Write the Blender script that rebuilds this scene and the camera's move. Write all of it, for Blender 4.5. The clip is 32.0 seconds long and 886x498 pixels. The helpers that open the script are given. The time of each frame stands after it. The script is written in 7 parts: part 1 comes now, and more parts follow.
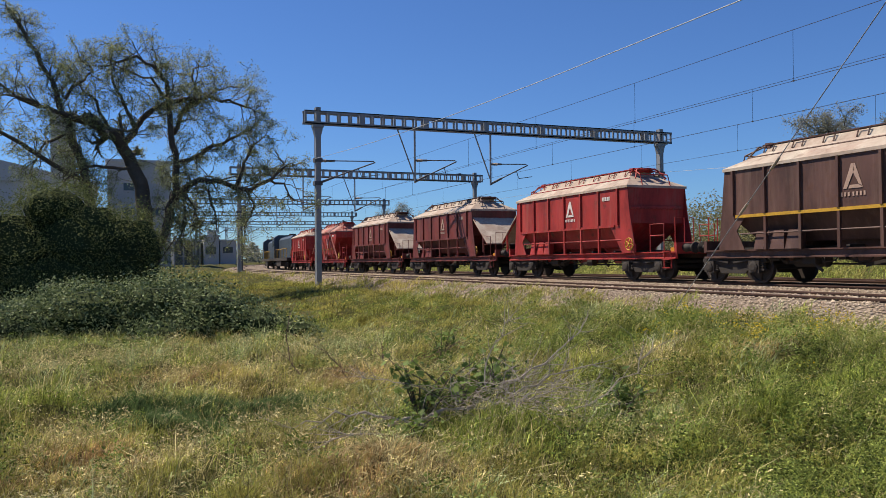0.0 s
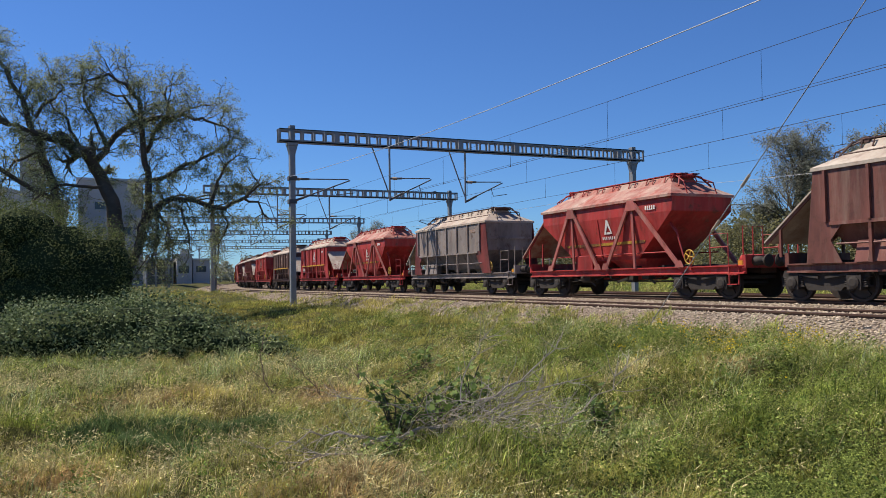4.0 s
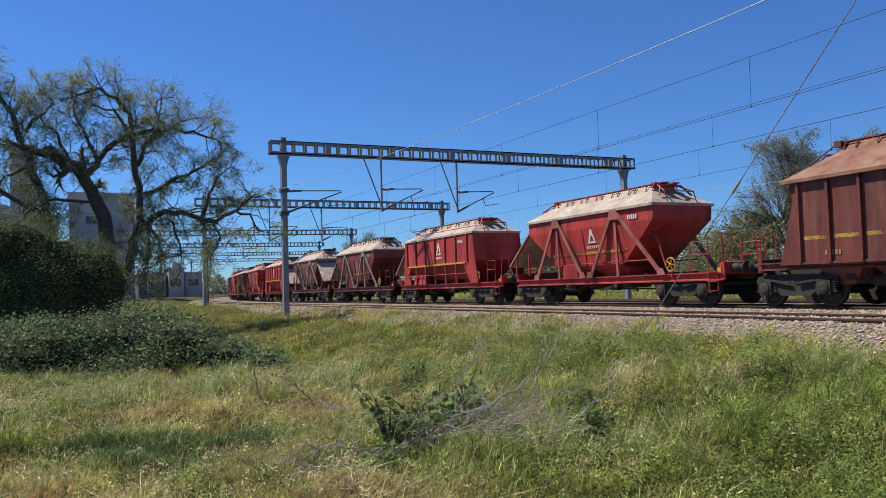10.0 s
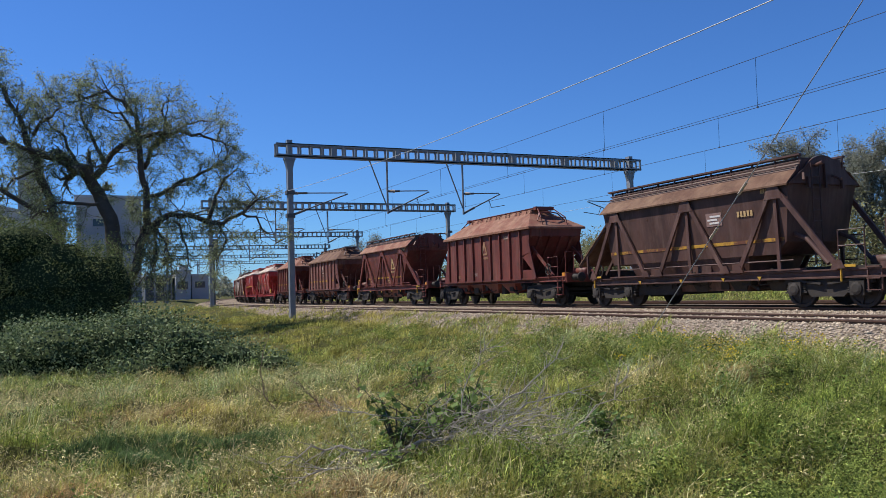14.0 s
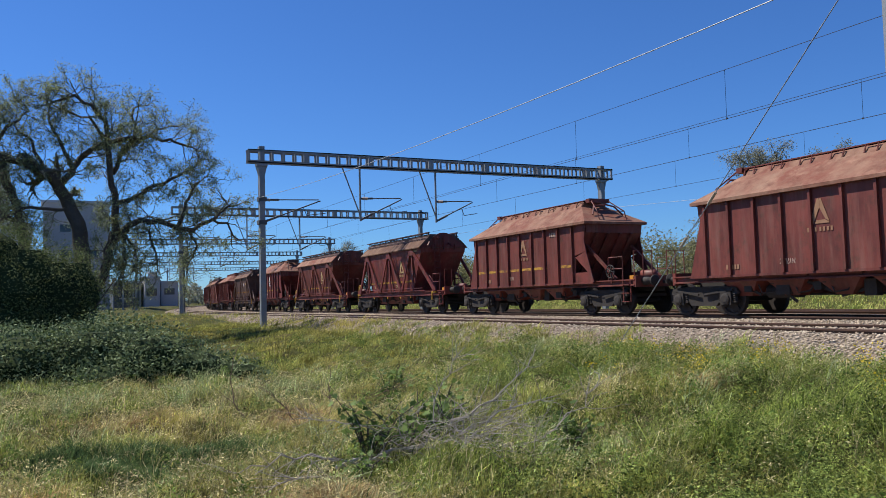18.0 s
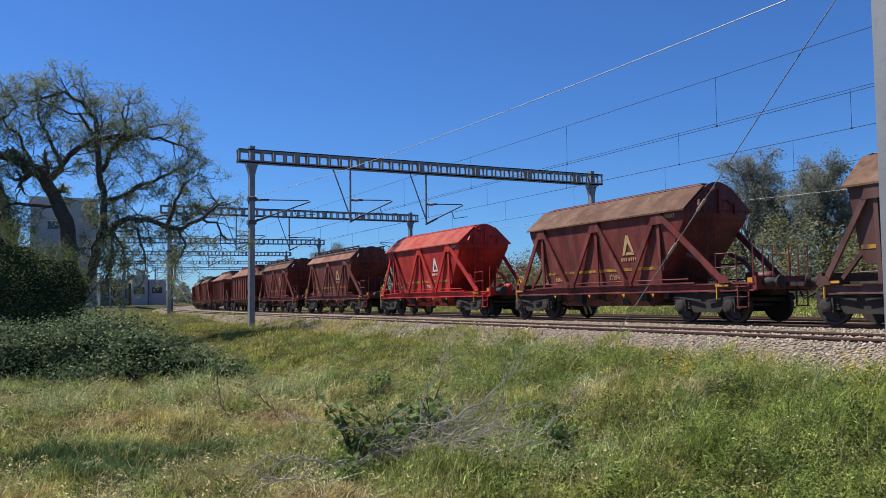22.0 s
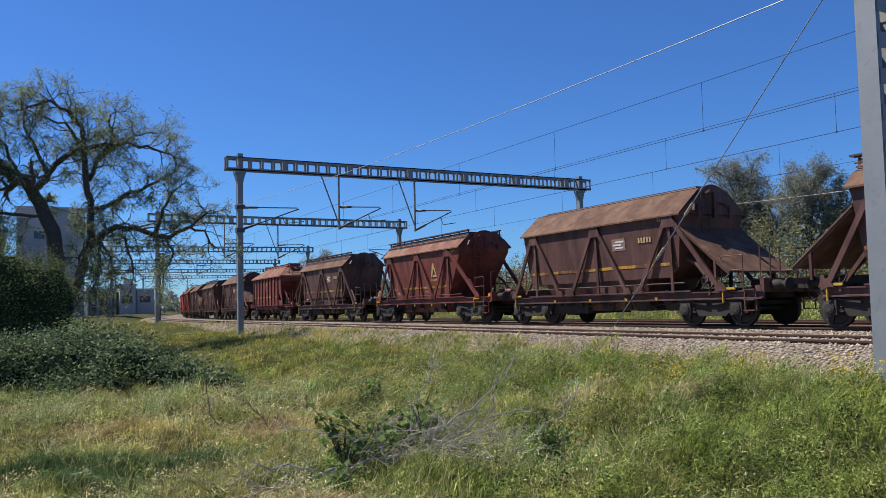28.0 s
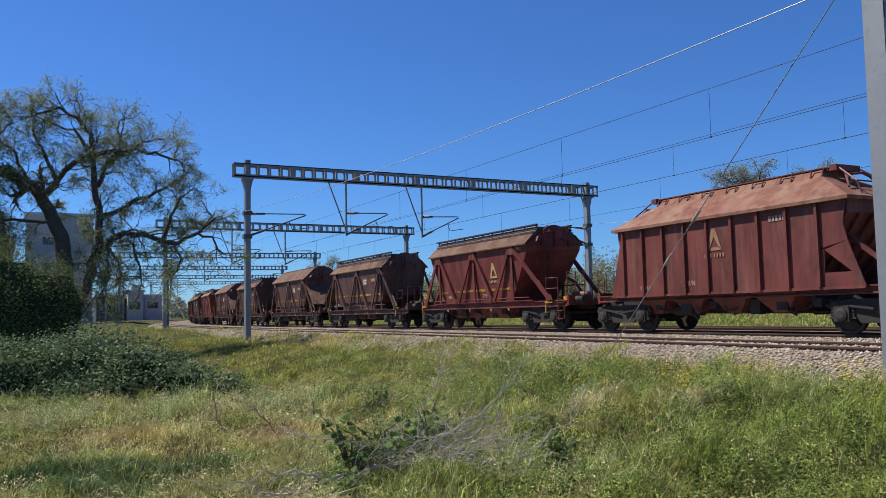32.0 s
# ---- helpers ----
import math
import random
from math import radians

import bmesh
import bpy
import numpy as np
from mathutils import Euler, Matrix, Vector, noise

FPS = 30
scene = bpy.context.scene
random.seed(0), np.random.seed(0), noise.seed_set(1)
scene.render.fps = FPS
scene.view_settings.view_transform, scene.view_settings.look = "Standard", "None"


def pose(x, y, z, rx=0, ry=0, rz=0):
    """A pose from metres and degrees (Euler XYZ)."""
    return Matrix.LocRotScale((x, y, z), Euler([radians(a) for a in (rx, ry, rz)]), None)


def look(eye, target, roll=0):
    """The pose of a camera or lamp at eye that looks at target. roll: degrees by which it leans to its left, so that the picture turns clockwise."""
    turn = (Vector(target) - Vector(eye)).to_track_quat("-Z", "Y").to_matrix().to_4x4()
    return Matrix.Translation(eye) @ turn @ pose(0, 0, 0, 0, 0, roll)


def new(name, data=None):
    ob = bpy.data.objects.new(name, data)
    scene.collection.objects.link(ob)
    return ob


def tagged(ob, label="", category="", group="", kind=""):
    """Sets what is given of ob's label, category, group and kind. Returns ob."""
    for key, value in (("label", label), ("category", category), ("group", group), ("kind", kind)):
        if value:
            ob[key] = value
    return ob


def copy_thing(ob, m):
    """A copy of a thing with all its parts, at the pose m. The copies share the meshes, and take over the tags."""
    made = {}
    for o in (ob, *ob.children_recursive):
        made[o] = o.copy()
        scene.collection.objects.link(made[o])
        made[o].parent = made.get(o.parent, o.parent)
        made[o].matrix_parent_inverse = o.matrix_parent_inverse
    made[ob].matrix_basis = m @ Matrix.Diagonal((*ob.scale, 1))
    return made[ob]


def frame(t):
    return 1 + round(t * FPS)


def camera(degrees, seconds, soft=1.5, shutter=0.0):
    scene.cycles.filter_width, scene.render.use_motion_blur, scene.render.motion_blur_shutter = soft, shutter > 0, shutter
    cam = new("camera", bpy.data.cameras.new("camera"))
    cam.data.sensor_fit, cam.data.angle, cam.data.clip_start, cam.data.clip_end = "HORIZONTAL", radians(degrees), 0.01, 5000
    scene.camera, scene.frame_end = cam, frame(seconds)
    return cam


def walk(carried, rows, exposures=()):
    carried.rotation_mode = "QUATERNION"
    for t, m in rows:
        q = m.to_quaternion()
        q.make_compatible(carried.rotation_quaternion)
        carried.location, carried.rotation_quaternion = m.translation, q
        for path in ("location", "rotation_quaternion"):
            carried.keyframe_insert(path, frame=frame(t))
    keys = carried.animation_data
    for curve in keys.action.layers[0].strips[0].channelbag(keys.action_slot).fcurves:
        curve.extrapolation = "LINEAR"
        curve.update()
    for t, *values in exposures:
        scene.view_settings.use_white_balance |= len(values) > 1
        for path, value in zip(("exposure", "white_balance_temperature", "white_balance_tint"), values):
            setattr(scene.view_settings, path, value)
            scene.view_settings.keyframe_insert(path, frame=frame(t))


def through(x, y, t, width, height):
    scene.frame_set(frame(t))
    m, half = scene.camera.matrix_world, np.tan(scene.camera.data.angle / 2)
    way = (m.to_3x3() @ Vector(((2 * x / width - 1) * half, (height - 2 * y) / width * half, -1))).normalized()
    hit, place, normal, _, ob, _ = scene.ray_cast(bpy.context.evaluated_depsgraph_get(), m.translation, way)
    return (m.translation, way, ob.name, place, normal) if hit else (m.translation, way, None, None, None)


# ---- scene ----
HOLD = (0.0, 0.0, 0.79)


def aim(yaw, tilt, lean):
    """The camera's pose: yaw from +y towards +x, tilt up, lean, in degrees."""
    return pose(*HOLD) @ pose(0, 0, 0, 0, 0, -yaw) @ pose(0, 0, 0, 90 + tilt) @ pose(0, 0, 0, 0, 0, lean)


cam = camera(57.40, 32.0, soft=0.5)
walk(cam, [(t, aim(a, b, c)) for t, a, b, c in (
    (0, -67.57, 0.59, -0.47), (0.5, -67.56, 0.74, -0.41), (1, -67.50, 0.92, -0.34), (1.5, -67.31, 1.09, -0.35),
    (2, -67.03, 1.25, -0.38), (2.5, -66.72, 1.42, -0.40), (3, -66.40, 1.58, -0.47), (3.5, -66.10, 1.72, -0.64),
    (5.5, -65.20, 1.95, -1.03), (6, -65.20, 1.90, -1.10), (6.5, -65.22, 1.87, -1.15), (7, -65.25, 1.87, -1.18),
    (7.5, -65.28, 1.90, -1.16), (8, -65.32, 1.99, -1.18), (8.5, -65.33, 2.10, -1.27), (9, -65.32, 2.22, -1.30),
    (9.5, -65.29, 2.38, -1.43), (10, -65.27, 2.53, -1.54), (10.5, -65.31, 2.60, -1.62), (11, -65.44, 2.67, -1.71),
    (11.5, -65.63, 2.70, -1.74), (12, -65.84, 2.73, -1.82), (12.5, -65.97, 2.75, -1.83), (13, -65.96, 2.76, -1.70),
    (13.5, -65.86, 2.74, -1.64), (14, -65.69, 2.67, -1.66), (14.5, -65.42, 2.56, -1.68), (16.5, -64.01, 2.78, -1.79),
    (17, -63.81, 2.95, -1.77), (17.5, -63.76, 3.10, -1.65), (18, -63.73, 3.17, -1.46), (18.5, -63.69, 3.20, -1.30),
    (19, -63.70, 3.20, -1.13), (19.5, -63.69, 3.19, -0.86), (20, -63.60, 3.20, -0.67), (20.5, -63.44, 3.21, -0.55),
    (21, -63.29, 3.23, -0.58), (21.5, -63.14, 3.27, -0.61), (22, -62.99, 3.35, -0.65), (22.5, -62.83, 3.44, -0.67),
    (23, -62.71, 3.49, -0.82), (23.5, -62.59, 3.50, -0.91), (24, -62.53, 3.52, -0.94), (24.5, -62.49, 3.57, -0.97),
    (25, -62.41, 3.58, -1.04), (25.5, -62.34, 3.57, -1.09), (27.5, -62.22, 3.75, -1.11), (28, -62.21, 3.78, -1.19),
    (28.5, -62.17, 3.81, -1.21), (29, -62.16, 3.90, -1.21), (29.5, -62.18, 3.97, -1.21), (30, -62.27, 4.04, -1.24),
    (30.5, -62.37, 4.10, -1.31), (31, -62.49, 4.17, -1.27), (31.5, -62.59, 4.22, -1.20), (32, -62.70, 4.23, -1.13),
)], [(t, 0.45, k, g) for t, k, g in ((0, 7500, 13), (3, 7200, 12), (6, 6950, 11), (10, 6700, 10), (14, 6550, 10), (32, 6500, 10))])

# ---- light ----
SUN_AZ, SUN_EL = math.atan2(-0.69, -0.72), radians(55)
to_sun = Vector((math.cos(SUN_AZ) * math.cos(SUN_EL), math.sin(SUN_AZ) * math.cos(SUN_EL), math.sin(SUN_EL)))
world = bpy.data.worlds.new("sky")
scene.world = world
world.use_nodes = True
wn = world.node_tree
sky = wn.nodes.new("ShaderNodeTexSky")
sky.sky_type = "NISHITA"
sky.sun_disc = False
sky.sun_elevation = SUN_EL
sky.sun_rotation = math.pi / 2 - SUN_AZ
sky.air_density, sky.dust_density, sky.ozone_density, sky.altitude = 1.0, 0.1, 3.0, 200
tint = wn.nodes.new("ShaderNodeMix")
tint.data_type, tint.blend_type = "RGBA", "MULTIPLY"
tint.inputs[0].default_value = 1.0
tint.inputs[7].default_value = (0.47, 0.86, 1.46, 1)
wn.links.new(sky.outputs[0], tint.inputs[6])
wn.links.new(tint.outputs[2], wn.nodes["Background"].inputs[0])
wn.nodes["Background"].inputs[1].default_value = 0.062
sun = new("sun", bpy.data.lights.new("sun", "SUN"))
sun.data.energy, sun.data.angle, sun.data.color = 4.9, radians(0.53), (1.0, 0.95, 0.87)
sun.matrix_world = look(to_sun * 50, (0, 0, 0))
scene.view_settings.exposure = 0.45

# ---- materials ----


def material(name, rough=0.6, metal=0.0, spec=0.5):
    m = bpy.data.materials.new(name)
    m.use_nodes = True
    b = m.node_tree.nodes["Principled BSDF"]
    b.inputs["Roughness"].default_value = rough
    b.inputs["Metallic"].default_value = metal
    b.inputs["Specular IOR Level"].default_value = spec
    return m, m.node_tree, b


def nd(nt, kind, **vals):
    n = nt.nodes.new("ShaderNode" + kind)
    for k, v in vals.items():
        n.inputs[k.replace("_", " ")].default_value = v
    return n


def noise_at(nt, scale, detail=4, vec=None, stretch=None, rough=0.55):
    """A noise in object space; stretch scales the three axes."""
    co = nt.nodes.new("ShaderNodeTexCoord").outputs["Object"] if vec is None else vec
    if stretch:
        mp = nt.nodes.new("ShaderNodeMapping")
        mp.inputs["Scale"].default_value = stretch
        nt.links.new(co, mp.inputs[0])
        co = mp.outputs[0]
    n = nd(nt, "TexNoise", Scale=scale, Detail=detail, Roughness=rough)
    nt.links.new(co, n.inputs["Vector"])
    return n.outputs["Fac"]


def ramp(nt, fac, *stops):
    r = nt.nodes.new("ShaderNodeValToRGB")
    el = r.color_ramp.elements
    while len(el) < len(stops):
        el.new(0.5)
    for e, (p, c) in zip(el, stops):
        e.position, e.color = p, (*c, 1) if len(c) == 3 else c
    nt.links.new(fac, r.inputs[0])
    return r.outputs[0]


def mix(nt, fac, a, b, mode="MIX"):
    m = nt.nodes.new("ShaderNodeMix")
    m.data_type, m.blend_type = "RGBA", mode
    for sock, v in ((m.inputs[0], fac), (m.inputs[6], a), (m.inputs[7], b)):
        if isinstance(v, (int, float)):
            sock.default_value = v
        elif isinstance(v, tuple):
            sock.default_value = (*v, 1)
        else:
            nt.links.new(v, sock)
    return m.outputs[2]


def bump(nt, b, fac, strength=0.3, dist=0.01):
    n = nd(nt, "Bump", Strength=strength, Distance=dist)
    nt.links.new(fac, n.inputs["Height"])
    nt.links.new(n.outputs[0], b.inputs["Normal"])


def g3(v):
    return (v, v, v)


def paint(name, base, rust=0.35, dust=0.25, rough=0.55):
    """Wagon paint: faded blotches, rust patches, vertical streaks of dust."""
    m, nt, b = material(name, rough, 0.0, 0.35)
    big = noise_at(nt, 0.55, 5)
    c = mix(nt, big, tuple(x * 0.72 for x in base), tuple(min(1, x * 1.22 + 0.004) for x in base))
    rn = ramp(nt, noise_at(nt, 2.6, 8, rough=0.68), (0.60 - 0.22 * rust, g3(0)), (0.76 - 0.16 * rust, g3(1)))
    c = mix(nt, rn, c, (0.075, 0.032, 0.02))
    c = mix(nt, 1.0, c, ramp(nt, noise_at(nt, 1.6, 6, stretch=(1.0, 1.0, 0.35), rough=0.65), (0.34, g3(0.62)), (0.50, g3(1.0)), (0.68, g3(1.32))), "MULTIPLY")
    st = ramp(nt, noise_at(nt, 4.5, 6, stretch=(1.0, 1.0, 0.10), rough=0.65), (0.50, g3(0)), (0.80, g3(dust)))
    c = mix(nt, st, c, (0.27, 0.19, 0.145))
    info = nt.nodes.new("ShaderNodeObjectInfo")
    hs = nt.nodes.new("ShaderNodeHueSaturation")
    mr = nd(nt, "MapRange")
    mr.inputs[3].default_value, mr.inputs[4].default_value = 0.86, 1.12
    nt.links.new(info.outputs["Random"], mr.inputs[0])
    nt.links.new(mr.outputs[0], hs.inputs["Value"])
    nt.links.new(c, hs.inputs["Color"])
    nt.links.new(hs.outputs[0], b.inputs["Base Color"])
    bump(nt, b, noise_at(nt, 9, 6), 0.25, 0.01)
    return m


def dusty(name, base, over, amount=0.6):
    """Roof sheet under a coat of dust."""
    m, nt, b = material(name, 0.85, 0, 0.2)
    f = ramp(nt, noise_at(nt, 1.3, 7, rough=0.65), (0.60 - amount * 0.4, g3(0)), (0.72 - amount * 0.1, g3(1)))
    c = mix(nt, f, base, over)
    c = mix(nt, ramp(nt, noise_at(nt, 5, 6, stretch=(1, 0.3, 0.3)), (0.45, g3(0)), (0.8, g3(0.6))), c, tuple(x * 0.66 for x in over))
    c = mix(nt, ramp(nt, noise_at(nt, 2.4, 8, rough=0.75), (0.50, g3(0)), (0.66, g3(0.55))), c, tuple(x * 0.55 for x in base))
    c = mix(nt, ramp(nt, noise_at(nt, 0.9, 6, stretch=(1, 1, 2), rough=0.7), (0.56, g3(0)), (0.70, g3(0.5))), c, tuple(min(0.7, x * 1.45) for x in over))
    nt.links.new(c, b.inputs["Base Color"])
    bump(nt, b, noise_at(nt, 14, 5), 0.35, 0.015)
    return m


def simple(name, base, var=0.25, scale=4.0, rough=0.6, metal=0.0, spec=0.4, bmp=0.2, dist=0.008):
    m, nt, b = material(name, rough, metal, spec)
    c = mix(nt, noise_at(nt, scale, 6), tuple(x * (1 - var) for x in base), tuple(min(1, x * (1 + var)) for x in base))
    c = mix(nt, ramp(nt, noise_at(nt, scale * 7, 4), (0.55, g3(0)), (0.75, g3(0.5))), c, tuple(x * (1 - 1.6 * min(var, 0.5)) for x in base))
    nt.links.new(c, b.inputs["Base Color"])
    if bmp:
        bump(nt, b, noise_at(nt, scale * 9, 4), bmp, dist)
    return m


def leafy(name, c1, c2, through=0.35, patch=None, pscale=0.25, rough=0.7, tuft=0.0):
    """Leaves or blades: one tint for each island, large patches, light through the blade."""
    m, nt, b = material(name, rough, 0, 0.12)
    geo = nt.nodes.new("ShaderNodeNewGeometry")
    c = mix(nt, geo.outputs["Random Per Island"], c1, c2)
    if patch:
        n = ramp(nt, noise_at(nt, pscale, 4, vec=geo.outputs["Position"]), (0.44, g3(0)), (0.62, g3(0.85)))
        c = mix(nt, n, c, patch)
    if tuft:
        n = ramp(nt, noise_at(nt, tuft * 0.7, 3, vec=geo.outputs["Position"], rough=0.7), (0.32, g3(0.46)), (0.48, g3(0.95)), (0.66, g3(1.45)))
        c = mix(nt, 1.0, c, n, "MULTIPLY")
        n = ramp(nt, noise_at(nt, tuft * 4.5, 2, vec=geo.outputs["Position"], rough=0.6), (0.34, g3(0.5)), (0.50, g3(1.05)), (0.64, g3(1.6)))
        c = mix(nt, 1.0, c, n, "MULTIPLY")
    nt.links.new(c, b.inputs["Base Color"])
    tr = nt.nodes.new("ShaderNodeBsdfTranslucent")
    nt.links.new(c, tr.inputs["Color"])
    ms = nt.nodes.new("ShaderNodeMixShader")
    ms.inputs[0].default_value = through
    nt.links.new(b.outputs[0], ms.inputs[1])
    nt.links.new(tr.outputs[0], ms.inputs[2])
    nt.links.new(ms.outputs[0], nt.nodes["Material Output"].inputs[0])
    return m


STEEL = simple("galvanised_steel", (0.24, 0.25, 0.26), 0.2, 2.0, 0.55, 0.3, 0.5, 0.1)
STEEL_DARK = simple("weathered_steel", (0.10, 0.105, 0.11), 0.3, 3.0, 0.6, 0.3)
WIRE = simple("copper_wire", (0.035, 0.033, 0.032), 0.2, 3, 0.6, 0.2, bmp=0)
CABLE = simple("bare_cable", (0.45, 0.45, 0.44), 0.1, 6, 0.42, 0.35, bmp=0)
RAIL = simple("rusty_rail", (0.075, 0.040, 0.028), 0.35, 3, 0.7, 0.1)
RAIL_HEAD = simple("worn_rail_head", (0.13, 0.080, 0.058), 0.35, 6, 0.5, 0.4)
CONCRETE = simple("concrete", (0.38, 0.36, 0.33), 0.2, 2.5, 0.9)
IRON = simple("bogie_iron", (0.036, 0.030, 0.026), 0.6, 3, 0.8, 0.1)
TYRE = simple("wheel_steel", (0.040, 0.032, 0.028), 0.4, 5, 0.6, 0.3)
YELLOW = simple("yellow_paint", (0.47, 0.27, 0.03), 0.45, 8, 0.55, bmp=0.1)


def worn_yellow():
    """Yellow paint flaking off rusty sheet."""
    m, nt, b = material("worn_yellow_paint", 0.7, 0, 0.3)
    f = ramp(nt, noise_at(nt, 2.2, 7, rough=0.7), (0.42, g3(0)), (0.56, g3(1)))
    nt.links.new(mix(nt, f, (0.13, 0.05, 0.03), (0.46, 0.25, 0.035)), b.inputs["Base Color"])
    return m


YELLOW_OLD = worn_yellow()
ORANGE = simple("orange_paint", (0.55, 0.22, 0.025), 0.15, 8, 0.5, bmp=0.1)
LETTER = simple("faded_white_letters", (0.62, 0.58, 0.55), 0.25, 7, 0.7, bmp=0)
PLATE = simple("faded_plate_paint", (0.24, 0.15, 0.13), 0.2, 6, 0.8, bmp=0)
LETTER_Y = simple("faded_cream_letters", (0.45, 0.30, 0.14), 0.25, 7, 0.7, bmp=0)
LETTER_OLD = simple("worn_letters", (0.36, 0.25, 0.20), 0.3, 7, 0.8, bmp=0)
STONE = simple("ballast_stone", (0.38, 0.30, 0.23), 0.35, 1.5, 0.95, bmp=0)
BARK = simple("bark", (0.10, 0.08, 0.065), 0.4, 5, 0.95, bmp=0.5, dist=0.02)
TWIG_BROWN = simple("brown_dead_wood", (0.17, 0.12, 0.09), 0.35, 6, 0.95, bmp=0.2)
TWIG = simple("dead_wood", (0.33, 0.29, 0.25), 0.35, 6, 0.95, bmp=0.2)
TWIG_GREEN = simple("thin_twigs", (0.12, 0.105, 0.08), 0.3, 6, 0.95, bmp=0)
LETTER_FAINT = simple("faint_letters", (0.28, 0.15, 0.085), 0.3, 7, 0.8, bmp=0)
WALL = simple("plaster", (0.40, 0.39, 0.38), 0.12, 0.4, 0.9)
ROOF_GREY = simple("sheet_roof", (0.40, 0.42, 0.45), 0.12, 0.5, 0.6)
GLASS = simple("dark_pane", (0.03, 0.035, 0.04), 0.2, 1, 0.15, 0, 0.6, 0)

PAINTS = dict(
    red=paint("red_paint", (0.335, 0.030, 0.027), 0.14, 0.34),
    bright=paint("bright_red_paint", (0.43, 0.026, 0.018), 0.05, 0.08),
    darkred=paint("dark_red_paint", (0.145, 0.026, 0.022), 0.42, 0.30),
    rust=paint("rust_brown_paint", (0.145, 0.034, 0.025), 0.35, 0.30),
    brown=paint("brown_paint", (0.092, 0.042, 0.035), 0.35, 0.24),
    dark=paint("dark_brown_paint", (0.086, 0.042, 0.034), 0.40, 0.32),
    pinkish=paint("dusty_pink_paint", (0.33, 0.10, 0.085), 0.12, 0.8),
    grey=paint("grimy_grey_paint", (0.24, 0.18, 0.15), 0.25, 0.75),
    grime=paint("sooty_grey_paint", (0.22, 0.19, 0.172), 0.30, 0.9),
    dusty=paint("dusty_red_paint", (0.155, 0.055, 0.042), 0.35, 0.7),
)
ROOFS = dict(
    pale=dusty("pale_dusty_roof", (0.30, 0.20, 0.16), (0.45, 0.40, 0.335), 0.85),
    pink=dusty("pink_dusty_roof", (0.32, 0.075, 0.06), (0.42, 0.32, 0.265), 0.6),
    tan=dusty("tan_dusty_roof", (0.17, 0.060, 0.042), (0.27, 0.160, 0.110), 0.6),
    brown=dusty("brown_dusty_roof", (0.10, 0.050, 0.034), (0.19, 0.115, 0.075), 0.55),
    red=dusty("red_roof", (0.34, 0.04, 0.03), (0.38, 0.12, 0.085), 0.6),
)

# ---- shapes ----


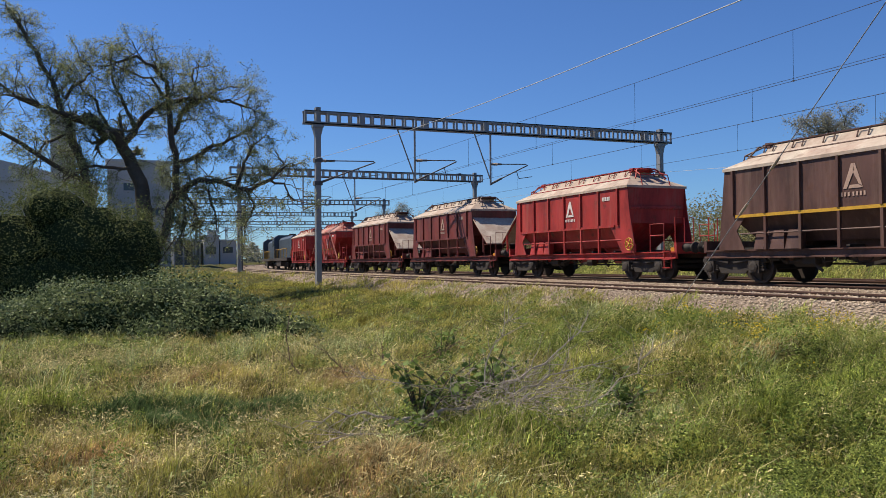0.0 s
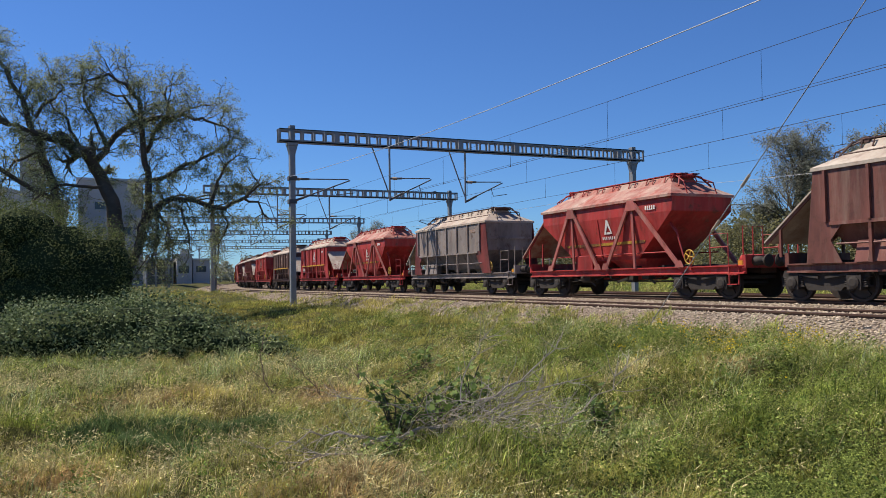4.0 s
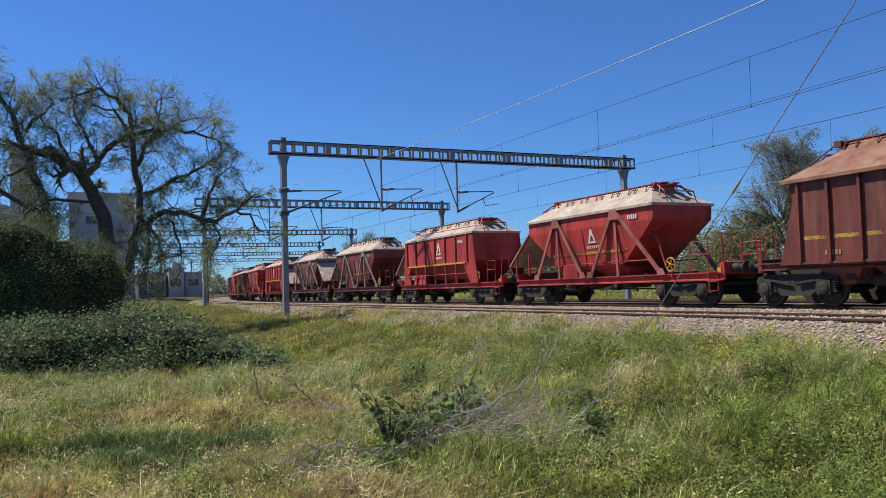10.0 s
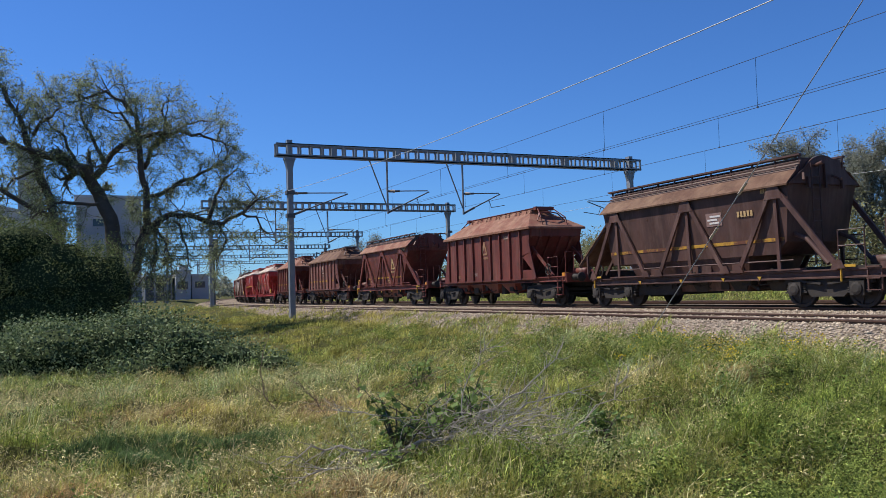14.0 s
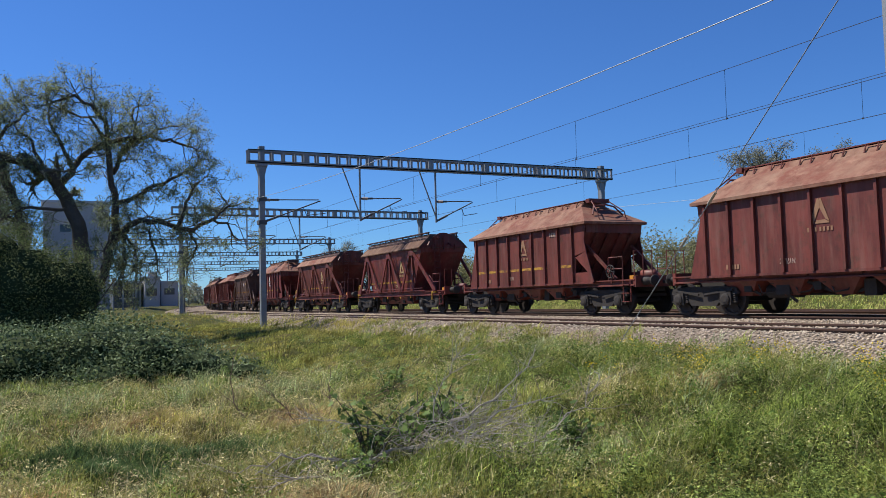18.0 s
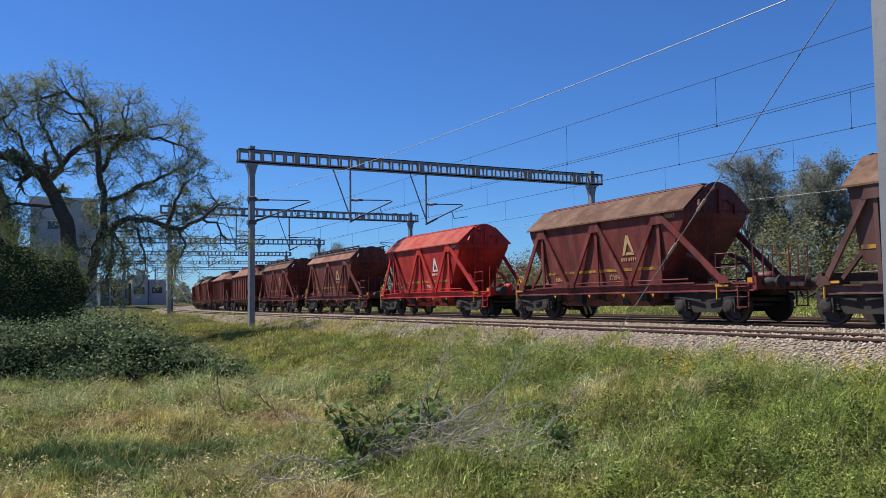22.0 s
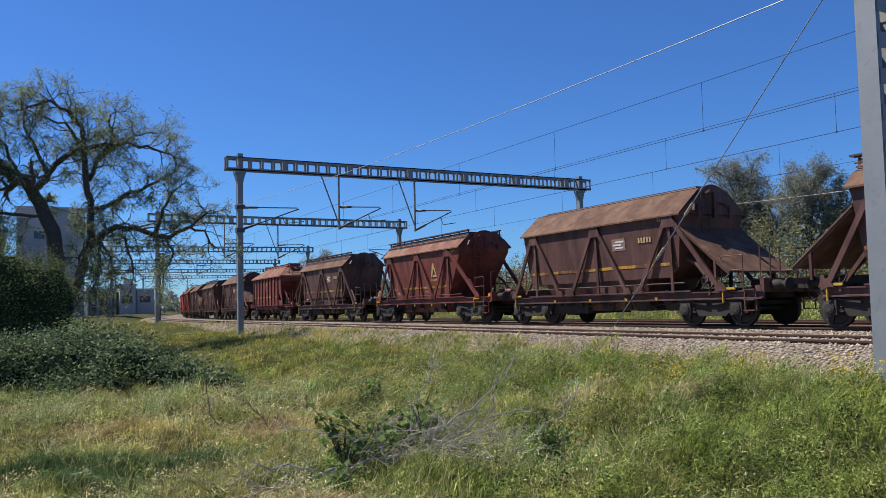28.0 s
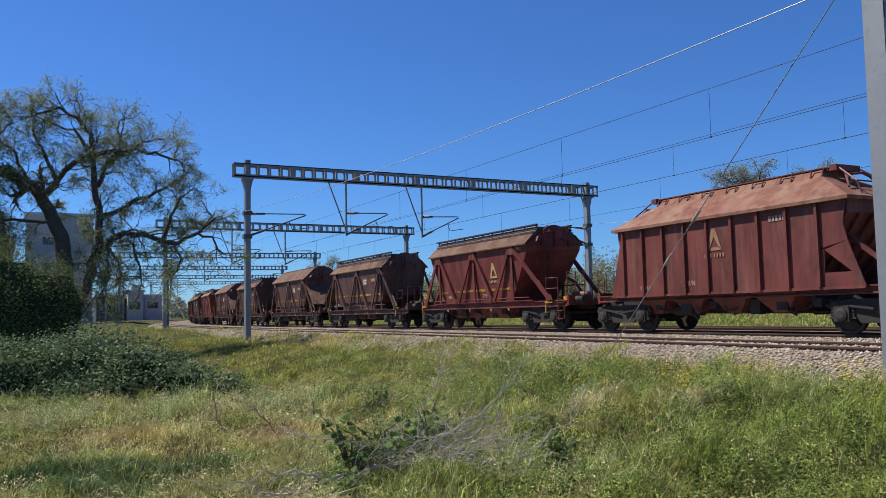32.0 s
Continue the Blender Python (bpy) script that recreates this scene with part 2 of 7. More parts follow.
class Shape:
    """Collects verts and faces for one mesh."""

    def __init__(self):
        self.v, self.f = [], []

    def add(self, verts, faces):
        n = len(self.v)
        self.v += [tuple(p) for p in verts]
        self.f += [tuple(i + n for i in f) for f in faces]
        return self

    def box(self, x0, y0, z0, x1, y1, z1):
        p = [(x, y, z) for z in (z0, z1) for x, y in ((x0, y0), (x1, y0), (x1, y1), (x0, y1))]
        return self.add(p, [(3, 2, 1, 0), (4, 5, 6, 7), (0, 1, 5, 4), (1, 2, 6, 5), (2, 3, 7, 6), (3, 0, 4, 7)])

    def beam(self, a, b, w, h, up=(0, 0, 1)):
        """A bar from a to b, w wide and h high."""
        a, b = Vector(a), Vector(b)
        d = (b - a).normalized()
        s = d.cross(Vector(up))
        s = s.normalized() if s.length > 1e-4 else Vector((1, 0, 0))
        u = s.cross(d).normalized()
        p = [q + s * i * w / 2 + u * j * h / 2 for q in (a, b) for i, j in ((-1, -1), (1, -1), (1, 1), (-1, 1))]
        return self.add(p, [(3, 2, 1, 0), (4, 5, 6, 7), (0, 1, 5, 4), (1, 2, 6, 5), (2, 3, 7, 6), (3, 0, 4, 7)])

    def tube(self, pts, r, n=6, r1=None, cap=True):
        pts = [Vector(p) for p in pts]
        rings, verts = len(pts), []
        side = None
        for i, p in enumerate(pts):
            d = (pts[min(i + 1, rings - 1)] - pts[max(i - 1, 0)]).normalized()
            ref = Vector((0, 0, 1)) if abs(d.z) < 0.9 else Vector((1, 0, 0))
            side = d.cross(ref).normalized() if side is None else (side - d * side.dot(d)).normalized()
            u = d.cross(side)
            rr = r if r1 is None else r + (r1 - r) * i / max(1, rings - 1)
            verts += [p + (side * math.cos(k * math.tau / n) + u * math.sin(k * math.tau / n)) * rr for k in range(n)]
        faces = [(i * n + k, i * n + (k + 1) % n, (i + 1) * n + (k + 1) % n, (i + 1) * n + k) for i in range(rings - 1) for k in range(n)]
        if cap:
            faces += [tuple(reversed(range(n))), tuple(range((rings - 1) * n, rings * n))]
        return self.add(verts, faces)

    def slab(self, poly, off):
        """A flat polygon given thickness by the vector off."""
        n, o = len(poly), Vector(off)
        p = [Vector(q) for q in poly] + [Vector(q) + o for q in poly]
        return self.add(p, [tuple(range(n)), tuple(reversed(range(n, 2 * n)))] + [(i, i + n, (i + 1) % n + n, (i + 1) % n) for i in range(n)])

    def loft(self, a, b, caps=True):
        """Two closed rings of equal length joined."""
        n = len(a)
        f = [(i, (i + 1) % n, (i + 1) % n + n, i + n) for i in range(n)]
        if caps:
            f += [tuple(reversed(range(n))), tuple(range(n, 2 * n))]
        return self.add(list(a) + list(b), f)

    def lathe(self, prof, n=20, axis="y", at=(0, 0, 0)):
        """A profile of (along, radius) turned round an axis through at."""
        o, verts = Vector(at), []
        for s, r in prof:
            for k in range(n):
                c, q = math.cos(k * math.tau / n) * r, math.sin(k * math.tau / n) * r
                verts.append(o + Vector({"y": (c, s, q), "x": (s, c, q), "z": (c, q, s)}[axis]))
        f = [(i * n + k, i * n + (k + 1) % n, (i + 1) * n + (k + 1) % n, (i + 1) * n + k) for i in range(len(prof) - 1) for k in range(n)]
        return self.add(verts, f + [tuple(reversed(range(n))), tuple(range((len(prof) - 1) * n, len(prof) * n))])

    def weld(self):
        """Join the corners that lie on one another."""
        place, remap, verts = {}, [], []
        for p in self.v:
            k = tuple(round(c, 4) for c in p)
            if k not in place:
                place[k] = len(verts)
                verts.append(p)
            remap.append(place[k])
        self.v, self.f = verts, [tuple(remap[i] for i in f) for f in self.f]
        return self

    def mesh(self, name, mat, smooth=False):
        me = bpy.data.meshes.new(name)
        me.from_pydata(self.v, [], self.f)
        bm = bmesh.new()
        bm.from_mesh(me)
        bmesh.ops.recalc_face_normals(bm, faces=bm.faces)
        bm.to_mesh(me)
        bm.free()
        me.materials.append(mat)
        if smooth:
            me.polygons.foreach_set("use_smooth", [True] * len(me.polygons))
        return me


def part(name, shape, mat, parent, label="", smooth=False):
    ob = new(name, shape if isinstance(shape, bpy.types.Mesh) else shape.mesh(name, mat, smooth))
    ob.parent = parent
    if label:
        ob["label"] = label
    return ob


def thing(name, label, category, group="", kind="", at=None):
    ob = new(name)
    ob.empty_display_size = 0.3
    if at is not None:
        ob.matrix_basis = at
    return tagged(ob, label, category, group, kind)


def solid(name, shape, mat, label, category="", group="", kind="", smooth=False):
    return tagged(new(name, shape.mesh(name, mat, smooth)), label, category, group, kind)


def raw_mesh(name, verts, faces, mat, smooth=False):
    """A big mesh from numpy arrays; faces is an (n, 3) or (n, 4) array."""
    me = bpy.data.meshes.new(name)
    k = faces.shape[1]
    me.vertices.add(len(verts))
    me.vertices.foreach_set("co", np.ascontiguousarray(verts, dtype=np.float32).ravel())
    me.loops.add(faces.size)
    me.loops.foreach_set("vertex_index", np.ascontiguousarray(faces, dtype=np.int32).ravel())
    me.polygons.add(len(faces))
    me.polygons.foreach_set("loop_start", np.arange(0, faces.size, k, dtype=np.int32))
    me.update(calc_edges=True)
    me.materials.append(mat)
    if smooth:
        me.polygons.foreach_set("use_smooth", np.ones(len(faces), dtype=bool))
    return me


# ---- plan ----
TRACKS = (12.5, 17.2, 21.5)
TRAIN_Y = 17.2
BEND_X, BEND_R = -50.0, 500.0


def on_track(s, off=0.0):
    """The point and heading at s along the train's track, off metres to its far side."""
    if s >= BEND_X:
        return s, TRAIN_Y + off, 0.0
    a = (BEND_X - s) / BEND_R
    r = BEND_R - off
    return BEND_X - r * math.sin(a), TRAIN_Y + BEND_R - r * math.cos(a), a


def rise(x):
    """The line's gentle grade: how far the rails stand above their level."""
    return 0.0055 * (np.clip(x, -110, 20) + 18)


def smoothstep(a, b, x):
    t = np.clip((np.asarray(x, dtype=float) - a) / (b - a), 0, 1)
    return t * t * (3 - 2 * t)


def near_edge(x):
    """How far a place lies on the far side of the train's track, by the bend."""
    return np.where(np.asarray(x) < BEND_X, (BEND_X - np.asarray(x)) ** 2 / (2 * BEND_R), 0.0)


def height(x, y):
    """The ground: a shallow field, the bank up to the line, flat beyond."""
    x, y = np.asarray(x, dtype=float), np.asarray(y, dtype=float)
    e = np.minimum(near_edge(x), 30.0)
    low = -1.02 + 0.10 * np.sin(x * 0.31 + 1.0) * np.cos(y * 0.4) + 0.05 * np.sin(x * 0.9 + y * 0.7)
    low = low + 0.55 * smoothstep(-28, -60, x)
    bumps = 0.10 * np.sin(x * 2.3 + 1.7 * np.sin(y * 1.1)) * np.sin(y * 2.0 + 1.3 * np.sin(x * 0.9)) + 0.07 * np.sin(x * 4.7 + y * 1.9) * np.sin(y * 4.1 - x * 1.3)
    mounds = np.sin(x * 3.3 + 1.3 * np.sin(y * 2.1)) * np.sin(y * 3.7 + 1.1 * np.sin(x * 1.7 + 0.5)) + 0.6 * np.sin(x * 1.9 - y * 1.1 + 0.4)
    bumps = bumps + 0.12 * mounds * smoothstep(3.2, 5.5, y - e) * smoothstep(-15, -9, x)
    bumps = bumps * (1 - smoothstep(8.2, 9.6, y - e))
    bank = smoothstep(4.6, 9.4, y - e)
    far = smoothstep(24.5, 60, y - e) * 1.0
    berm = 0.42 * smoothstep(-41, -56, x) * smoothstep(4.0, 8.0, y - e) * (1 - smoothstep(9.3, 10.4, y - e))
    return low * (1 - bank) + (-0.50 + rise(x)) * bank + berm + far + bumps

# ---- wagons ----
# A wagon lies along x, its base on the rail's top at z = 0, its platform end at +x.
BOGIES = (-4.55, 3.85)
BUF = 6.12


def wheelset_shape():
    s = Shape()
    s.tube([(0, -0.62, 0), (0, 0.62, 0)], 0.075, 8)
    for y in (-0.76, 0.76):
        k = 1 if y > 0 else -1
        s.lathe([(-0.065 * k, 0.46), (0.045 * k, 0.46), (0.05 * k, 0.39), (0.02 * k, 0.36), (0.015 * k, 0.16), (0.07 * k, 0.13), (0.07 * k, 0.06)], 16, "y", (0, y, 0))
        for a in range(4):
            c, q = math.cos(a * math.tau / 4), math.sin(a * math.tau / 4)
            s.beam((c * 0.15, y + 0.03 * k, q * 0.15), (c * 0.37, y + 0.03 * k, q * 0.37), 0.05, 0.05, (0, 1, 0))
    return s.mesh("wheelset", TYRE)


def bogie_shape():
    s = Shape()
    for k in (-1, 1):
        y = 0.93 * k
        prof = [(-1.25, 0.60), (-1.18, 0.76), (-0.5, 0.80), (0.5, 0.80), (1.18, 0.76), (1.25, 0.60), (1.05, 0.53), (0.64, 0.44), (0.46, 0.27), (-0.46, 0.27), (-0.64, 0.44), (-1.05, 0.53)]
        s.slab([(x, y - 0.05, z) for x, z in prof], (0, 0.10, 0))
        for x in (-0.88, 0.88):
            s.box(x - 0.19, y - 0.14, 0.30, x + 0.19, y + 0.12, 0.64)
            s.lathe([(-0.06 * k, 0.16), (0.05 * k, 0.15), (0.07 * k, 0.09)], 12, "y", (x, y + 0.12 * k, 0.46))
            for q in (-0.24, 0.24):
                for j in range(4):
                    s.lathe([(0, 0.075), (0.02, 0.085), (0.035, 0.075)], 6, "z", (x + q, y + 0.02 * k, 0.40 + j * 0.055))
                s.box(x + q - 0.09, y - 0.09, 0.36, x + q + 0.09, y + 0.09, 0.40)
        s.beam((-1.1, y + 0.09 * k, 0.70), (-0.1, y + 0.12 * k, 0.58), 0.04, 0.05)
        s.beam((1.1, y + 0.09 * k, 0.70), (0.1, y + 0.12 * k, 0.58), 0.04, 0.05)
    s.box(-0.28, -0.93, 0.42, 0.28, 0.93, 0.72)
    s.box(-0.45, -0.45, 0.70, 0.45, 0.45, 0.90)
    for x in (-1.1, 1.1):
        s.box(x - 0.06, -0.9, 0.56, x + 0.06, 0.9, 0.66)
    return s.mesh("bogie", IRON)


WHEELSET, BOGIE = wheelset_shape(), bogie_shape()


def buffer_shape(k):
    s = Shape()
    s.lathe([(0, 0.13), (0.10 * k, 0.13), (0.28 * k, 0.11), (0.30 * k, 0.075), (0.44 * k, 0.075), (0.45 * k, 0.17), (0.485 * k, 0.175), (0.50 * k, 0.155)], 14, "x")
    return s


def hand_wheel_shape(y):
    s = Shape()
    n, r = 18, 0.235
    s.tube([(math.cos(a * math.tau / n) * r, y, math.sin(a * math.tau / n) * r) for a in range(n + 1)], 0.024, 6)
    for a in range(5):
        s.beam((0, y, 0), (math.cos(a * math.tau / 5) * r, y, math.sin(a * math.tau / 5) * r), 0.03, 0.03, (0, 1, 0))
    s.lathe([(-0.03, 0.06), (0.05, 0.05)], 8, "y", (0, y, 0))
    return s


def railing(pts, r=0.019):
    s = Shape()
    s.tube(pts, r, 6)
    return s


BUF_P, BUF_N = buffer_shape(1).mesh("buffer", IRON, True), buffer_shape(-1).mesh("buffer", IRON, True)
HANDWHEEL_Y = hand_wheel_shape(0).mesh("handwheel", YELLOW, True)
HANDWHEEL_D = hand_wheel_shape(0).mesh("handwheel", IRON, True)


def underframe(w, p, sill_z, yellow, wheel_x=3.55, boxed=False):
    """Sills, headstocks, buffers, brake gear, platform railings and bogies."""
    lo, hi = sill_z
    for k in (-1, 1):
        prof = [(1.16, lo), (1.30, lo), (1.30, lo + 0.035), (1.22, lo + 0.05), (1.22, hi - 0.05), (1.30, hi - 0.035), (1.30, hi), (1.16, hi)]
        s = Shape().loft([(-5.55, y * k, z) for y, z in prof], [(5.6, y * k, z) for y, z in prof])
        part("side_sill", s, p, w)
    for x in (-5.55, 5.6):
        part("headstock", Shape().box(x - 0.06, -1.28, 0.86, x + 0.06, 1.28, 1.20), p, w)
        k = -1 if x < 0 else 1
        for y in (-0.88, 0.88):
            b = part("buffer", BUF_P if k > 0 else BUF_N, None, w)
            b.location = (x + 0.05 * k, y, 1.04)
        c = Shape().beam((x, 0, 1.0), (x + 0.62 * k, 0, 0.98), 0.10, 0.10)
        c.tube([(x + 0.1 * k, 0.35, 0.95), (x + 0.35 * k, 0.33, 0.62), (x + 0.68 * k, 0.3, 0.74)], 0.03, 6)
        part("coupling", c, IRON, w)
    s = Shape().box(-5.4, -0.32, 0.72, 5.4, 0.32, 1.0)
    for x in (-2.2, -0.7, 0.8, 2.2):
        s.box(x - 0.05, -1.15, 0.80, x + 0.05, 1.15, 1.0)
    part("centre_beam", s, IRON, w)
    s = Shape().tube([(-2.6, -0.72, 0.62), (-1.6, -0.72, 0.62)], 0.17, 10).tube([(1.0, 0.7, 0.6), (2.0, 0.7, 0.6)], 0.17, 10)
    s.tube([(-3.2, -0.5, 0.55), (2.8, -0.5, 0.5)], 0.03, 6).beam((-0.4, -0.9, 0.5), (0.6, -0.6, 0.75), 0.05, 0.08)
    s.box(0.2, -0.95, 0.48, 0.5, -0.7, 0.86)
    for x, q in ((-3.0, 0.12), (-1.9, 0.2), (-0.9, 0.1), (1.3, 0.16), (2.3, 0.1)):
        s.beam((x - 0.35, -1.0, 0.84), (x + 0.3, -0.95, 0.84 - q * 2.4), 0.05, 0.07).box(x - q, -1.12, 0.74 - q, x + q, -0.86, 0.84)
        s.tube([(x + 0.3, -1.05, 0.8), (x + 0.45, -1.1, 0.58), (x + 0.75, -1.05, 0.62), (x + 0.9, -1.0, 0.82)], 0.02, 5)
    part("brake_gear", s, IRON, w)
    for k in (-1, 1):
        # corner railings of the platform end
        part("platform_railing", railing([(4.25, 1.18 * k, hi), (4.25, 1.18 * k, 1.82), (4.95, 1.18 * k, 1.82), (4.95, 1.18 * k, hi)]), p, w)
        part("platform_railing", railing([(5.50, 1.18 * k, hi), (5.50, 1.18 * k, 1.98), (5.50, 0.35 * k, 1.98), (5.50, 0.35 * k, hi)]), p, w)
        part("platform_railing", railing([(4.25, 1.18 * k, 1.45), (4.95, 1.18 * k, 1.45)]), p, w)
        part("railing_post", railing([(5.50, 0.76 * k, hi), (5.50, 0.76 * k, 1.98)]), p, w)
        s = Shape()
        for z in (0.42, 0.68, 0.94):
            s.beam((5.05, 1.30 * k, z), (5.40, 1.30 * k, z), 0.12, 0.025)
        for x in (5.05, 5.40):
            s.beam((x, 1.27 * k, 0.40), (x, 1.27 * k, hi), 0.03, 0.04)
        part("step", s, p, w)
    h = part("handwheel", HANDWHEEL_Y if yellow else HANDWHEEL_D, None, w, "yellow spoked handwheel" if yellow else "dark spoked handwheel")
    h.location = (wheel_x, -1.33, hi + 0.27)
    h.scale = (0.86, 1, 0.86)
    part("coupling_box", Shape().box(5.38, -1.28, hi + 0.0, 5.58, -1.10, hi + 0.12), ORANGE if yellow or boxed else p, w)
    part("handwheel_post", Shape().beam((wheel_x, -1.28, hi - 0.1), (wheel_x, -1.28, hi + 0.28), 0.06, 0.06), p, w)
    part("end_deck", Shape().box(3.9, -1.14, hi - 0.05, 5.5, 1.14, hi - 0.005), p, w)
    part("air_tank", Shape().lathe([(0, 0.05), (0.05, 0.15), (0.85, 0.15), (0.9, 0.05)], 12, "x", (4.1, 0.35, hi + 0.16)), p, w, smooth=True)
    for x in BOGIES:
        b = part("bogie", BOGIE, None, w, "cast-iron bogie frame with coil springs")
        b.location = (x, 0, 0)
        for q in (-0.88, 0.88):
            ws = part("wheelset", WHEELSET, None, b)
            ws.location = (q, 0, 0.46)


def ring(x0, x1, y, z):
    return [(x0, -y, z), (x1, -y, z), (x1, y, z), (x0, y, z)]


def hip_roof(w, x0, x1, z, roof, trim, top_z, hoops, pulled=0.75, over=0.03):
    """A hipped roof with a raised hatch cover, a top walk and hand hoops."""
    walk_mat = trim if trim in (PAINTS["red"], PAINTS["rust"]) else PAINTS["dark"]
    e = 1.42 + over
    s = Shape().loft(ring(x0 - over, x1 + over, e, z - 0.05), ring(x0 - over, x1 + over, e, z + 0.03))
    tall = 0.26 if over < 0.1 else 0.24
    s.loft(ring(x0 - over, x1 + over, e, z + 0.03), ring(x0 + pulled, x1 - pulled, 0.62, top_z - tall))
    part("roof", s, roof, w, "hipped sheet roof coated with dust")
    s = Shape().loft(ring(x0 + pulled + 0.02, x1 - pulled - 0.02, 0.58, top_z - tall - 0.005), ring(x0 + pulled + 0.1, x1 - pulled - 0.1, 0.42, top_z - 0.06))
    part("hatch_cover", s, roof, w)
    s = Shape()
    for y in (-0.27, 0.27):
        s.box(x0 + pulled - 0.15, y - 0.16, top_z - 0.03, x1 - pulled + 0.25, y + 0.16, top_z)
    for i in range(9):
        x = x0 + pulled + (x1 - x0 - 2 * pulled) * i / 8
        s.box(x - 0.03, -0.42, top_z - 0.07, x + 0.03, 0.42, top_z - 0.03)
    part("roof_walk", s, walk_mat, w)
    n = 7
    for k in (-1, 1):
        for i in range(n):
            x = x0 + pulled + 0.2 + (x1 - x0 - 2 * pulled - 0.4) * i / (n - 1)
            if hoops:
                part("hand_hoop", railing([(x - 0.16, 0.60 * k, top_z - 0.24), (x - 0.16, 0.50 * k, top_z - 0.03), (x + 0.16, 0.50 * k, top_z - 0.03), (x + 0.16, 0.60 * k, top_z - 0.24)], 0.022), walk_mat, w)
        s = Shape().tube([(x0 + 0.5, 0.86 * k, z + 0.32), (x1 - 0.5, 0.86 * k, z + 0.32)], 0.022, 6)
        for i in range(8):
            x = x0 + 0.6 + (x1 - x0 - 1.2) * i / 7
            s.beam((x, 0.88 * k, z + 0.22), (x, 0.86 * k, z + 0.34), 0.05, 0.03)
        part("grab_rail", s, walk_mat, w)
    for x, k in ((x1 - 0.1, 1), (x0 + 0.1, -1)):
        s = Shape()
        for y in (-0.42, 0.42):
            s.tube([(x + 0.1 * k, y * 1.6, z + 0.02), (x - 0.05 * k, y * 1.6, z + 0.42), (x - 0.65 * k, y, top_z - 0.05)], 0.022, 6)
        s.beam((x - 0.05 * k, -0.66, z + 0.42), (x - 0.05 * k, 0.66, z + 0.42), 0.03, 0.03)
        s.tube([(x - 0.2 * k, -0.75, z + 0.30), (x - 0.42 * k, -0.5, z + 0.62), (x - 0.30 * k, 0.0, z + 0.66), (x - 0.42 * k, 0.5, z + 0.62), (x - 0.2 * k, 0.75, z + 0.30)], 0.03, 6)
        s.box(x - 0.75 * k - 0.1, -0.5, top_z - 0.12, x - 0.75 * k + 0.1, 0.5, top_z + 0.02)
        part("end_grab_rail", s, walk_mat, w)


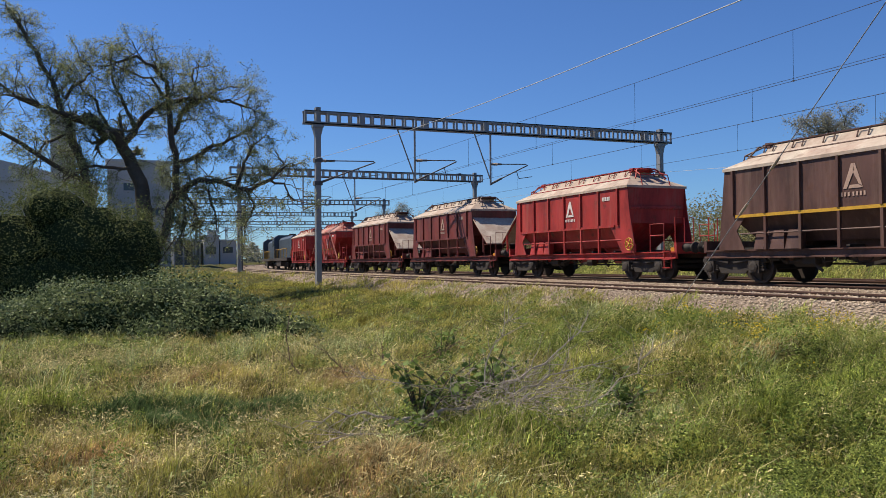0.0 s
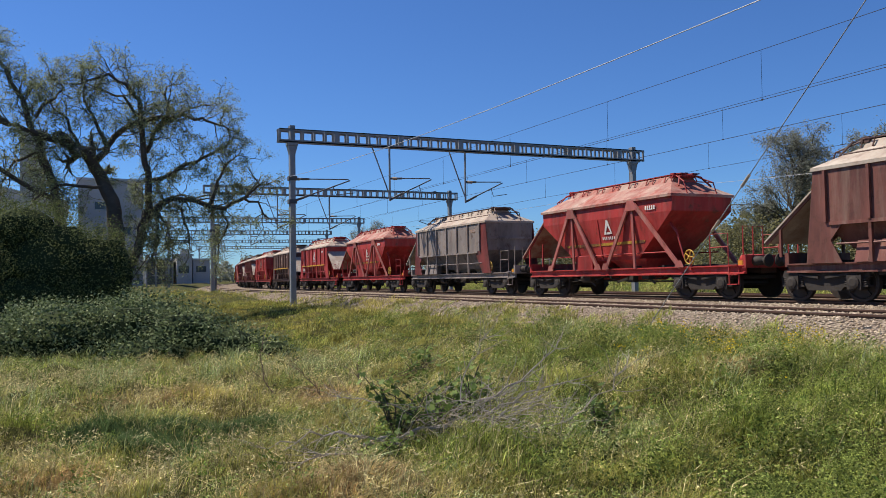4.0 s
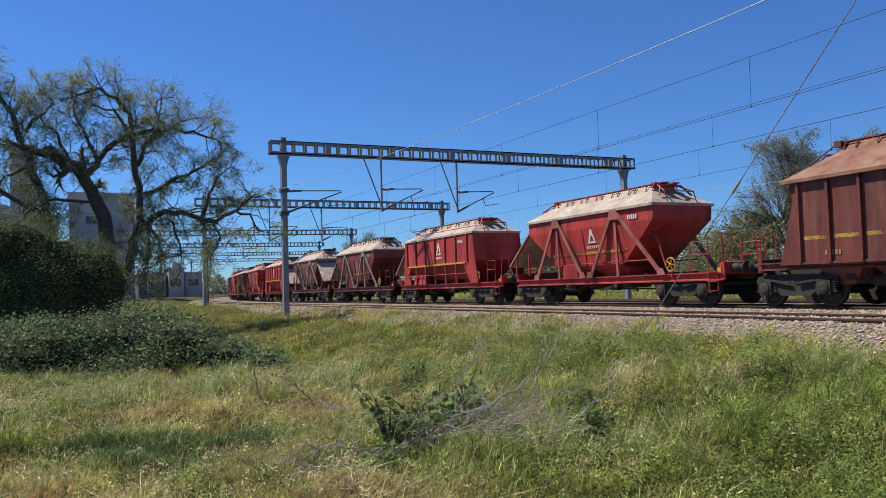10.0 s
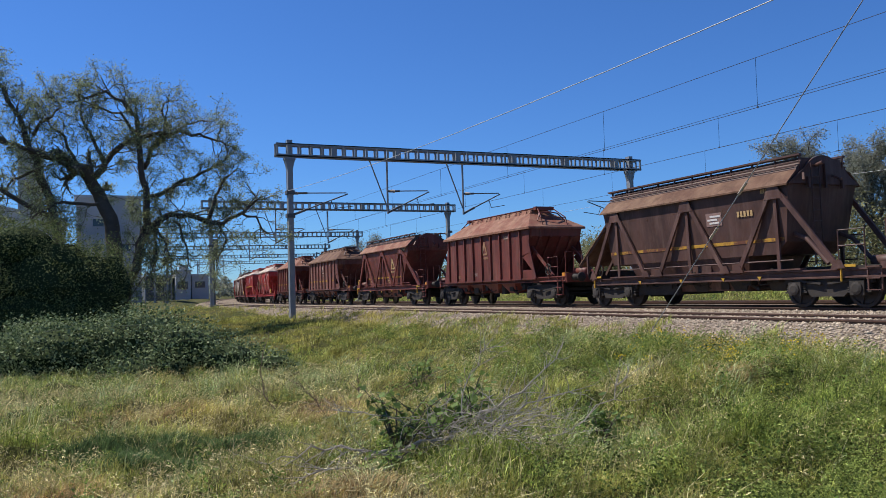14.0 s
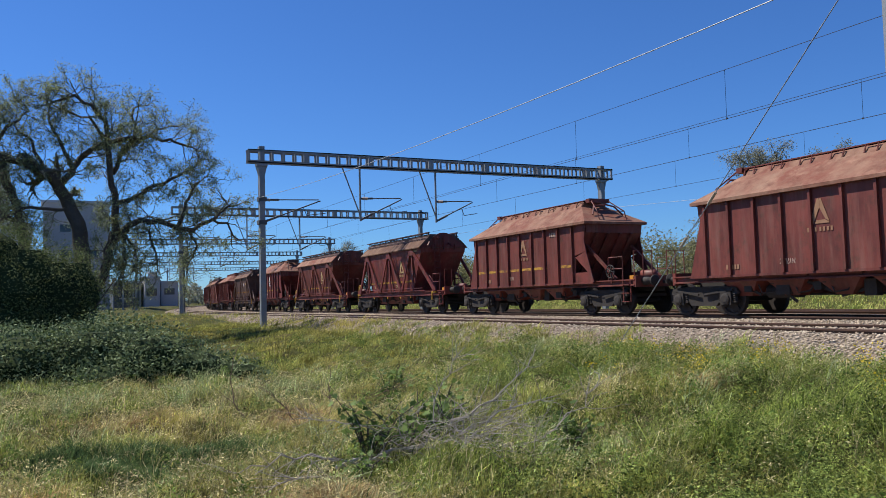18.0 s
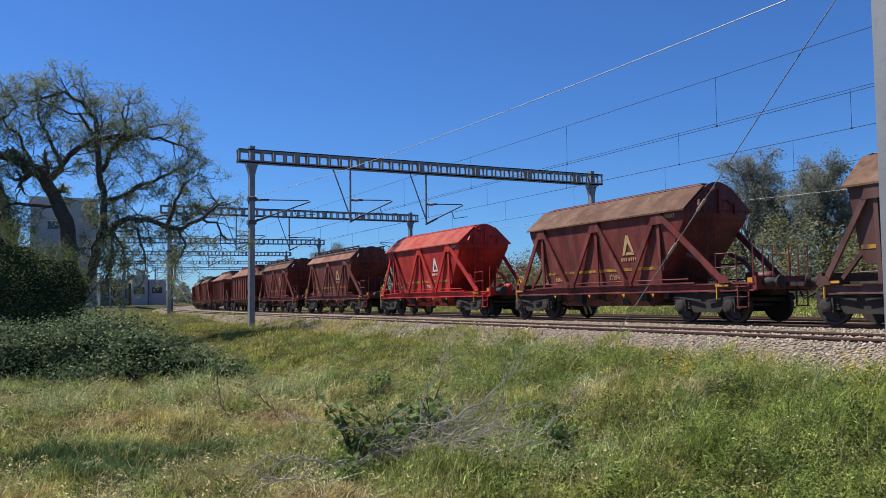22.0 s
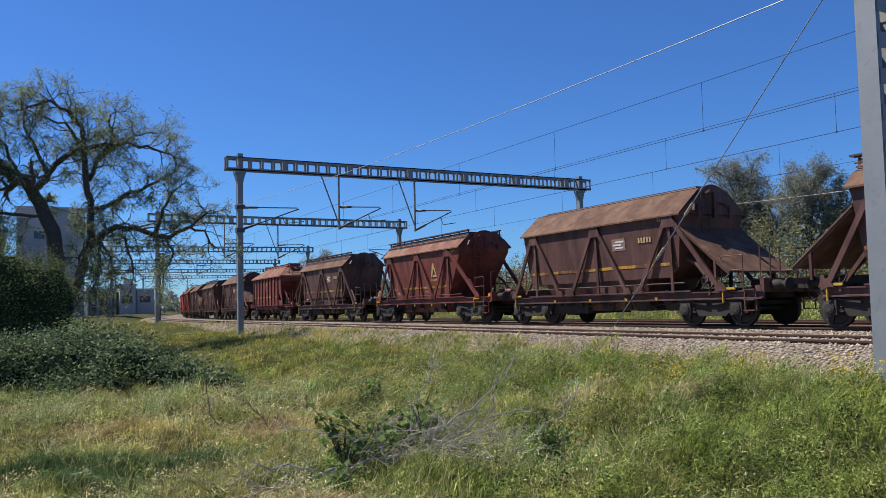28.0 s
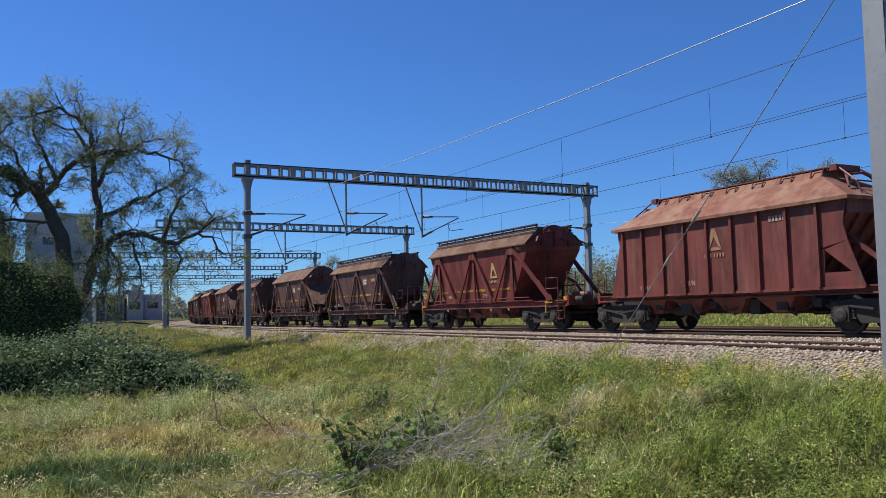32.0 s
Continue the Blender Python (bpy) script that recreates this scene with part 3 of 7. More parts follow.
def gable_roof(w, x0, x1, z, roof, trim, top_z, rails):
    """Two sloping sheets, a flat crown, arched end plates; with or without a railed top walk."""
    ys, zs = (1.10, z + 0.31) if rails else (0.60, top_z - 0.14)
    for k in (-1, 1):
        s = Shape().slab([(x0 - 0.05, 1.52 * k, z - 0.04), (x1 + 0.05, 1.52 * k, z - 0.04), (x1 + 0.05, ys * k, zs), (x0 - 0.05, ys * k, zs)], (0, 0, 0.045))
        part("roof_sheet", s, roof, w, "sloping roof sheet coated with dust")
    prof = [(-1.46, z - 0.02), (1.46, z - 0.02), (ys, zs + 0.02), (ys - 0.12 - 0.2 * rails, top_z - 0.08), (0.12 + 0.2 * rails - ys, top_z - 0.08), (-ys, zs + 0.02)]
    s = Shape().loft([(x0, y, q) for y, q in prof], [(x1, y, q) for y, q in prof])
    part("crown", s, PAINTS["dark"] if rails else trim, w)
    for x, k in ((x0 - 0.02, -1), (x1 + 0.02, 1)):
        n = 8
        arc = [(math.sin(radians(-52 + 104 * i / n)) * 0.98, top_z - 0.42 + 0.44 * math.cos(radians(-52 + 104 * i / n) * 1.45)) for i in range(n + 1)]
        s = Shape().slab([(x, y, q) for y, q in [(-1.46, z), *arc, (1.46, z)]], (0.05 * k, 0, 0))
        for y in (-0.7, 0, 0.7):
            s.box(x + 0.04 * k, y - 0.04, z - 0.1, x + 0.12 * k, y + 0.04, top_z - 0.2 - abs(y) * 0.5)
        part("end_plate", s, trim, w)
    s = Shape().tube([(x1 + 0.1, -0.35, top_z - 0.25), (x1 + 0.42, -0.5, top_z - 0.22)], 0.05, 8).tube([(x1 + 0.1, 0.3, top_z - 0.5), (x1 + 0.36, 0.3, top_z - 0.62)], 0.04, 8)
    s.beam((x1 + 0.1, -0.9, z + 0.25), (x1 + 0.25, -1.1, z + 0.05), 0.06, 0.06)
    part("hatch_lever", s, trim, w)
    if rails:
        s = Shape()
        for y in (-0.6, 0.6):
            s.box(x0, y - 0.24, top_z - 0.085, x1, y + 0.24, top_z - 0.055)
        part("roof_walk", s, PAINTS["dark"], w)
        for k in (-1, 1):
            g = Shape()
            for i in range(3):
                q = i / 2
                g.beam((x0, (1.08 - 0.10 * q) * k, z + 0.36 + (top_z - z - 0.52) * q), (x1, (1.08 - 0.10 * q) * k, z + 0.36 + (top_z - z - 0.52) * q), 0.03, 0.035)
            part("roof_grating", g, PAINTS["dark"], w)
            s = Shape()
            s.beam((x0 - 0.2, 0.90 * k, top_z + 0.02), (x1 + 0.05, 0.90 * k, top_z + 0.02), 0.12, 0.045)
            for i in range(2):
                s.tube([(x0 - 0.12, 0.88 * k, top_z - 0.14 + i * 0.13), (x1 + 0.05, 0.88 * k, top_z - 0.14 + i * 0.13)], 0.024, 6)
            for i in range(11):
                x = x0 + (x1 - x0) * i / 10
                s.beam((x, 0.88 * k, top_z - 0.42), (x, 0.88 * k, top_z + 0.0), 0.045, 0.045)
            part("roof_railing", s, PAINTS["dark"], w)
    else:
        s = Shape().box(x0 + 0.3, -0.40, top_z - 0.06, x1 - 0.2, 0.40, top_z + 0.0)
        for y in (-0.5, 0.5):
            s.tube([(x0 + 0.2, y, top_z - 0.07), (x1 - 0.1, y, top_z - 0.07)], 0.035, 6)
        part("hatch_cover", s, trim, w)


def triangle_mark(w, x, y, z, h, mat, side, drop=0.0):
    """A three-bar triangular emblem over a short row of worn bars."""
    s = Shape()
    o = 0.012 * side
    a = h * 0.46

    def at(u, q):
        return (x + u, y + (q - h / 2) * drop * -side + o, z + q)
    for quad in (((-a, 0.0), (-a + h * 0.17, 0.0), (h * 0.075, h * 0.74), (h * 0.02, h), (-h * 0.07, h)), ((h * 0.05, h), (h * 0.11, h), (a, h * 0.05), (a * 0.60, h * 0.17), (h * 0.03, h * 0.62)),
                 ((-a + h * 0.24, 0.0), (a, 0.0), (a * 0.98, h * 0.03), (a * 0.55, h * 0.14), (-a + h * 0.32, h * 0.14))):
        s.slab([at(*c) for c in quad], (0, -0.004 * side * -1, 0))
    for i in range(7):
        u = -0.34 + 0.1 * i + (0.03 if i > 2 else 0)
        s.slab([at(u, -0.18), at(u + 0.05, -0.18), at(u + 0.05, -0.08), at(u, -0.08)], (0, 0.004 * side, 0))
    part("painted_emblem", s, mat, w, "triangular painted emblem with a row of bars below")


def bars(w, x, y, z, n, size, mat, side, drop=0.0):
    """A row of plain bars on one thin ground line, in place of a number."""
    o = y + 0.012 * side
    up = o - drop * side * size
    comb = [(x, o, z), (x + (n - 1) * size * 0.78 + size * 0.5, o, z)]
    for i in reversed(range(n)):
        u = x + i * size * 0.78
        comb += [(u + size * 0.5, up, z + size), (u, up, z + size)]
        if i:
            q = o - drop * side * size * 0.06
            comb += [(u, q, z + size * 0.06), (u - size * 0.28, q, z + size * 0.06)]
    part("painted_number", Shape().slab(comb, (0, 0.004 * side, 0)), mat, w)


def word(w, text, x, y, z, size, mat, side, slope):
    """A painted word, in flat letters on a wall that leans by slope."""
    cu = bpy.data.curves.new("word", "FONT")
    cu.body, cu.size, cu.align_x, cu.extrude, cu.resolution_u = text, size, "CENTER", 0.002, 3
    ob = bpy.data.objects.new("word", cu)
    me = bpy.data.meshes.new_from_object(ob)
    bpy.data.objects.remove(ob)
    me.materials.clear()
    me.materials.append(mat)
    p = part("painted_word", me, None, w, "painted word in pale letters")
    p.matrix_basis = pose(x, y, z, 90 - side * math.degrees(math.atan(slope)) * -side, 0, 0 if side < 0 else 180)


POTASH = "\u05d2\u05dc\u05e9\u05d0"


def apron(w, x, z, k, p, roof):
    """A sheet that slopes down and out over the wagon's end, on two struts."""
    s = Shape().slab([(x, -1.36, z), (x, 1.36, z), (x + 1.65 * k, 1.36, z - 1.28), (x + 1.65 * k, -1.36, z - 1.28)], (0, 0, 0.05))
    part("end_apron", s, roof, w, "dust-coated sloping end sheet")
    for y in (-1.3, 1.3):
        part("apron_strut", Shape().beam((x + 1.15 * k, y, 1.1), (x + 1.15 * k, y, z - 0.93), 0.07, 0.07), p, w)
        part("apron_edge", Shape().beam((x + 0.05 * k, y, z - 0.05), (x + 1.63 * k, y, z - 1.29), 0.05, 0.10), p, w)


def cone_bottoms(w, xs, p, y_top, z_top, z_low, span):
    """Discharge funnels under a hopper."""
    for x in xs:
        s = Shape().loft(ring(x - span / 2, x + span / 2, y_top, z_top), ring(x - 0.28, x + 0.28, 0.45, z_low))
        part("funnel", s, p, w)


def wagon_a(w, p, roof, ap, yellow, mark):
    """Ribbed upper sides, posts and a side rail in front of a sloping lower hopper."""
    x0, x1, ze = -4.6, 3.3, 3.16
    underframe(w, p, (0.70, 0.93), True)
    s = Shape().loft(ring(x0 + 0.9, x1 - 1.0, 0.86, 1.12), ring(x0 + 0.12, x1 - 0.1, 1.36, 1.92))
    s.loft(ring(x0 + 0.12, x1 - 0.1, 1.36, 1.92), ring(x0, x1, 1.36, ze), False)
    part("hopper", s.weld(), p, w)
    cone_bottoms(w, (-3.0, -0.65, 1.7), p, 0.62, 1.20, 0.55, 1.9)
    gp = PAINTS["darkred"] if p is PAINTS["grime"] else p
    for k in (-1, 1):
        y = 1.40 * k
        t = (0, -0.03 * k, 0)
        s = Shape().slab([(x, y, z) for x, z in ((x0, ze), (x1, ze), (x1 - 0.25, 2.2), (x1 - 0.75, 1.80), (x0 + 0.55, 1.80), (x0, 2.2))], t)
        part("side_sheet", s, p, w)
        part("end_gusset", Shape().slab([(x, y + 0.004 * k, z) for x, z in ((x0 + 0.004, ze - 0.06), (x0 + 0.32, ze - 0.06), (x0 + 0.32, 2.0), (x0 + 0.75, 1.80), (x0 + 0.45, 1.45), (x0 + 0.75, 0.92), (x0 - 0.25, 0.92))], t), gp, w)
        part("end_gusset", Shape().slab([(x, y + 0.004 * k, z) for x, z in ((x1 - 0.52, ze - 0.06), (x1 - 0.004, ze - 0.06), (x1 + 0.10, 2.3), (x1 + 0.42, 0.92), (x1 - 0.35, 0.92), (x1 - 1.0, 1.80), (x1 - 0.52, 2.0))], t), gp, w)
        part("side_rail", Shape().box(x0 + 0.45, y - 0.05, 1.80, x1 - 0.75, y + 0.05, 1.88), YELLOW if yellow else p, w, "yellow band" if yellow else "")
        part("lower_pipe", railing([(x0 + 0.6, y, 1.36), (x1 - 0.4, y, 1.36)], 0.025), p, w)
        n = 7
        for i in range(n):
            x = x0 + 0.35 + (x1 - x0 - 0.9) * i / (n - 1)
            part("rib", Shape().box(x - 0.035, y + (0 if k > 0 else -0.075), 1.88, x + 0.035, y + (0.075 if k > 0 else 0), ze - 0.06), p, w)
            if 0 < i < n - 1:
                part("side_post", Shape().box(x - 0.04, y - 0.045, 0.92, x + 0.04, y + 0.045, 1.82), p, w)
        b = Shape()
        for x, q in ((-3.35, 0.2), (-2.85, 0.36), (-2.2, 0.26)):
            b.slab([(x - q, y - 0.02 * k, 0.93), (x + q, y - 0.02 * k, 0.93), (x + q * 0.8, y - 0.12 * k, 1.42), (x - q * 0.8, y - 0.12 * k, 1.42)], (0, -0.2 * k, 0))
        part("side_box", b, p, w)
        if p is not PAINTS["grime"]:
            triangle_mark(w, -0.35, y, 2.30, 0.58, mark, k)
        bars(w, x1 - 1.5, y, 2.74, 5, 0.13, mark, k)
    part("end_beam", Shape().box(x1 - 0.15, -1.3, 2.4, x1 + 0.0, 1.3, 2.5).box(x1 - 0.9, -0.9, 1.5, x1 - 0.8, -0.8, 2.6).box(x1 - 0.9, 0.8, 1.5, x1 - 0.8, 0.9, 2.6), p, w)
    hip_roof(w, x0, x1, ze, roof, p, 3.84, True)
    for k in ap:
        apron(w, x1 - 0.05 if k > 0 else x0 + 0.05, 2.74, k, p, roof)


def wagon_b(w, p, roof, ap, yellow, mark):
    """High ribbed sides down to the sill, funnels below, end walls that slope inward."""
    x0, x1, ze = -4.45, 3.35, 3.05
    underframe(w, p, (0.90, 1.10), False, 4.5, True)
    s = Shape().loft(ring(x0 + 1.2, x1 - 1.35, 1.34, 1.06), ring(x0 + 0.02, x1 - 0.02, 1.34, 2.72), True)
    s.loft(ring(x0 + 0.02, x1 - 0.02, 1.34, 2.72), ring(x0, x1, 1.36, ze), False)
    part("hopper", s.weld(), p, w)
    for x in (-3.2, -1.75, -0.3, 1.15):
        part("funnel", Shape().loft(ring(x - 0.72, x + 0.72, 1.30, 1.05), ring(x - 0.2, x + 0.2, 0.95, 0.52)), p, w)
    for k in (-1, 1):
        y = 1.40 * k
        t = (0, -0.03 * k, 0)
        s = Shape().slab([(x, y, z) for x, z in ((x0 + 0.05, ze), (x1 - 0.75, ze), (x1 - 0.75, 1.06), (x0 - 0.32, 1.06), (x0 + 0.12, 2.55))], t)
        part("side_sheet", s, p, w)
        # the end bay, with two triangular openings
        tri = [((x1 - 0.75, ze), (x1, ze), (x1 - 0.12, 2.5), (x1 - 0.75, 2.3)), ((x1 - 0.75, 2.3), (x1 - 0.12, 2.5), (x1 - 0.02, 2.1), (x1 - 0.75, 1.95)),
               ((x1 - 0.02, 2.1), (x1 + 0.35, 1.10), (x1 + 0.05, 1.40), (x1 - 0.62, 1.92)), ((x1 - 0.75, 1.06), (x1 + 0.36, 1.06), (x1 + 0.35, 1.12), (x1 + 0.05, 1.40), (x1 - 0.75, 1.40)),
               ((x1 - 0.75, 1.95), (x1 - 0.62, 1.92), (x1 - 0.64, 1.40), (x1 - 0.75, 1.40))]
        s = Shape()
        for poly in tri:
            s.slab([(x, y, z) for x, z in poly], t)
        part("end_bay", s, p, w, "end bay with a triangular opening")
        n = 9
        for i in range(n):
            x = x0 + 0.32 + (x1 - 0.75 - x0 - 0.32) * i / (n - 1)
            part("rib", Shape().box(x - 0.035, y + (0 if k > 0 else -0.085), 1.08, x + 0.035, y + (0.085 if k > 0 else 0), ze - 0.06), p, w)
        part("bottom_rail", Shape().box(x0 - 0.32, y - 0.04, 1.02, x1 + 0.36, y + 0.04, 1.08), p, w)
        if yellow:
            for i in range(n - 1):
                x = x0 + 0.38 + (x1 - 0.75 - x0 - 0.32) * i / (n - 1)
                if i != 6:
                    s = Shape().box(x + 0.02, min(y, y + 0.004 * k) , 1.60, x + 0.82, max(y, y + 0.004 * k), 1.69)
                    part("yellow_band", s, YELLOW_OLD, w, "worn yellow band")
        triangle_mark(w, -0.55, y, 2.16, 0.58, mark, k)
        bars(w, x1 - 2.1, y, 2.72, 5, 0.13, LETTER_OLD, k)
        bars(w, x0 + 1.0, y, 1.22, 5, 0.12, mark, k)
        if k < 0:
            word(w, POTASH, -1.5, y - 0.006, 1.28, 0.22, LETTER_OLD, k, 0)
    s = Shape()
    for y in (-0.85, -0.3, 0.3, 0.85):
        s.beam((x1 + 0.02, y, 2.7), (x1 - 1.25, y, 1.1), 0.06, 0.12, (0, 1, 0))
    part("end_rib", s, p, w)
    for k in (-1, 1):
        part("end_strut", Shape().beam((x1 - 0.3, 1.1 * k, 2.3), (x1 + 1.2, 1.1 * k, 1.12), 0.09, 0.09), p, w)
    hip_roof(w, x0, x1, ze, roof, p, 3.94, True, 1.05, 0.12)


def braces(w, p, peaks, reach, ze, z0, last=None, wide=0.17):
    """Pairs of flat leaning braces, uprights and corner plates in front of the side walls."""
    for k in (-1, 1):
        y0, y1 = 1.44 * k, 1.34 * k
        up = (0, 1, 0)
        for i, x in enumerate(peaks):
            r = last if last and i == len(peaks) - 1 else reach
            part("brace", Shape().beam((x - 0.06, y0, ze - 0.05), (x - reach, y1, z0), wide, 0.07, up), p, w)
            part("brace", Shape().beam((x + 0.06, y0, ze - 0.05), (x + r, y1, z0), wide, 0.07, up), p, w)
            part("upright", Shape().beam((x, y0 - 0.045 * k, ze - 0.05), (x, y1 - 0.03 * k, z0), wide * 0.8, 0.06, up), p, w)
            part("corner_plate", Shape().slab([(x - 0.17, y0 + 0.042 * k, ze - 0.02), (x + 0.17, y0 + 0.042 * k, ze - 0.02), (x + 0.30, y0 + 0.028 * k, ze - 0.34), (x - 0.30, y0 + 0.028 * k, ze - 0.34)], (0, -0.012 * k, 0)), p, w)
            for q in (-reach, r):
                part("foot_plate", Shape().slab([(x + q - 0.2, y1 + 0.05 * k, z0), (x + q + 0.2, y1 + 0.05 * k, z0), (x + q + 0.1, y1 + 0.06 * k, z0 + 0.2), (x + q - 0.1, y1 + 0.06 * k, z0 + 0.2)], (0, -0.012 * k, 0)), p, w)


def wagon_c(w, p, roof, ap, yellow, mark):
    """Sloping hopper behind two pairs of braces, low flat sill, hipped roof."""
    x0, x1, ze = -4.45, 2.9, 3.10
    underframe(w, p, (0.70, 0.94), yellow)
    s = Shape().loft(ring(x0 + 1.9, x1 - 1.9, 1.12, 1.22), ring(x0 + 0.05, x1 - 0.05, 1.37, 2.62))
    s.loft(ring(x0 + 0.05, x1 - 0.05, 1.36, 2.62), ring(x0, x1, 1.36, ze), False)
    part("hopper", s.weld(), p, w)
    bp = PAINTS["pinkish"] if p is PAINTS["red"] else PAINTS["grey"]
    cone_bottoms(w, (-1.7, 0.4), p, 1.1, 1.24, 0.55, 1.9)
    braces(w, bp, (-2.45, 1.0), 1.5, ze, 0.92, 2.15, 0.13)
    for k in (-1, 1):
        drop = 0.18
        ym = 1.375 * k
        part("stiffener", Shape().beam((-0.92, 1.36 * k, 2.6), (-0.92, 1.14 * k, 1.3), 0.05, 0.06, (0, 1, 0)), p, w)
        if yellow:
            part("yellow_band", Shape().slab([(x0 + 1.5, 1.212 * k, 1.72), (x1 - 1.5, 1.212 * k, 1.72), (x1 - 1.42, 1.228 * k, 1.81), (x0 + 1.42, 1.228 * k, 1.81)], (0, 0.012 * k, 0)), YELLOW_OLD, w, "worn yellow band")
        triangle_mark(w, -0.40, 1.322 * k, 2.09, 0.48, mark, k, -drop)
        bars(w, x1 - 1.25, ym + 0.004 * k, 2.72, 5, 0.13, mark, k)
        part("side_pipe", railing([(x0 + 0.8, 1.2 * k, 1.40), (x1 - 0.5, 1.2 * k, 1.40)], 0.022), p, w)
        part("tool_box", Shape().box(-2.4, min(0.95 * k, 1.25 * k), 0.94, -1.4, max(0.95 * k, 1.25 * k), 1.4), p, w)
        part("post", Shape().box(x0 - 0.3, 1.2 * k - 0.03, 1.1, x0 - 0.24, 1.2 * k + 0.03, 1.95), p, w)
    hip_roof(w, x0, x1, ze, roof, p, 3.84, True)
    part("end_valve", Shape().tube([(x1 - 0.6, -1.0, 2.4), (x1 - 0.2, -1.0, 2.0)], 0.05, 8).tube([(x1 - 0.2, -1.0, 2.0), (x1 + 0.1, -1.0, 1.2)], 0.03, 6), p, w)
    for k in ap:
        apron(w, x1 - 0.05 if k > 0 else x0 + 0.05, 2.74, k, p, roof)


def wagon_d(w, p, roof, ap, yellow, mark, rails=True, low=1.0):
    """Hopper with leaning sides behind three pairs of braces, gabled roof with arched ends."""
    x0, x1, ze = (-4.4, 3.38, 3.12) if low < 1.2 else (-4.7, 3.05, 3.08)
    yb = 1.14 if low < 1.2 else 1.22
    underframe(w, p, (0.82, 1.04) if low < 1.2 else (0.70, 0.92), low < 1.2, -5.1 if low < 1.2 or -1 in ap else 3.9)
    if low < 1.2:
        s = Shape().loft(ring(x0 + 1.0, x1 - 1.45, yb, low), ring(x0 + 0.05, x1 - 0.03, 1.38, 2.90))
    else:
        s = Shape().loft(ring(x0 + 0.30, x1 - 0.60, yb, low), ring(x0 + 0.18, x1 - 0.25, yb + 0.03, low + 0.3))
        s.loft(ring(x0 + 0.18, x1 - 0.25, yb + 0.03, low + 0.3), ring(x0 + 0.05, x1 - 0.03, 1.38, 2.90), False)
    s.loft(ring(x0 + 0.05, x1 - 0.03, 1.38, 2.90), ring(x0, x1, 1.40, ze), False)
    part("hopper", s.weld(), p, w)
    part("belly", Shape().loft(ring(x0 + 1.1, x1 - 1.55, yb - 0.03, low), ring(x0 + 1.5, x1 - 1.9, 0.85, 0.44)), p, w)
    zb = 1.04 if low < 1.2 else 0.92
    if low < 1.2:
        braces(w, p, (-3.62, -0.60, 2.28), 1.40, ze, zb, 2.40, 0.16)
    else:
        braces(w, p, (-4.02, -0.65, 2.60), 1.38, ze, zb, 1.75, 0.13)
    slope = (1.38 - yb) / (2.90 - low)
    for k in (-1, 1):
        part("running_board", Shape().box(x0 + 0.2, 1.22 * k - 0.12, zb + 0.01, x1 + 0.2, 1.22 * k + 0.12, zb + 0.05).tube([(x0 + 0.2, 1.33 * k, 1.18), (x1, 1.33 * k, 1.18)], 0.02, 6), p, w)
        if yellow:
            za, zb = (1.50, 1.59) if low < 1.2 else (1.68, 1.77)
            for xa, xb in ((x0 + 0.8, x1 - 1.2),) if low < 1.2 else ((x0 + 0.22, x1 - 0.30),):
                s = Shape().slab([(xa, (yb + (za - low) * slope) * k, za), (xb, (yb + (za - low) * slope) * k, za), (xb, (yb + (zb - low) * slope) * k, zb), (xa, (yb + (zb - low) * slope) * k, zb)], (0, 0.012 * k, 0))
                part("yellow_band", s, YELLOW_OLD, w, "yellow band")
        if mark is not None:
            zc = 1.98
            triangle_mark(w, 0.85, (yb + (zc + 0.30 - low) * slope + 0.006) * k, zc, 0.60, mark, k, -slope)
            bars(w, x0 + 1.35, (yb + (1.28 - low) * slope) * k + 0.01 * k, 1.28, 5, 0.12, mark, k, -slope)
            if k < 0:
                word(w, POTASH, 0.1, (yb + (1.25 - low) * slope) * k - 0.016, 1.25, 0.24, mark, k, slope)
        else:
            zc = 2.3
            ya, yd = (yb + (zc - 0.06 - low) * slope + 0.008) * k, (yb + (zc + 0.30 - low) * slope + 0.008) * k
            part("emblem_plate", Shape().slab([(0.09, ya, zc - 0.06), (0.69, ya, zc - 0.06), (0.69, yd, zc + 0.30), (0.09, yd, zc + 0.30)], (0, 0.003 * k, 0)), PLATE, w, "faded pinkish-grey painted plate")
            yy = (yb + (zc - low) * slope) * k
            s = Shape()
            for dz, a, b in ((0.0, 0.05, 0.42), (0.09, -0.02, 0.36), (0.18, 0.08, 0.48)):
                s.slab([(0.17 + a, yy + dz * slope * k + 0.016 * k, zc + dz), (0.17 + b, yy + dz * slope * k + 0.016 * k, zc + dz), (0.17 + b, yy + (dz + 0.05) * slope * k + 0.016 * k, zc + dz + 0.05), (0.17 + a, yy + (dz + 0.05) * slope * k + 0.016 * k, zc + dz + 0.05)], (0, 0.004 * k, 0))
            part("painted_emblem", s, LETTER, w, "small emblem of slanted bars")
            bars(w, 1.28, (yb + (2.42 - low) * slope) * k + 0.008 * k, 2.40, 5, 0.15, LETTER_Y, k, -slope)
    bars(w, x1 - 0.9, -1.388, 2.925, 6, 0.11, mark or LETTER_Y, -1)
    for x in (-3.0, -1.1, 0.6, 1.9):
        part("door_hook", Shape().slab([(x - 0.07, -1.315, 0.80), (x + 0.07, -1.315, 0.80), (x + 0.02, -1.315, 0.70)], (0, 0.02, 0)), YELLOW, w, "small yellow door hook")
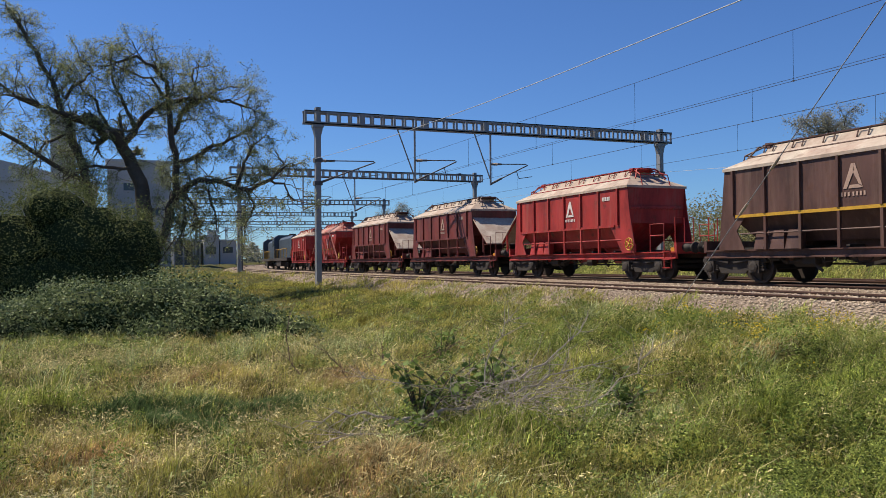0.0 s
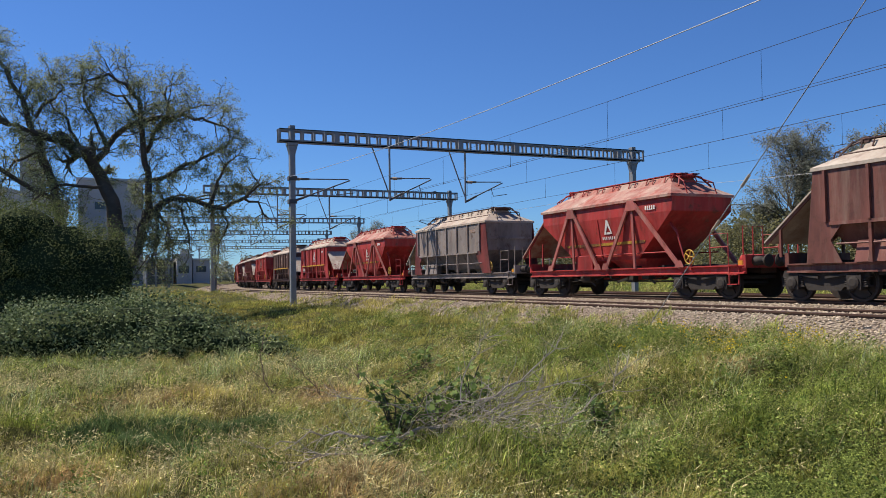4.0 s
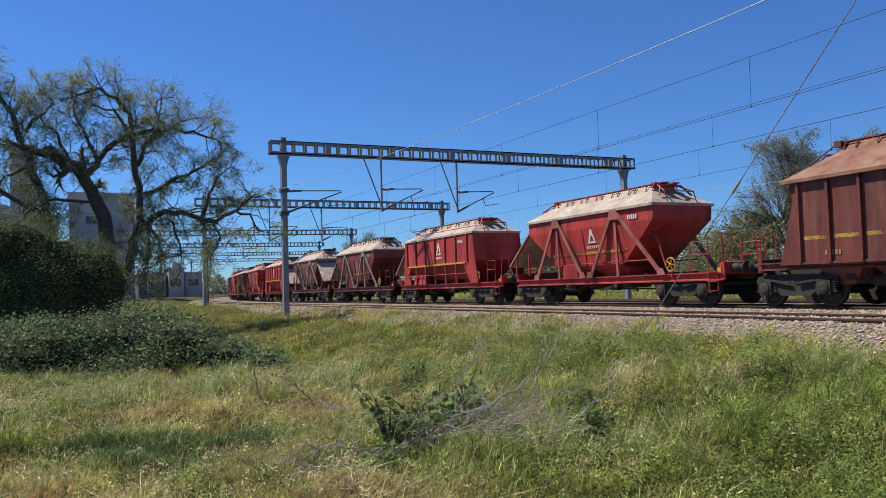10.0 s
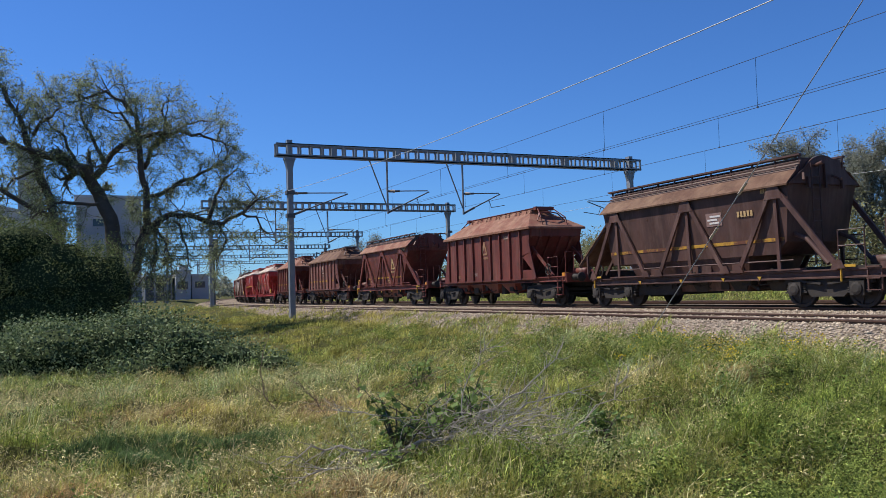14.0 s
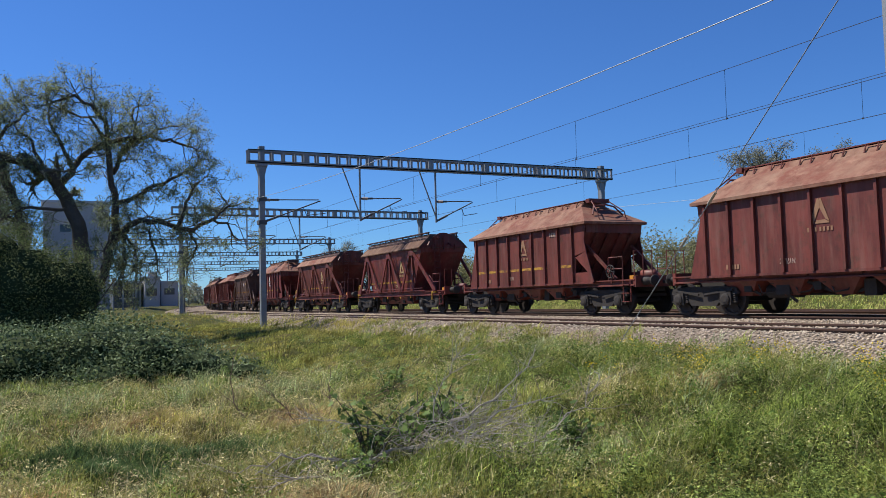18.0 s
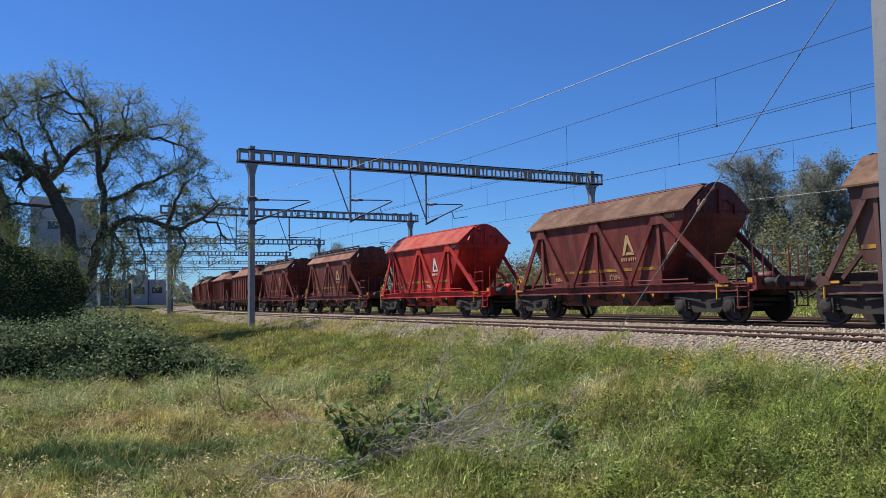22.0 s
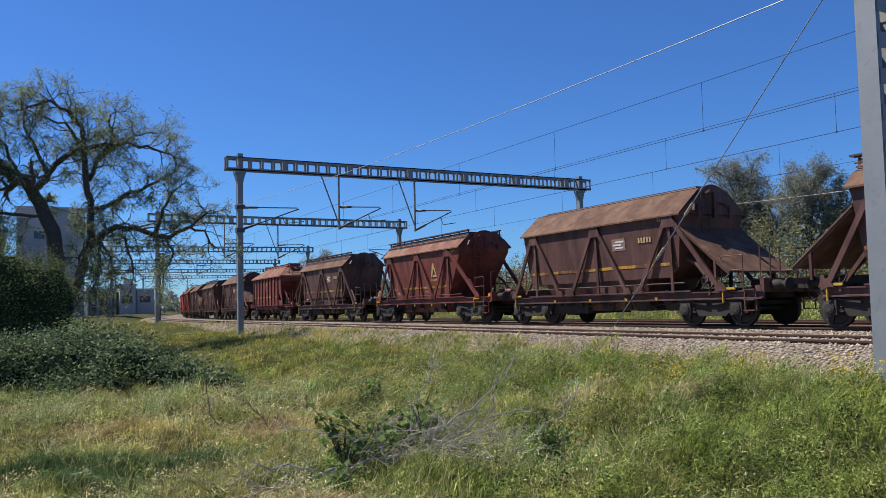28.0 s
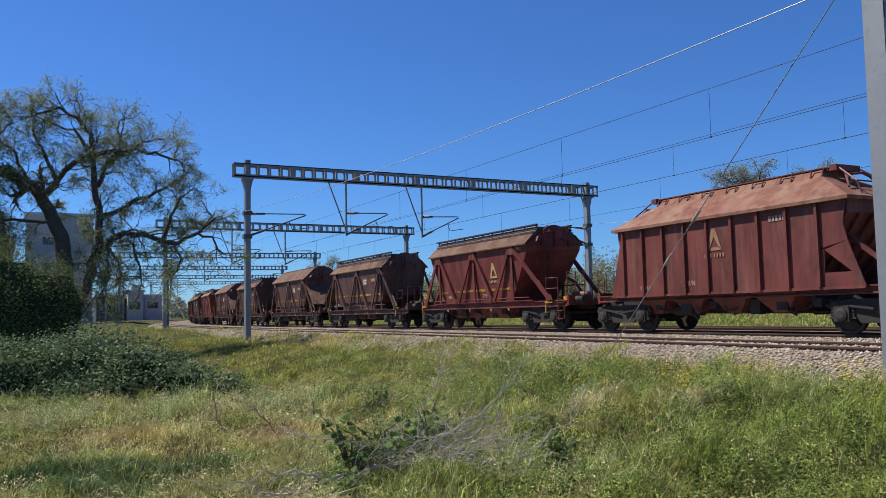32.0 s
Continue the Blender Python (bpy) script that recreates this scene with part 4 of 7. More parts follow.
    for x in (-5.2, 4.6):
        part("brake_lever", Shape().beam((x - 0.25, -1.34, 0.98), (x + 0.2, -1.34, 0.98), 0.03, 0.06).beam((x - 0.2, -1.34, 0.62), (x - 0.2, -1.34, 1.0), 0.03, 0.05), YELLOW, w, "yellow brake lever")
    for k in (-1, 1):
        part("end_leg", Shape().tube([(x1 - 0.35, 0.95 * k, 1.9), (x1 + 0.15, 0.95 * k, 1.7), (x1 + 0.75, 0.95 * k, 1.06)], 0.06, 8), p, w)
        part("end_leg", Shape().beam((x0 + 0.3, 0.95 * k, 1.9), (x0 - 0.45, 0.95 * k, 1.06), 0.09, 0.09), p, w)
    s = Shape()
    for y in (0.30, 0.62):
        s.tube([(x1 + 0.14, -y, 1.06), (x1 + 0.14, -y, 3.6)], 0.018, 6)
    for i in range(9):
        s.tube([(x1 + 0.14, -0.30, 1.3 + i * 0.28), (x1 + 0.14, -0.62, 1.3 + i * 0.28)], 0.014, 5)
    part("ladder", s, p, w)
    gable_roof(w, x0, x1, ze, roof, p, 3.80 if rails else 3.90, rails)
    for k in ap:
        apron(w, x1 - 0.05 if k > 0 else x0 + 0.05, 2.66, k, p, roof)


def wagon_e(w, p, roof, ap, yellow, mark, rails=False):
    wagon_d(w, p, roof, ap, yellow, None, rails, 1.35)
    for k in (-1, 1):
        for x in (-2.45, 1.0):
            part("upright", Shape().beam((x, 1.345 * k, 2.7), (x, 1.06 * k, 1.45), 0.05, 0.05, (0, 1, 0)), p, w)
        for x, q in ((-2.4, 0.22), (-0.4, 0.4), (1.0, 0.2)):
            part("gear_box", Shape().box(x - q, min(0.8 * k, 1.12 * k), 0.94, x + q, max(0.8 * k, 1.12 * k), 1.26), p, w)
    part("skirt", Shape().box(-3.4, -1.05, 0.36, -1.5, 1.05, 0.72), IRON, w)
    for x in (-0.6, 0.9, 2.2):
        part("outlet", Shape().loft(ring(x - 0.35, x + 0.35, 1.0, 0.72), ring(x - 0.2, x + 0.2, 0.9, 0.42)), IRON, w)


KINDS = dict(
    a_red=(wagon_a, "red", "pale", (-1,), False, LETTER, "bright red ribbed hopper wagon with dusty roof and end apron"),
    a_red_y=(wagon_a, "red", "pale", (1,), True, LETTER, "red ribbed hopper wagon with yellow side band and end apron"),
    a_dark=(wagon_a, "dark", "pale", (1,), True, LETTER_OLD, "grimy brown ribbed hopper wagon with end apron and pale roof"),
    a_darkred=(wagon_a, "darkred", "pale", (1,), False, LETTER_OLD, "streaked dark red ribbed hopper wagon with an end apron"),
    a_grey=(wagon_a, "grime", "pale", (-1,), False, LETTER_OLD, "grimy grey-brown ribbed hopper wagon with pale hipped roof"),
    a_dusty=(wagon_a, "dusty", "pale", (-1,), False, LETTER_OLD, "dusty red-brown ribbed hopper wagon with an end apron"),
    a_red_p=(wagon_a, "red", "pale", (-1,), True, LETTER, "red ribbed hopper wagon with yellow band and pale roof"),
    c_red=(wagon_c, "red", "pink", (-1,), True, LETTER, "red braced hopper wagon with sloping sides and dusty roof"),
    c_red_l=(wagon_c, "red", "pale", (-1,), True, LETTER, "red braced hopper wagon with an apron at one end"),
    c_grey=(wagon_c, "dusty", "pale", (1,), False, LETTER_OLD, "dust-grey braced hopper wagon with an end apron"),
    c_grime=(wagon_c, "darkred", "pale", (-1,), True, LETTER_OLD, "dusty dark red braced hopper wagon with an end apron"),
    b_brown=(wagon_b, "rust", "tan", (), True, LETTER_FAINT, "rust-brown high-sided ribbed hopper wagon with yellow band"),
    b_dark=(wagon_b, "dusty", "brown", (), True, LETTER_OLD, "dusty red-brown high-sided ribbed hopper wagon with brown roof"),
    b_rust=(wagon_b, "rust", "tan", (), False, LETTER_FAINT, "faded rust-red high-sided ribbed hopper wagon"),
    b_red=(wagon_b, "darkred", "tan", (), True, LETTER, "dark red high-sided ribbed hopper wagon with yellow band"),
    d_rust=(wagon_d, "rust", "tan", (), True, LETTER_Y, "rust-red braced hopper wagon with arched end and railed roof"),
    d_darkred=(wagon_d, "darkred", "brown", (), True, LETTER_Y, "dark red braced hopper wagon with arched end and railed roof"),
    e_dark=(wagon_e, "dark", "brown", (-1,), True, None, "soot-brown braced hopper wagon with apron and railed roof walk"),
    d_bright=(wagon_d, "bright", "red", (), True, LETTER, "bright red braced hopper wagon with yellow band"),
    d_brown=(wagon_d, "darkred", "brown", (), True, LETTER_Y, "dark maroon braced hopper wagon with plain brown roof"),
    e_right=(wagon_e, "brown", "brown", (1,), True, None, "dark brown braced hopper wagon with a large end apron"),
    e_left=(wagon_e, "brown", "brown", (-1,), True, None, "dark brown braced hopper wagon with apron and roof rails"),
)
PLAIN_TOP = {"d_bright", "d_brown", "e_right"}
ORDER = """a_red c_red a_darkred a_darkred a_red a_dark a_red_y c_red a_grey c_red a_dusty c_red a_red_y c_grey c_grime a_red_p c_red_l
b_brown b_dark d_rust b_rust e_dark b_red d_rust d_darkred b_brown b_rust d_darkred d_rust d_bright d_brown e_right e_left e_right b_brown
e_dark d_rust e_right e_left e_right e_left d_darkred b_rust""".split()
# where the gap behind each wagon lies along the track at 0 s
GAPS = (-82.19, -69.69,
        -57.19, -44.74, -32.15, -19.63, -7.13, 5.18, 17.53, 29.86, 42.44, 55.02, 67.79, 80.07,
        92.33, 104.51, 117.03, 129.50, 141.94, 154.60, 167.42, 180.25, 193.18, 205.71, 218.53, 231.69,
        244.67, 257.45, 270.00, 282.78, 295.76, 309.01, 321.82, 335.03, 348.11, 359.97, 372.94, 385.82,
        398.57, 411.47, 424.37, 437.21, 450.07, 462.87,
)


def train_gone(t):
    """How far the train has gone at t seconds."""
    return 14.4940 * t + 0.00746 * t * t


BODY_WIDE = 0.85


def slim(w):
    """Draw the body and frame in to their true width; the wheels keep the gauge."""
    for c in w.children:
        if c.name.startswith("bogie"):
            continue
        if c.data.users > 1 or c.name.startswith("painted_word"):
            c.location.y *= BODY_WIDE
        else:
            for v in c.data.vertices:
                v.co.y *= BODY_WIDE


made_first, TRAIN = {}, []
for i, kind in enumerate(ORDER):
    mid = (GAPS[i] + GAPS[i + 1]) / 2
    if kind in made_first:
        w = copy_thing(made_first[kind], pose(mid, TRAIN_Y, 0))
    else:
        f, p, r, ap, yl, mk, label = KINDS[kind]
        w = thing("hopper_wagon", label, "freight wagon", "wagons of the train", at=pose(mid, TRAIN_Y, 0))
        extra = {}
        if f in (wagon_d, wagon_e):
            extra["rails"] = kind not in PLAIN_TOP
        f(w, PAINTS[p], ROOFS[r], ap, yl, mk, **extra)
        slim(w)
        made_first[kind] = w
    TRAIN.append((w, mid))


def locomotive(mid):
    """A dark diesel engine with a long hood and a cab."""
    body, trim = PAINTS["dark"], IRON
    w = thing("locomotive", "dark blue-grey diesel locomotive at the train's head", "locomotive", at=pose(mid, TRAIN_Y, 0))
    blue = LOCO
    part("frame", Shape().box(-8.2, -1.4, 0.95, 8.2, 1.4, 1.25), trim, w)
    part("long_hood", Shape().loft(ring(-3.6, 7.6, 0.85, 1.25), ring(-3.6, 7.6, 0.85, 3.3)).loft(ring(-3.6, 7.6, 0.85, 3.3), ring(-3.5, 7.5, 0.6, 3.6)), blue, w)
    part("short_hood", Shape().loft(ring(-7.6, -5.9, 0.85, 1.25), ring(-7.5, -5.9, 0.8, 3.1)), blue, w)
    c = part("cab", Shape().loft(ring(-5.9, -3.6, 1.4, 1.25), ring(-5.8, -3.65, 1.4, 3.6)).loft(ring(-5.8, -3.65, 1.4, 3.6), ring(-5.7, -3.7, 0.9, 3.95)), blue, w)
    for k in (-1, 1):
        part("cab_window", Shape().box(-5.5, 1.40 * k - 0.02, 2.6, -4.9, 1.40 * k + 0.02, 3.3), GLASS, c)
        part("cab_window", Shape().box(-4.6, 1.40 * k - 0.02, 2.6, -4.0, 1.40 * k + 0.02, 3.3), GLASS, c)
        s = Shape().tube([(-3.4, 1.35 * k, 2.2), (7.9, 1.35 * k, 2.2)], 0.03, 6)
        for j in range(9):
            s.beam((-3.4 + j * 1.41, 1.35 * k, 1.25), (-3.4 + j * 1.41, 1.35 * k, 2.2), 0.04, 0.04)
        part("handrail", s, YELLOW, w)
    part("fuel_tank", Shape().box(-2.2, -1.3, 0.35, 2.2, 1.3, 0.95), trim, w)
    part("exhaust", Shape().box(1.5, -0.3, 3.6, 2.6, 0.3, 3.9), trim, w)
    for x in (-5.4, 5.4):
        b = part("bogie", BOGIE, None, w)
        b.location = (x, 0, 0)
        for q in (-0.88, 0.88):
            ws = part("wheelset", WHEELSET, None, b)
            ws.location = (q, 0, 0.46)
    return w


LOCO = simple("engine_paint", (0.045, 0.065, 0.085), 0.3, 2, 0.45)
for mid in (-90.8, -108.0):
    TRAIN.append((locomotive(mid), mid))

# ---- ground and line ----


def ground_material():
    m, nt, b = material("meadow_soil", 0.95, 0, 0.1)
    pos = nt.nodes.new("ShaderNodeNewGeometry").outputs["Position"]
    c = ramp(nt, noise_at(nt, 0.5, 6, vec=pos), (0.36, (0.045, 0.055, 0.014)), (0.52, (0.075, 0.072, 0.022)), (0.66, (0.13, 0.10, 0.045)))
    c = mix(nt, ramp(nt, noise_at(nt, 9, 5, vec=pos), (0.4, g3(0)), (0.7, g3(0.7))), c, (0.03, 0.04, 0.010))
    nt.links.new(c, b.inputs["Base Color"])
    bump(nt, b, noise_at(nt, 14, 6, vec=pos), 0.8, 0.08)
    return m


def ballast_material():
    m, nt, b = material("ballast", 0.95, 0, 0.15)
    pos = nt.nodes.new("ShaderNodeNewGeometry").outputs["Position"]
    v = nd(nt, "TexVoronoi", Scale=17.0)
    nt.links.new(pos, v.inputs["Vector"])
    c = mix(nt, v.outputs["Color"], (0.24, 0.19, 0.14), (0.42, 0.355, 0.28))
    c = mix(nt, ramp(nt, v.outputs["Distance"], (0.35, g3(0)), (0.75, g3(1))), c, (0.07, 0.055, 0.042))
    c = mix(nt, ramp(nt, noise_at(nt, 0.8, 5, vec=pos), (0.4, g3(0)), (0.7, g3(0.45))), c, (0.17, 0.11, 0.075))
    nt.links.new(c, b.inputs["Base Color"])
    bump(nt, b, v.outputs["Distance"], 1.0, -0.04)
    return m


def sheet(name, xs, ys, zf, mat, label, category):
    X, Y = np.meshgrid(xs, ys)
    v = np.stack([X, Y, zf(X, Y)], -1).reshape(-1, 3)
    n, m = len(xs), len(ys)
    i = (np.arange(m - 1)[:, None] * n + np.arange(n - 1)[None, :]).ravel()
    f = np.stack([i, i + 1, i + 1 + n, i + n], 1)
    return tagged(new(name, raw_mesh(name, v, f, mat, True)), label, category, kind="structure")


GROUND = ground_material()
xs = np.concatenate([[-2500, -1500, -900, -600, -400, -280], np.arange(-200, -60, 4), np.arange(-60, 12, 0.5), np.arange(12, 60, 4), [80, 120, 200, 350, 600, 1000, 2500]])
ys = np.concatenate([[-2500, -1200, -500, -200, -100, -60, -40, -30], np.arange(-24, -6, 2), np.arange(-6, 12, 0.4), np.arange(12, 60, 2), [65, 75, 90, 120, 160, 220, 300, 420, 600, 1000, 2500]])
sheet("ground", xs, ys, height, GROUND, "meadow soil between clumps of grass", "ground")

BALLAST = ballast_material()


def along(s0, s1, off):
    """Places along the line, close together in the bend."""
    out, s = [], s1
    while s > s0:
        out.append((*on_track(s, off), s))
        s -= (6 if -150 < s < 20 else 25)
    out.append((*on_track(s0, off), s0))
    return out


def strip(prof, s0, s1):
    """A cross-section of (off, z) swept along the line."""
    n = len(prof)
    base = along(s0, s1, 0)
    verts = []
    for x, y, a, s in base:
        for off, z in prof:
            px, py, _ = on_track(s, off)
            verts.append((px, py, z + float(rise(s))))
    f = [(i * n + k, i * n + k + 1, (i + 1) * n + k + 1, (i + 1) * n + k) for i in range(len(base) - 1) for k in range(n - 1)]
    return Shape().add(verts, f)


T1, T2, T3 = (t - TRAIN_Y for t in TRACKS)
bed = strip([(-8.1, -0.75), (-6.9, -0.34), (-6.4, -0.18), (-6.0, -0.10), (-5.5, -0.07), (T1, -0.075), (-3.9, -0.07), (-3.0, -0.09), (-2.2, -0.12), (-1.5, -0.09), (-0.8, -0.075), (0.8, -0.075), (1.5, -0.10), (2.2, -0.14), (2.9, -0.10), (T3, -0.08), (T3 + 1.5, -0.10), (T3 + 2.3, -0.45)], -420, 480)
solid("ballast_bed", bed, BALLAST, "pale crushed-stone ballast under the tracks", "ballast", kind="structure")

RAIL_PROF = [(-0.07, -0.16), (0.07, -0.16), (0.07, -0.145), (0.012, -0.12), (0.012, -0.04), (0.036, -0.03), (0.036, -0.004), (0.028, 0.0), (-0.028, 0.0), (-0.036, -0.004), (-0.036, -0.03), (-0.012, -0.04), (-0.012, -0.12), (-0.07, -0.145), (-0.07, -0.16)]
for t in (T1, T2, T3):
    tr = thing("railway_track", "rusty steel rails on concrete sleepers in ballast", "railway track", "tracks of the line", kind="structure")
    for k in (-0.7525, 0.7525):
        part("rail", strip([(t + k + a, z) for a, z in RAIL_PROF], -420, 480), RAIL, tr)
        part("rail_head", strip([(t + k - 0.027, 0.0015), (t + k + 0.027, 0.0015)], -420, 480), RAIL_HEAD, tr, "worn bright running surface")

# sleepers: concrete, one mesh for all, each an object near the camera
sl = Shape().loft([(-0.13, -1.28, -0.32), (0.13, -1.28, -0.32), (0.13, 1.28, -0.32), (-0.13, 1.28, -0.32)], [(-0.10, -1.25, -0.155), (0.10, -1.25, -0.155), (0.10, 1.25, -0.155), (-0.10, 1.25, -0.155)])
for k in (-0.7525, 0.7525):
    for q in (-0.10, 0.10):
        sl.box(-0.05, k + q - 0.03, -0.156, 0.05, k + q + 0.03, -0.115)
SLEEPER = sl.mesh("sleeper", CONCRETE)
for t in (T1, T2):
    lines = [o for o in bpy.data.objects if o.name.startswith("railway_track")]
    tr = lines[0 if t == T1 else 1]
    for i in range(90):
        s = 6.0 - 0.62 * i
        x, y, a = on_track(s, t)
        ob = part("sleeper", SLEEPER, None, tr)
        ob.matrix_basis = pose(x, y, float(rise(s)), 0, 0, -math.degrees(a))


def stones(name, n, seed, area, size, label):
    """Loose stones as joined low shapes."""
    rng = np.random.default_rng(seed)
    ico = np.array([(-1, 0, 0), (1, 0, 0), (0, -1, 0), (0, 1, 0), (0, 0, -1), (0, 0, 1)], float)
    fac = np.array([(0, 2, 5), (2, 1, 5), (1, 3, 5), (3, 0, 5), (2, 0, 4), (1, 2, 4), (3, 1, 4), (0, 3, 4)])
    x, y, z = area(rng, n)
    r = rng.uniform(*size, n)
    v = ico[None] * (1 + rng.uniform(-0.35, 0.35, (n, 6, 1))) + rng.normal(0, 0.22, (n, 6, 3))
    v = v * r[:, None, None] * np.array([1, 1, 0.75])
    a = rng.uniform(0, 6.28, n)
    c, s = np.cos(a)[:, None], np.sin(a)[:, None]
    v = np.stack([v[..., 0] * c - v[..., 1] * s, v[..., 0] * s + v[..., 1] * c, v[..., 2]], -1)
    v += np.stack([x, y, z], -1)[:, None]
    f = (fac[None] + (np.arange(n) * 6)[:, None, None]).reshape(-1, 3)
    m, nt, b = material("loose_stone", 0.95, 0, 0.15)
    geo = nt.nodes.new("ShaderNodeNewGeometry")
    nt.links.new(mix(nt, geo.outputs["Random Per Island"], (0.25, 0.19, 0.135), (0.52, 0.43, 0.33)), b.inputs["Base Color"])
    return tagged(new(name, raw_mesh(name, v.reshape(-1, 3), f, m)), label, "ballast", kind="stuff")


def ballast_area(rng, n):
    x = 4 - 56 * rng.random(n) ** 1.25
    pr_y = np.array([-8.1, -6.9, -6.4, -6.0, -5.5, T1, -3.9, -3.0, -2.2, -1.5, -0.8, 0.8])
    pr_z = np.array([-0.75, -0.34, -0.18, -0.10, -0.07, -0.075, -0.07, -0.09, -0.12, -0.09, -0.075, -0.075])
    o = rng.uniform(-7.9, -0.9, n)
    for q in (T1 - 0.7525, T1 + 0.7525):
        o = np.where(abs(o - q) < 0.07, o - 0.14, o)
    return x, TRAIN_Y + o, np.interp(o, pr_y, pr_z) + 0.006 + rise(x)


stones("loose_ballast", 36000, 5, ballast_area, (0.018, 0.040), "loose crushed stones on the ballast bed")

# ---- portals, masts and wires ----


def portal(l, r, arms=(), label="galvanised steel catenary portal over the tracks", near=False):
    """Two posts and a ladder beam from l to r, (x, y, ground z), drop posts and cantilevers."""
    (xa, ya, za), (xb, yb, zb) = l, r
    span = math.hypot(xb - xa, yb - ya)
    turn = math.degrees(math.atan2(yb - ya, xb - xa))
    w = thing("catenary_portal", label, "catenary portal", "portals over the line", at=pose(xa, ya, 0, 0, 0, turn))
    B0, B1 = 7.42, 8.08
    for x, z in ((0, za), (span, zb)):
        prof = [(-0.13, -0.17), (0.13, -0.17), (0.13, -0.15), (0.12, -0.15), (0.12, 0.15), (0.13, 0.15), (0.13, 0.17), (-0.13, 0.17), (-0.13, 0.15), (-0.12, 0.15), (-0.12, -0.15), (-0.13, -0.15)]
        if near:
            # two channels laced with batten plates
            rise_ = (0, 0, B1 + 0.18 - z + 0.6)
            cut = [[(-0.14, 0.17 * k), (0.14, 0.17 * k), (0.14, 0.09 * k), (0.128, 0.09 * k), (0.128, 0.158 * k), (-0.128, 0.158 * k), (-0.128, 0.09 * k), (-0.14, 0.09 * k)] for k in (-1, 1)]
            p = part("post", Shape().slab([(x + v, u, z - 0.6) for u, v in cut[0]], rise_), STEEL, w, "two steel channels laced with plates")
            part("channel", Shape().slab([(x + v, u, z - 0.6) for u, v in cut[1]], rise_), STEEL, p)
            for j in range(19):
                for k in (-1, 1):
                    part("batten", Shape().box(x - 0.15, 0.147 * k - 0.006, z + 0.1 + j * 0.46, x + 0.15, 0.147 * k + 0.006, z + 0.30 + j * 0.46), STEEL, p)
        else:
            p = part("post", Shape().slab([(x + u, v, z - 0.6) for u, v in prof], (0, 0, B1 + 0.18 - z + 0.6)), STEEL, w)
        s = Shape().box(x - 0.26, -0.22, B0 - 0.16, x + 0.26, 0.22, B0 - 0.02)
        s.slab([(x - 0.13, -0.18, B0 - 0.6), (x - 0.13, -0.18, B0 - 0.16), (x - 0.24, -0.18, B0 - 0.16)], (0, 0.36, 0)).slab([(x + 0.13, -0.18, B0 - 0.6), (x + 0.13, -0.18, B0 - 0.16), (x + 0.24, -0.18, B0 - 0.16)], (0, 0.36, 0))
        part("bracket", s, STEEL, p)
        part("footing", Shape().loft(ring(x - 0.4, x + 0.4, 0.4, z - 0.6), ring(x - 0.36, x + 0.36, 0.36, z - 0.12)), CONCRETE, p)
    x0, x1 = -0.70, span + 0.70
    for y in (-0.20, 0.20):
        for z in (B0, B1):
            part("chord", Shape().box(x0, y - 0.05, z - 0.05 if z > B0 else z, x1, y + 0.05, z if z > B0 else z + 0.05).box(x0, y - (0.05 if y < 0 else 0.0) , z - 0.12 if z > B0 else z, x1, y + (0.05 if y > 0 else 0.0), z if z > B0 else z + 0.12), STEEL, w)
    n = int(round((x1 - x0) / 0.58))
    bat = Shape().box(-0.05, -0.035, B0 + 0.05, 0.05, 0.035, B1 - 0.05).mesh("batten", STEEL)
    plate = Shape().box(-0.14, -0.042, B0 + 0.01, 0.14, 0.042, B1 - 0.01).mesh("splice_plate", STEEL)
    for i in range(n + 1):
        for y in (-0.2, 0.2):
            o = part("splice_plate" if i % 6 == 5 else "batten", plate if i % 6 == 5 else bat, None, w)
            o.location = (x0 + 0.06 + (x1 - x0 - 0.12) * i / n, y, 0)
    for kind, u, tip, z in arms:
        if kind == "drop":
            d = part("drop_post", Shape().tube([(u, 0, B0), (u, 0, 4.66)], 0.055, 8), STEEL, w)
            part("stay", Shape().tube([(u - 0.95, 0, B0), (u - 0.03, 0, 5.0)], 0.035, 6), STEEL, d)
            root = 4.72
        else:
            for q in (5.55, 4.4):
                part("arm_bracket", Shape().box(u - 0.2, -0.2, q, u + 0.2, 0.2, q + 0.2), STEEL_DARK, w)
            root = 4.5
        k = 1 if tip > u else -1
        part("top_tube", Shape().tube([(u, 0, z - 0.03), (u + (tip - u) * 0.3, 0, z)], 0.055, 8).tube([(u + (tip - u) * 0.3, 0, z), (tip, 0, z + 0.05)], 0.028, 8), STEEL_DARK, w)
        part("strut", Shape().tube([(u, 0, root), (u + (tip - u) * 0.3, 0, root + (z - root) * 0.3)], 0.06, 8).tube([(u + (tip - u) * 0.3, 0, root + (z - root) * 0.3), (tip + 0.08 * k, 0, z)], 0.032, 8), STEEL_DARK, w)
        part("steady_arm", Shape().tube([(u + (tip - u) * 0.72, 0, z - 0.35), (u + (tip - u) * 0.78, 0, z - 0.75), (tip + 0.35 * k, 0, z - 0.62)], 0.022, 6), STEEL_DARK, w)
        s = Shape()
        for j in range(5):
            s.lathe([(0, 0.05), (0.03 * k, 0.085), (0.05 * k, 0.05)], 10, "x", (u + 0.12 * k + j * 0.06 * k, 0, z - 0.02))
        part("insulator", s, STONE, w, "ribbed insulator")
    return w


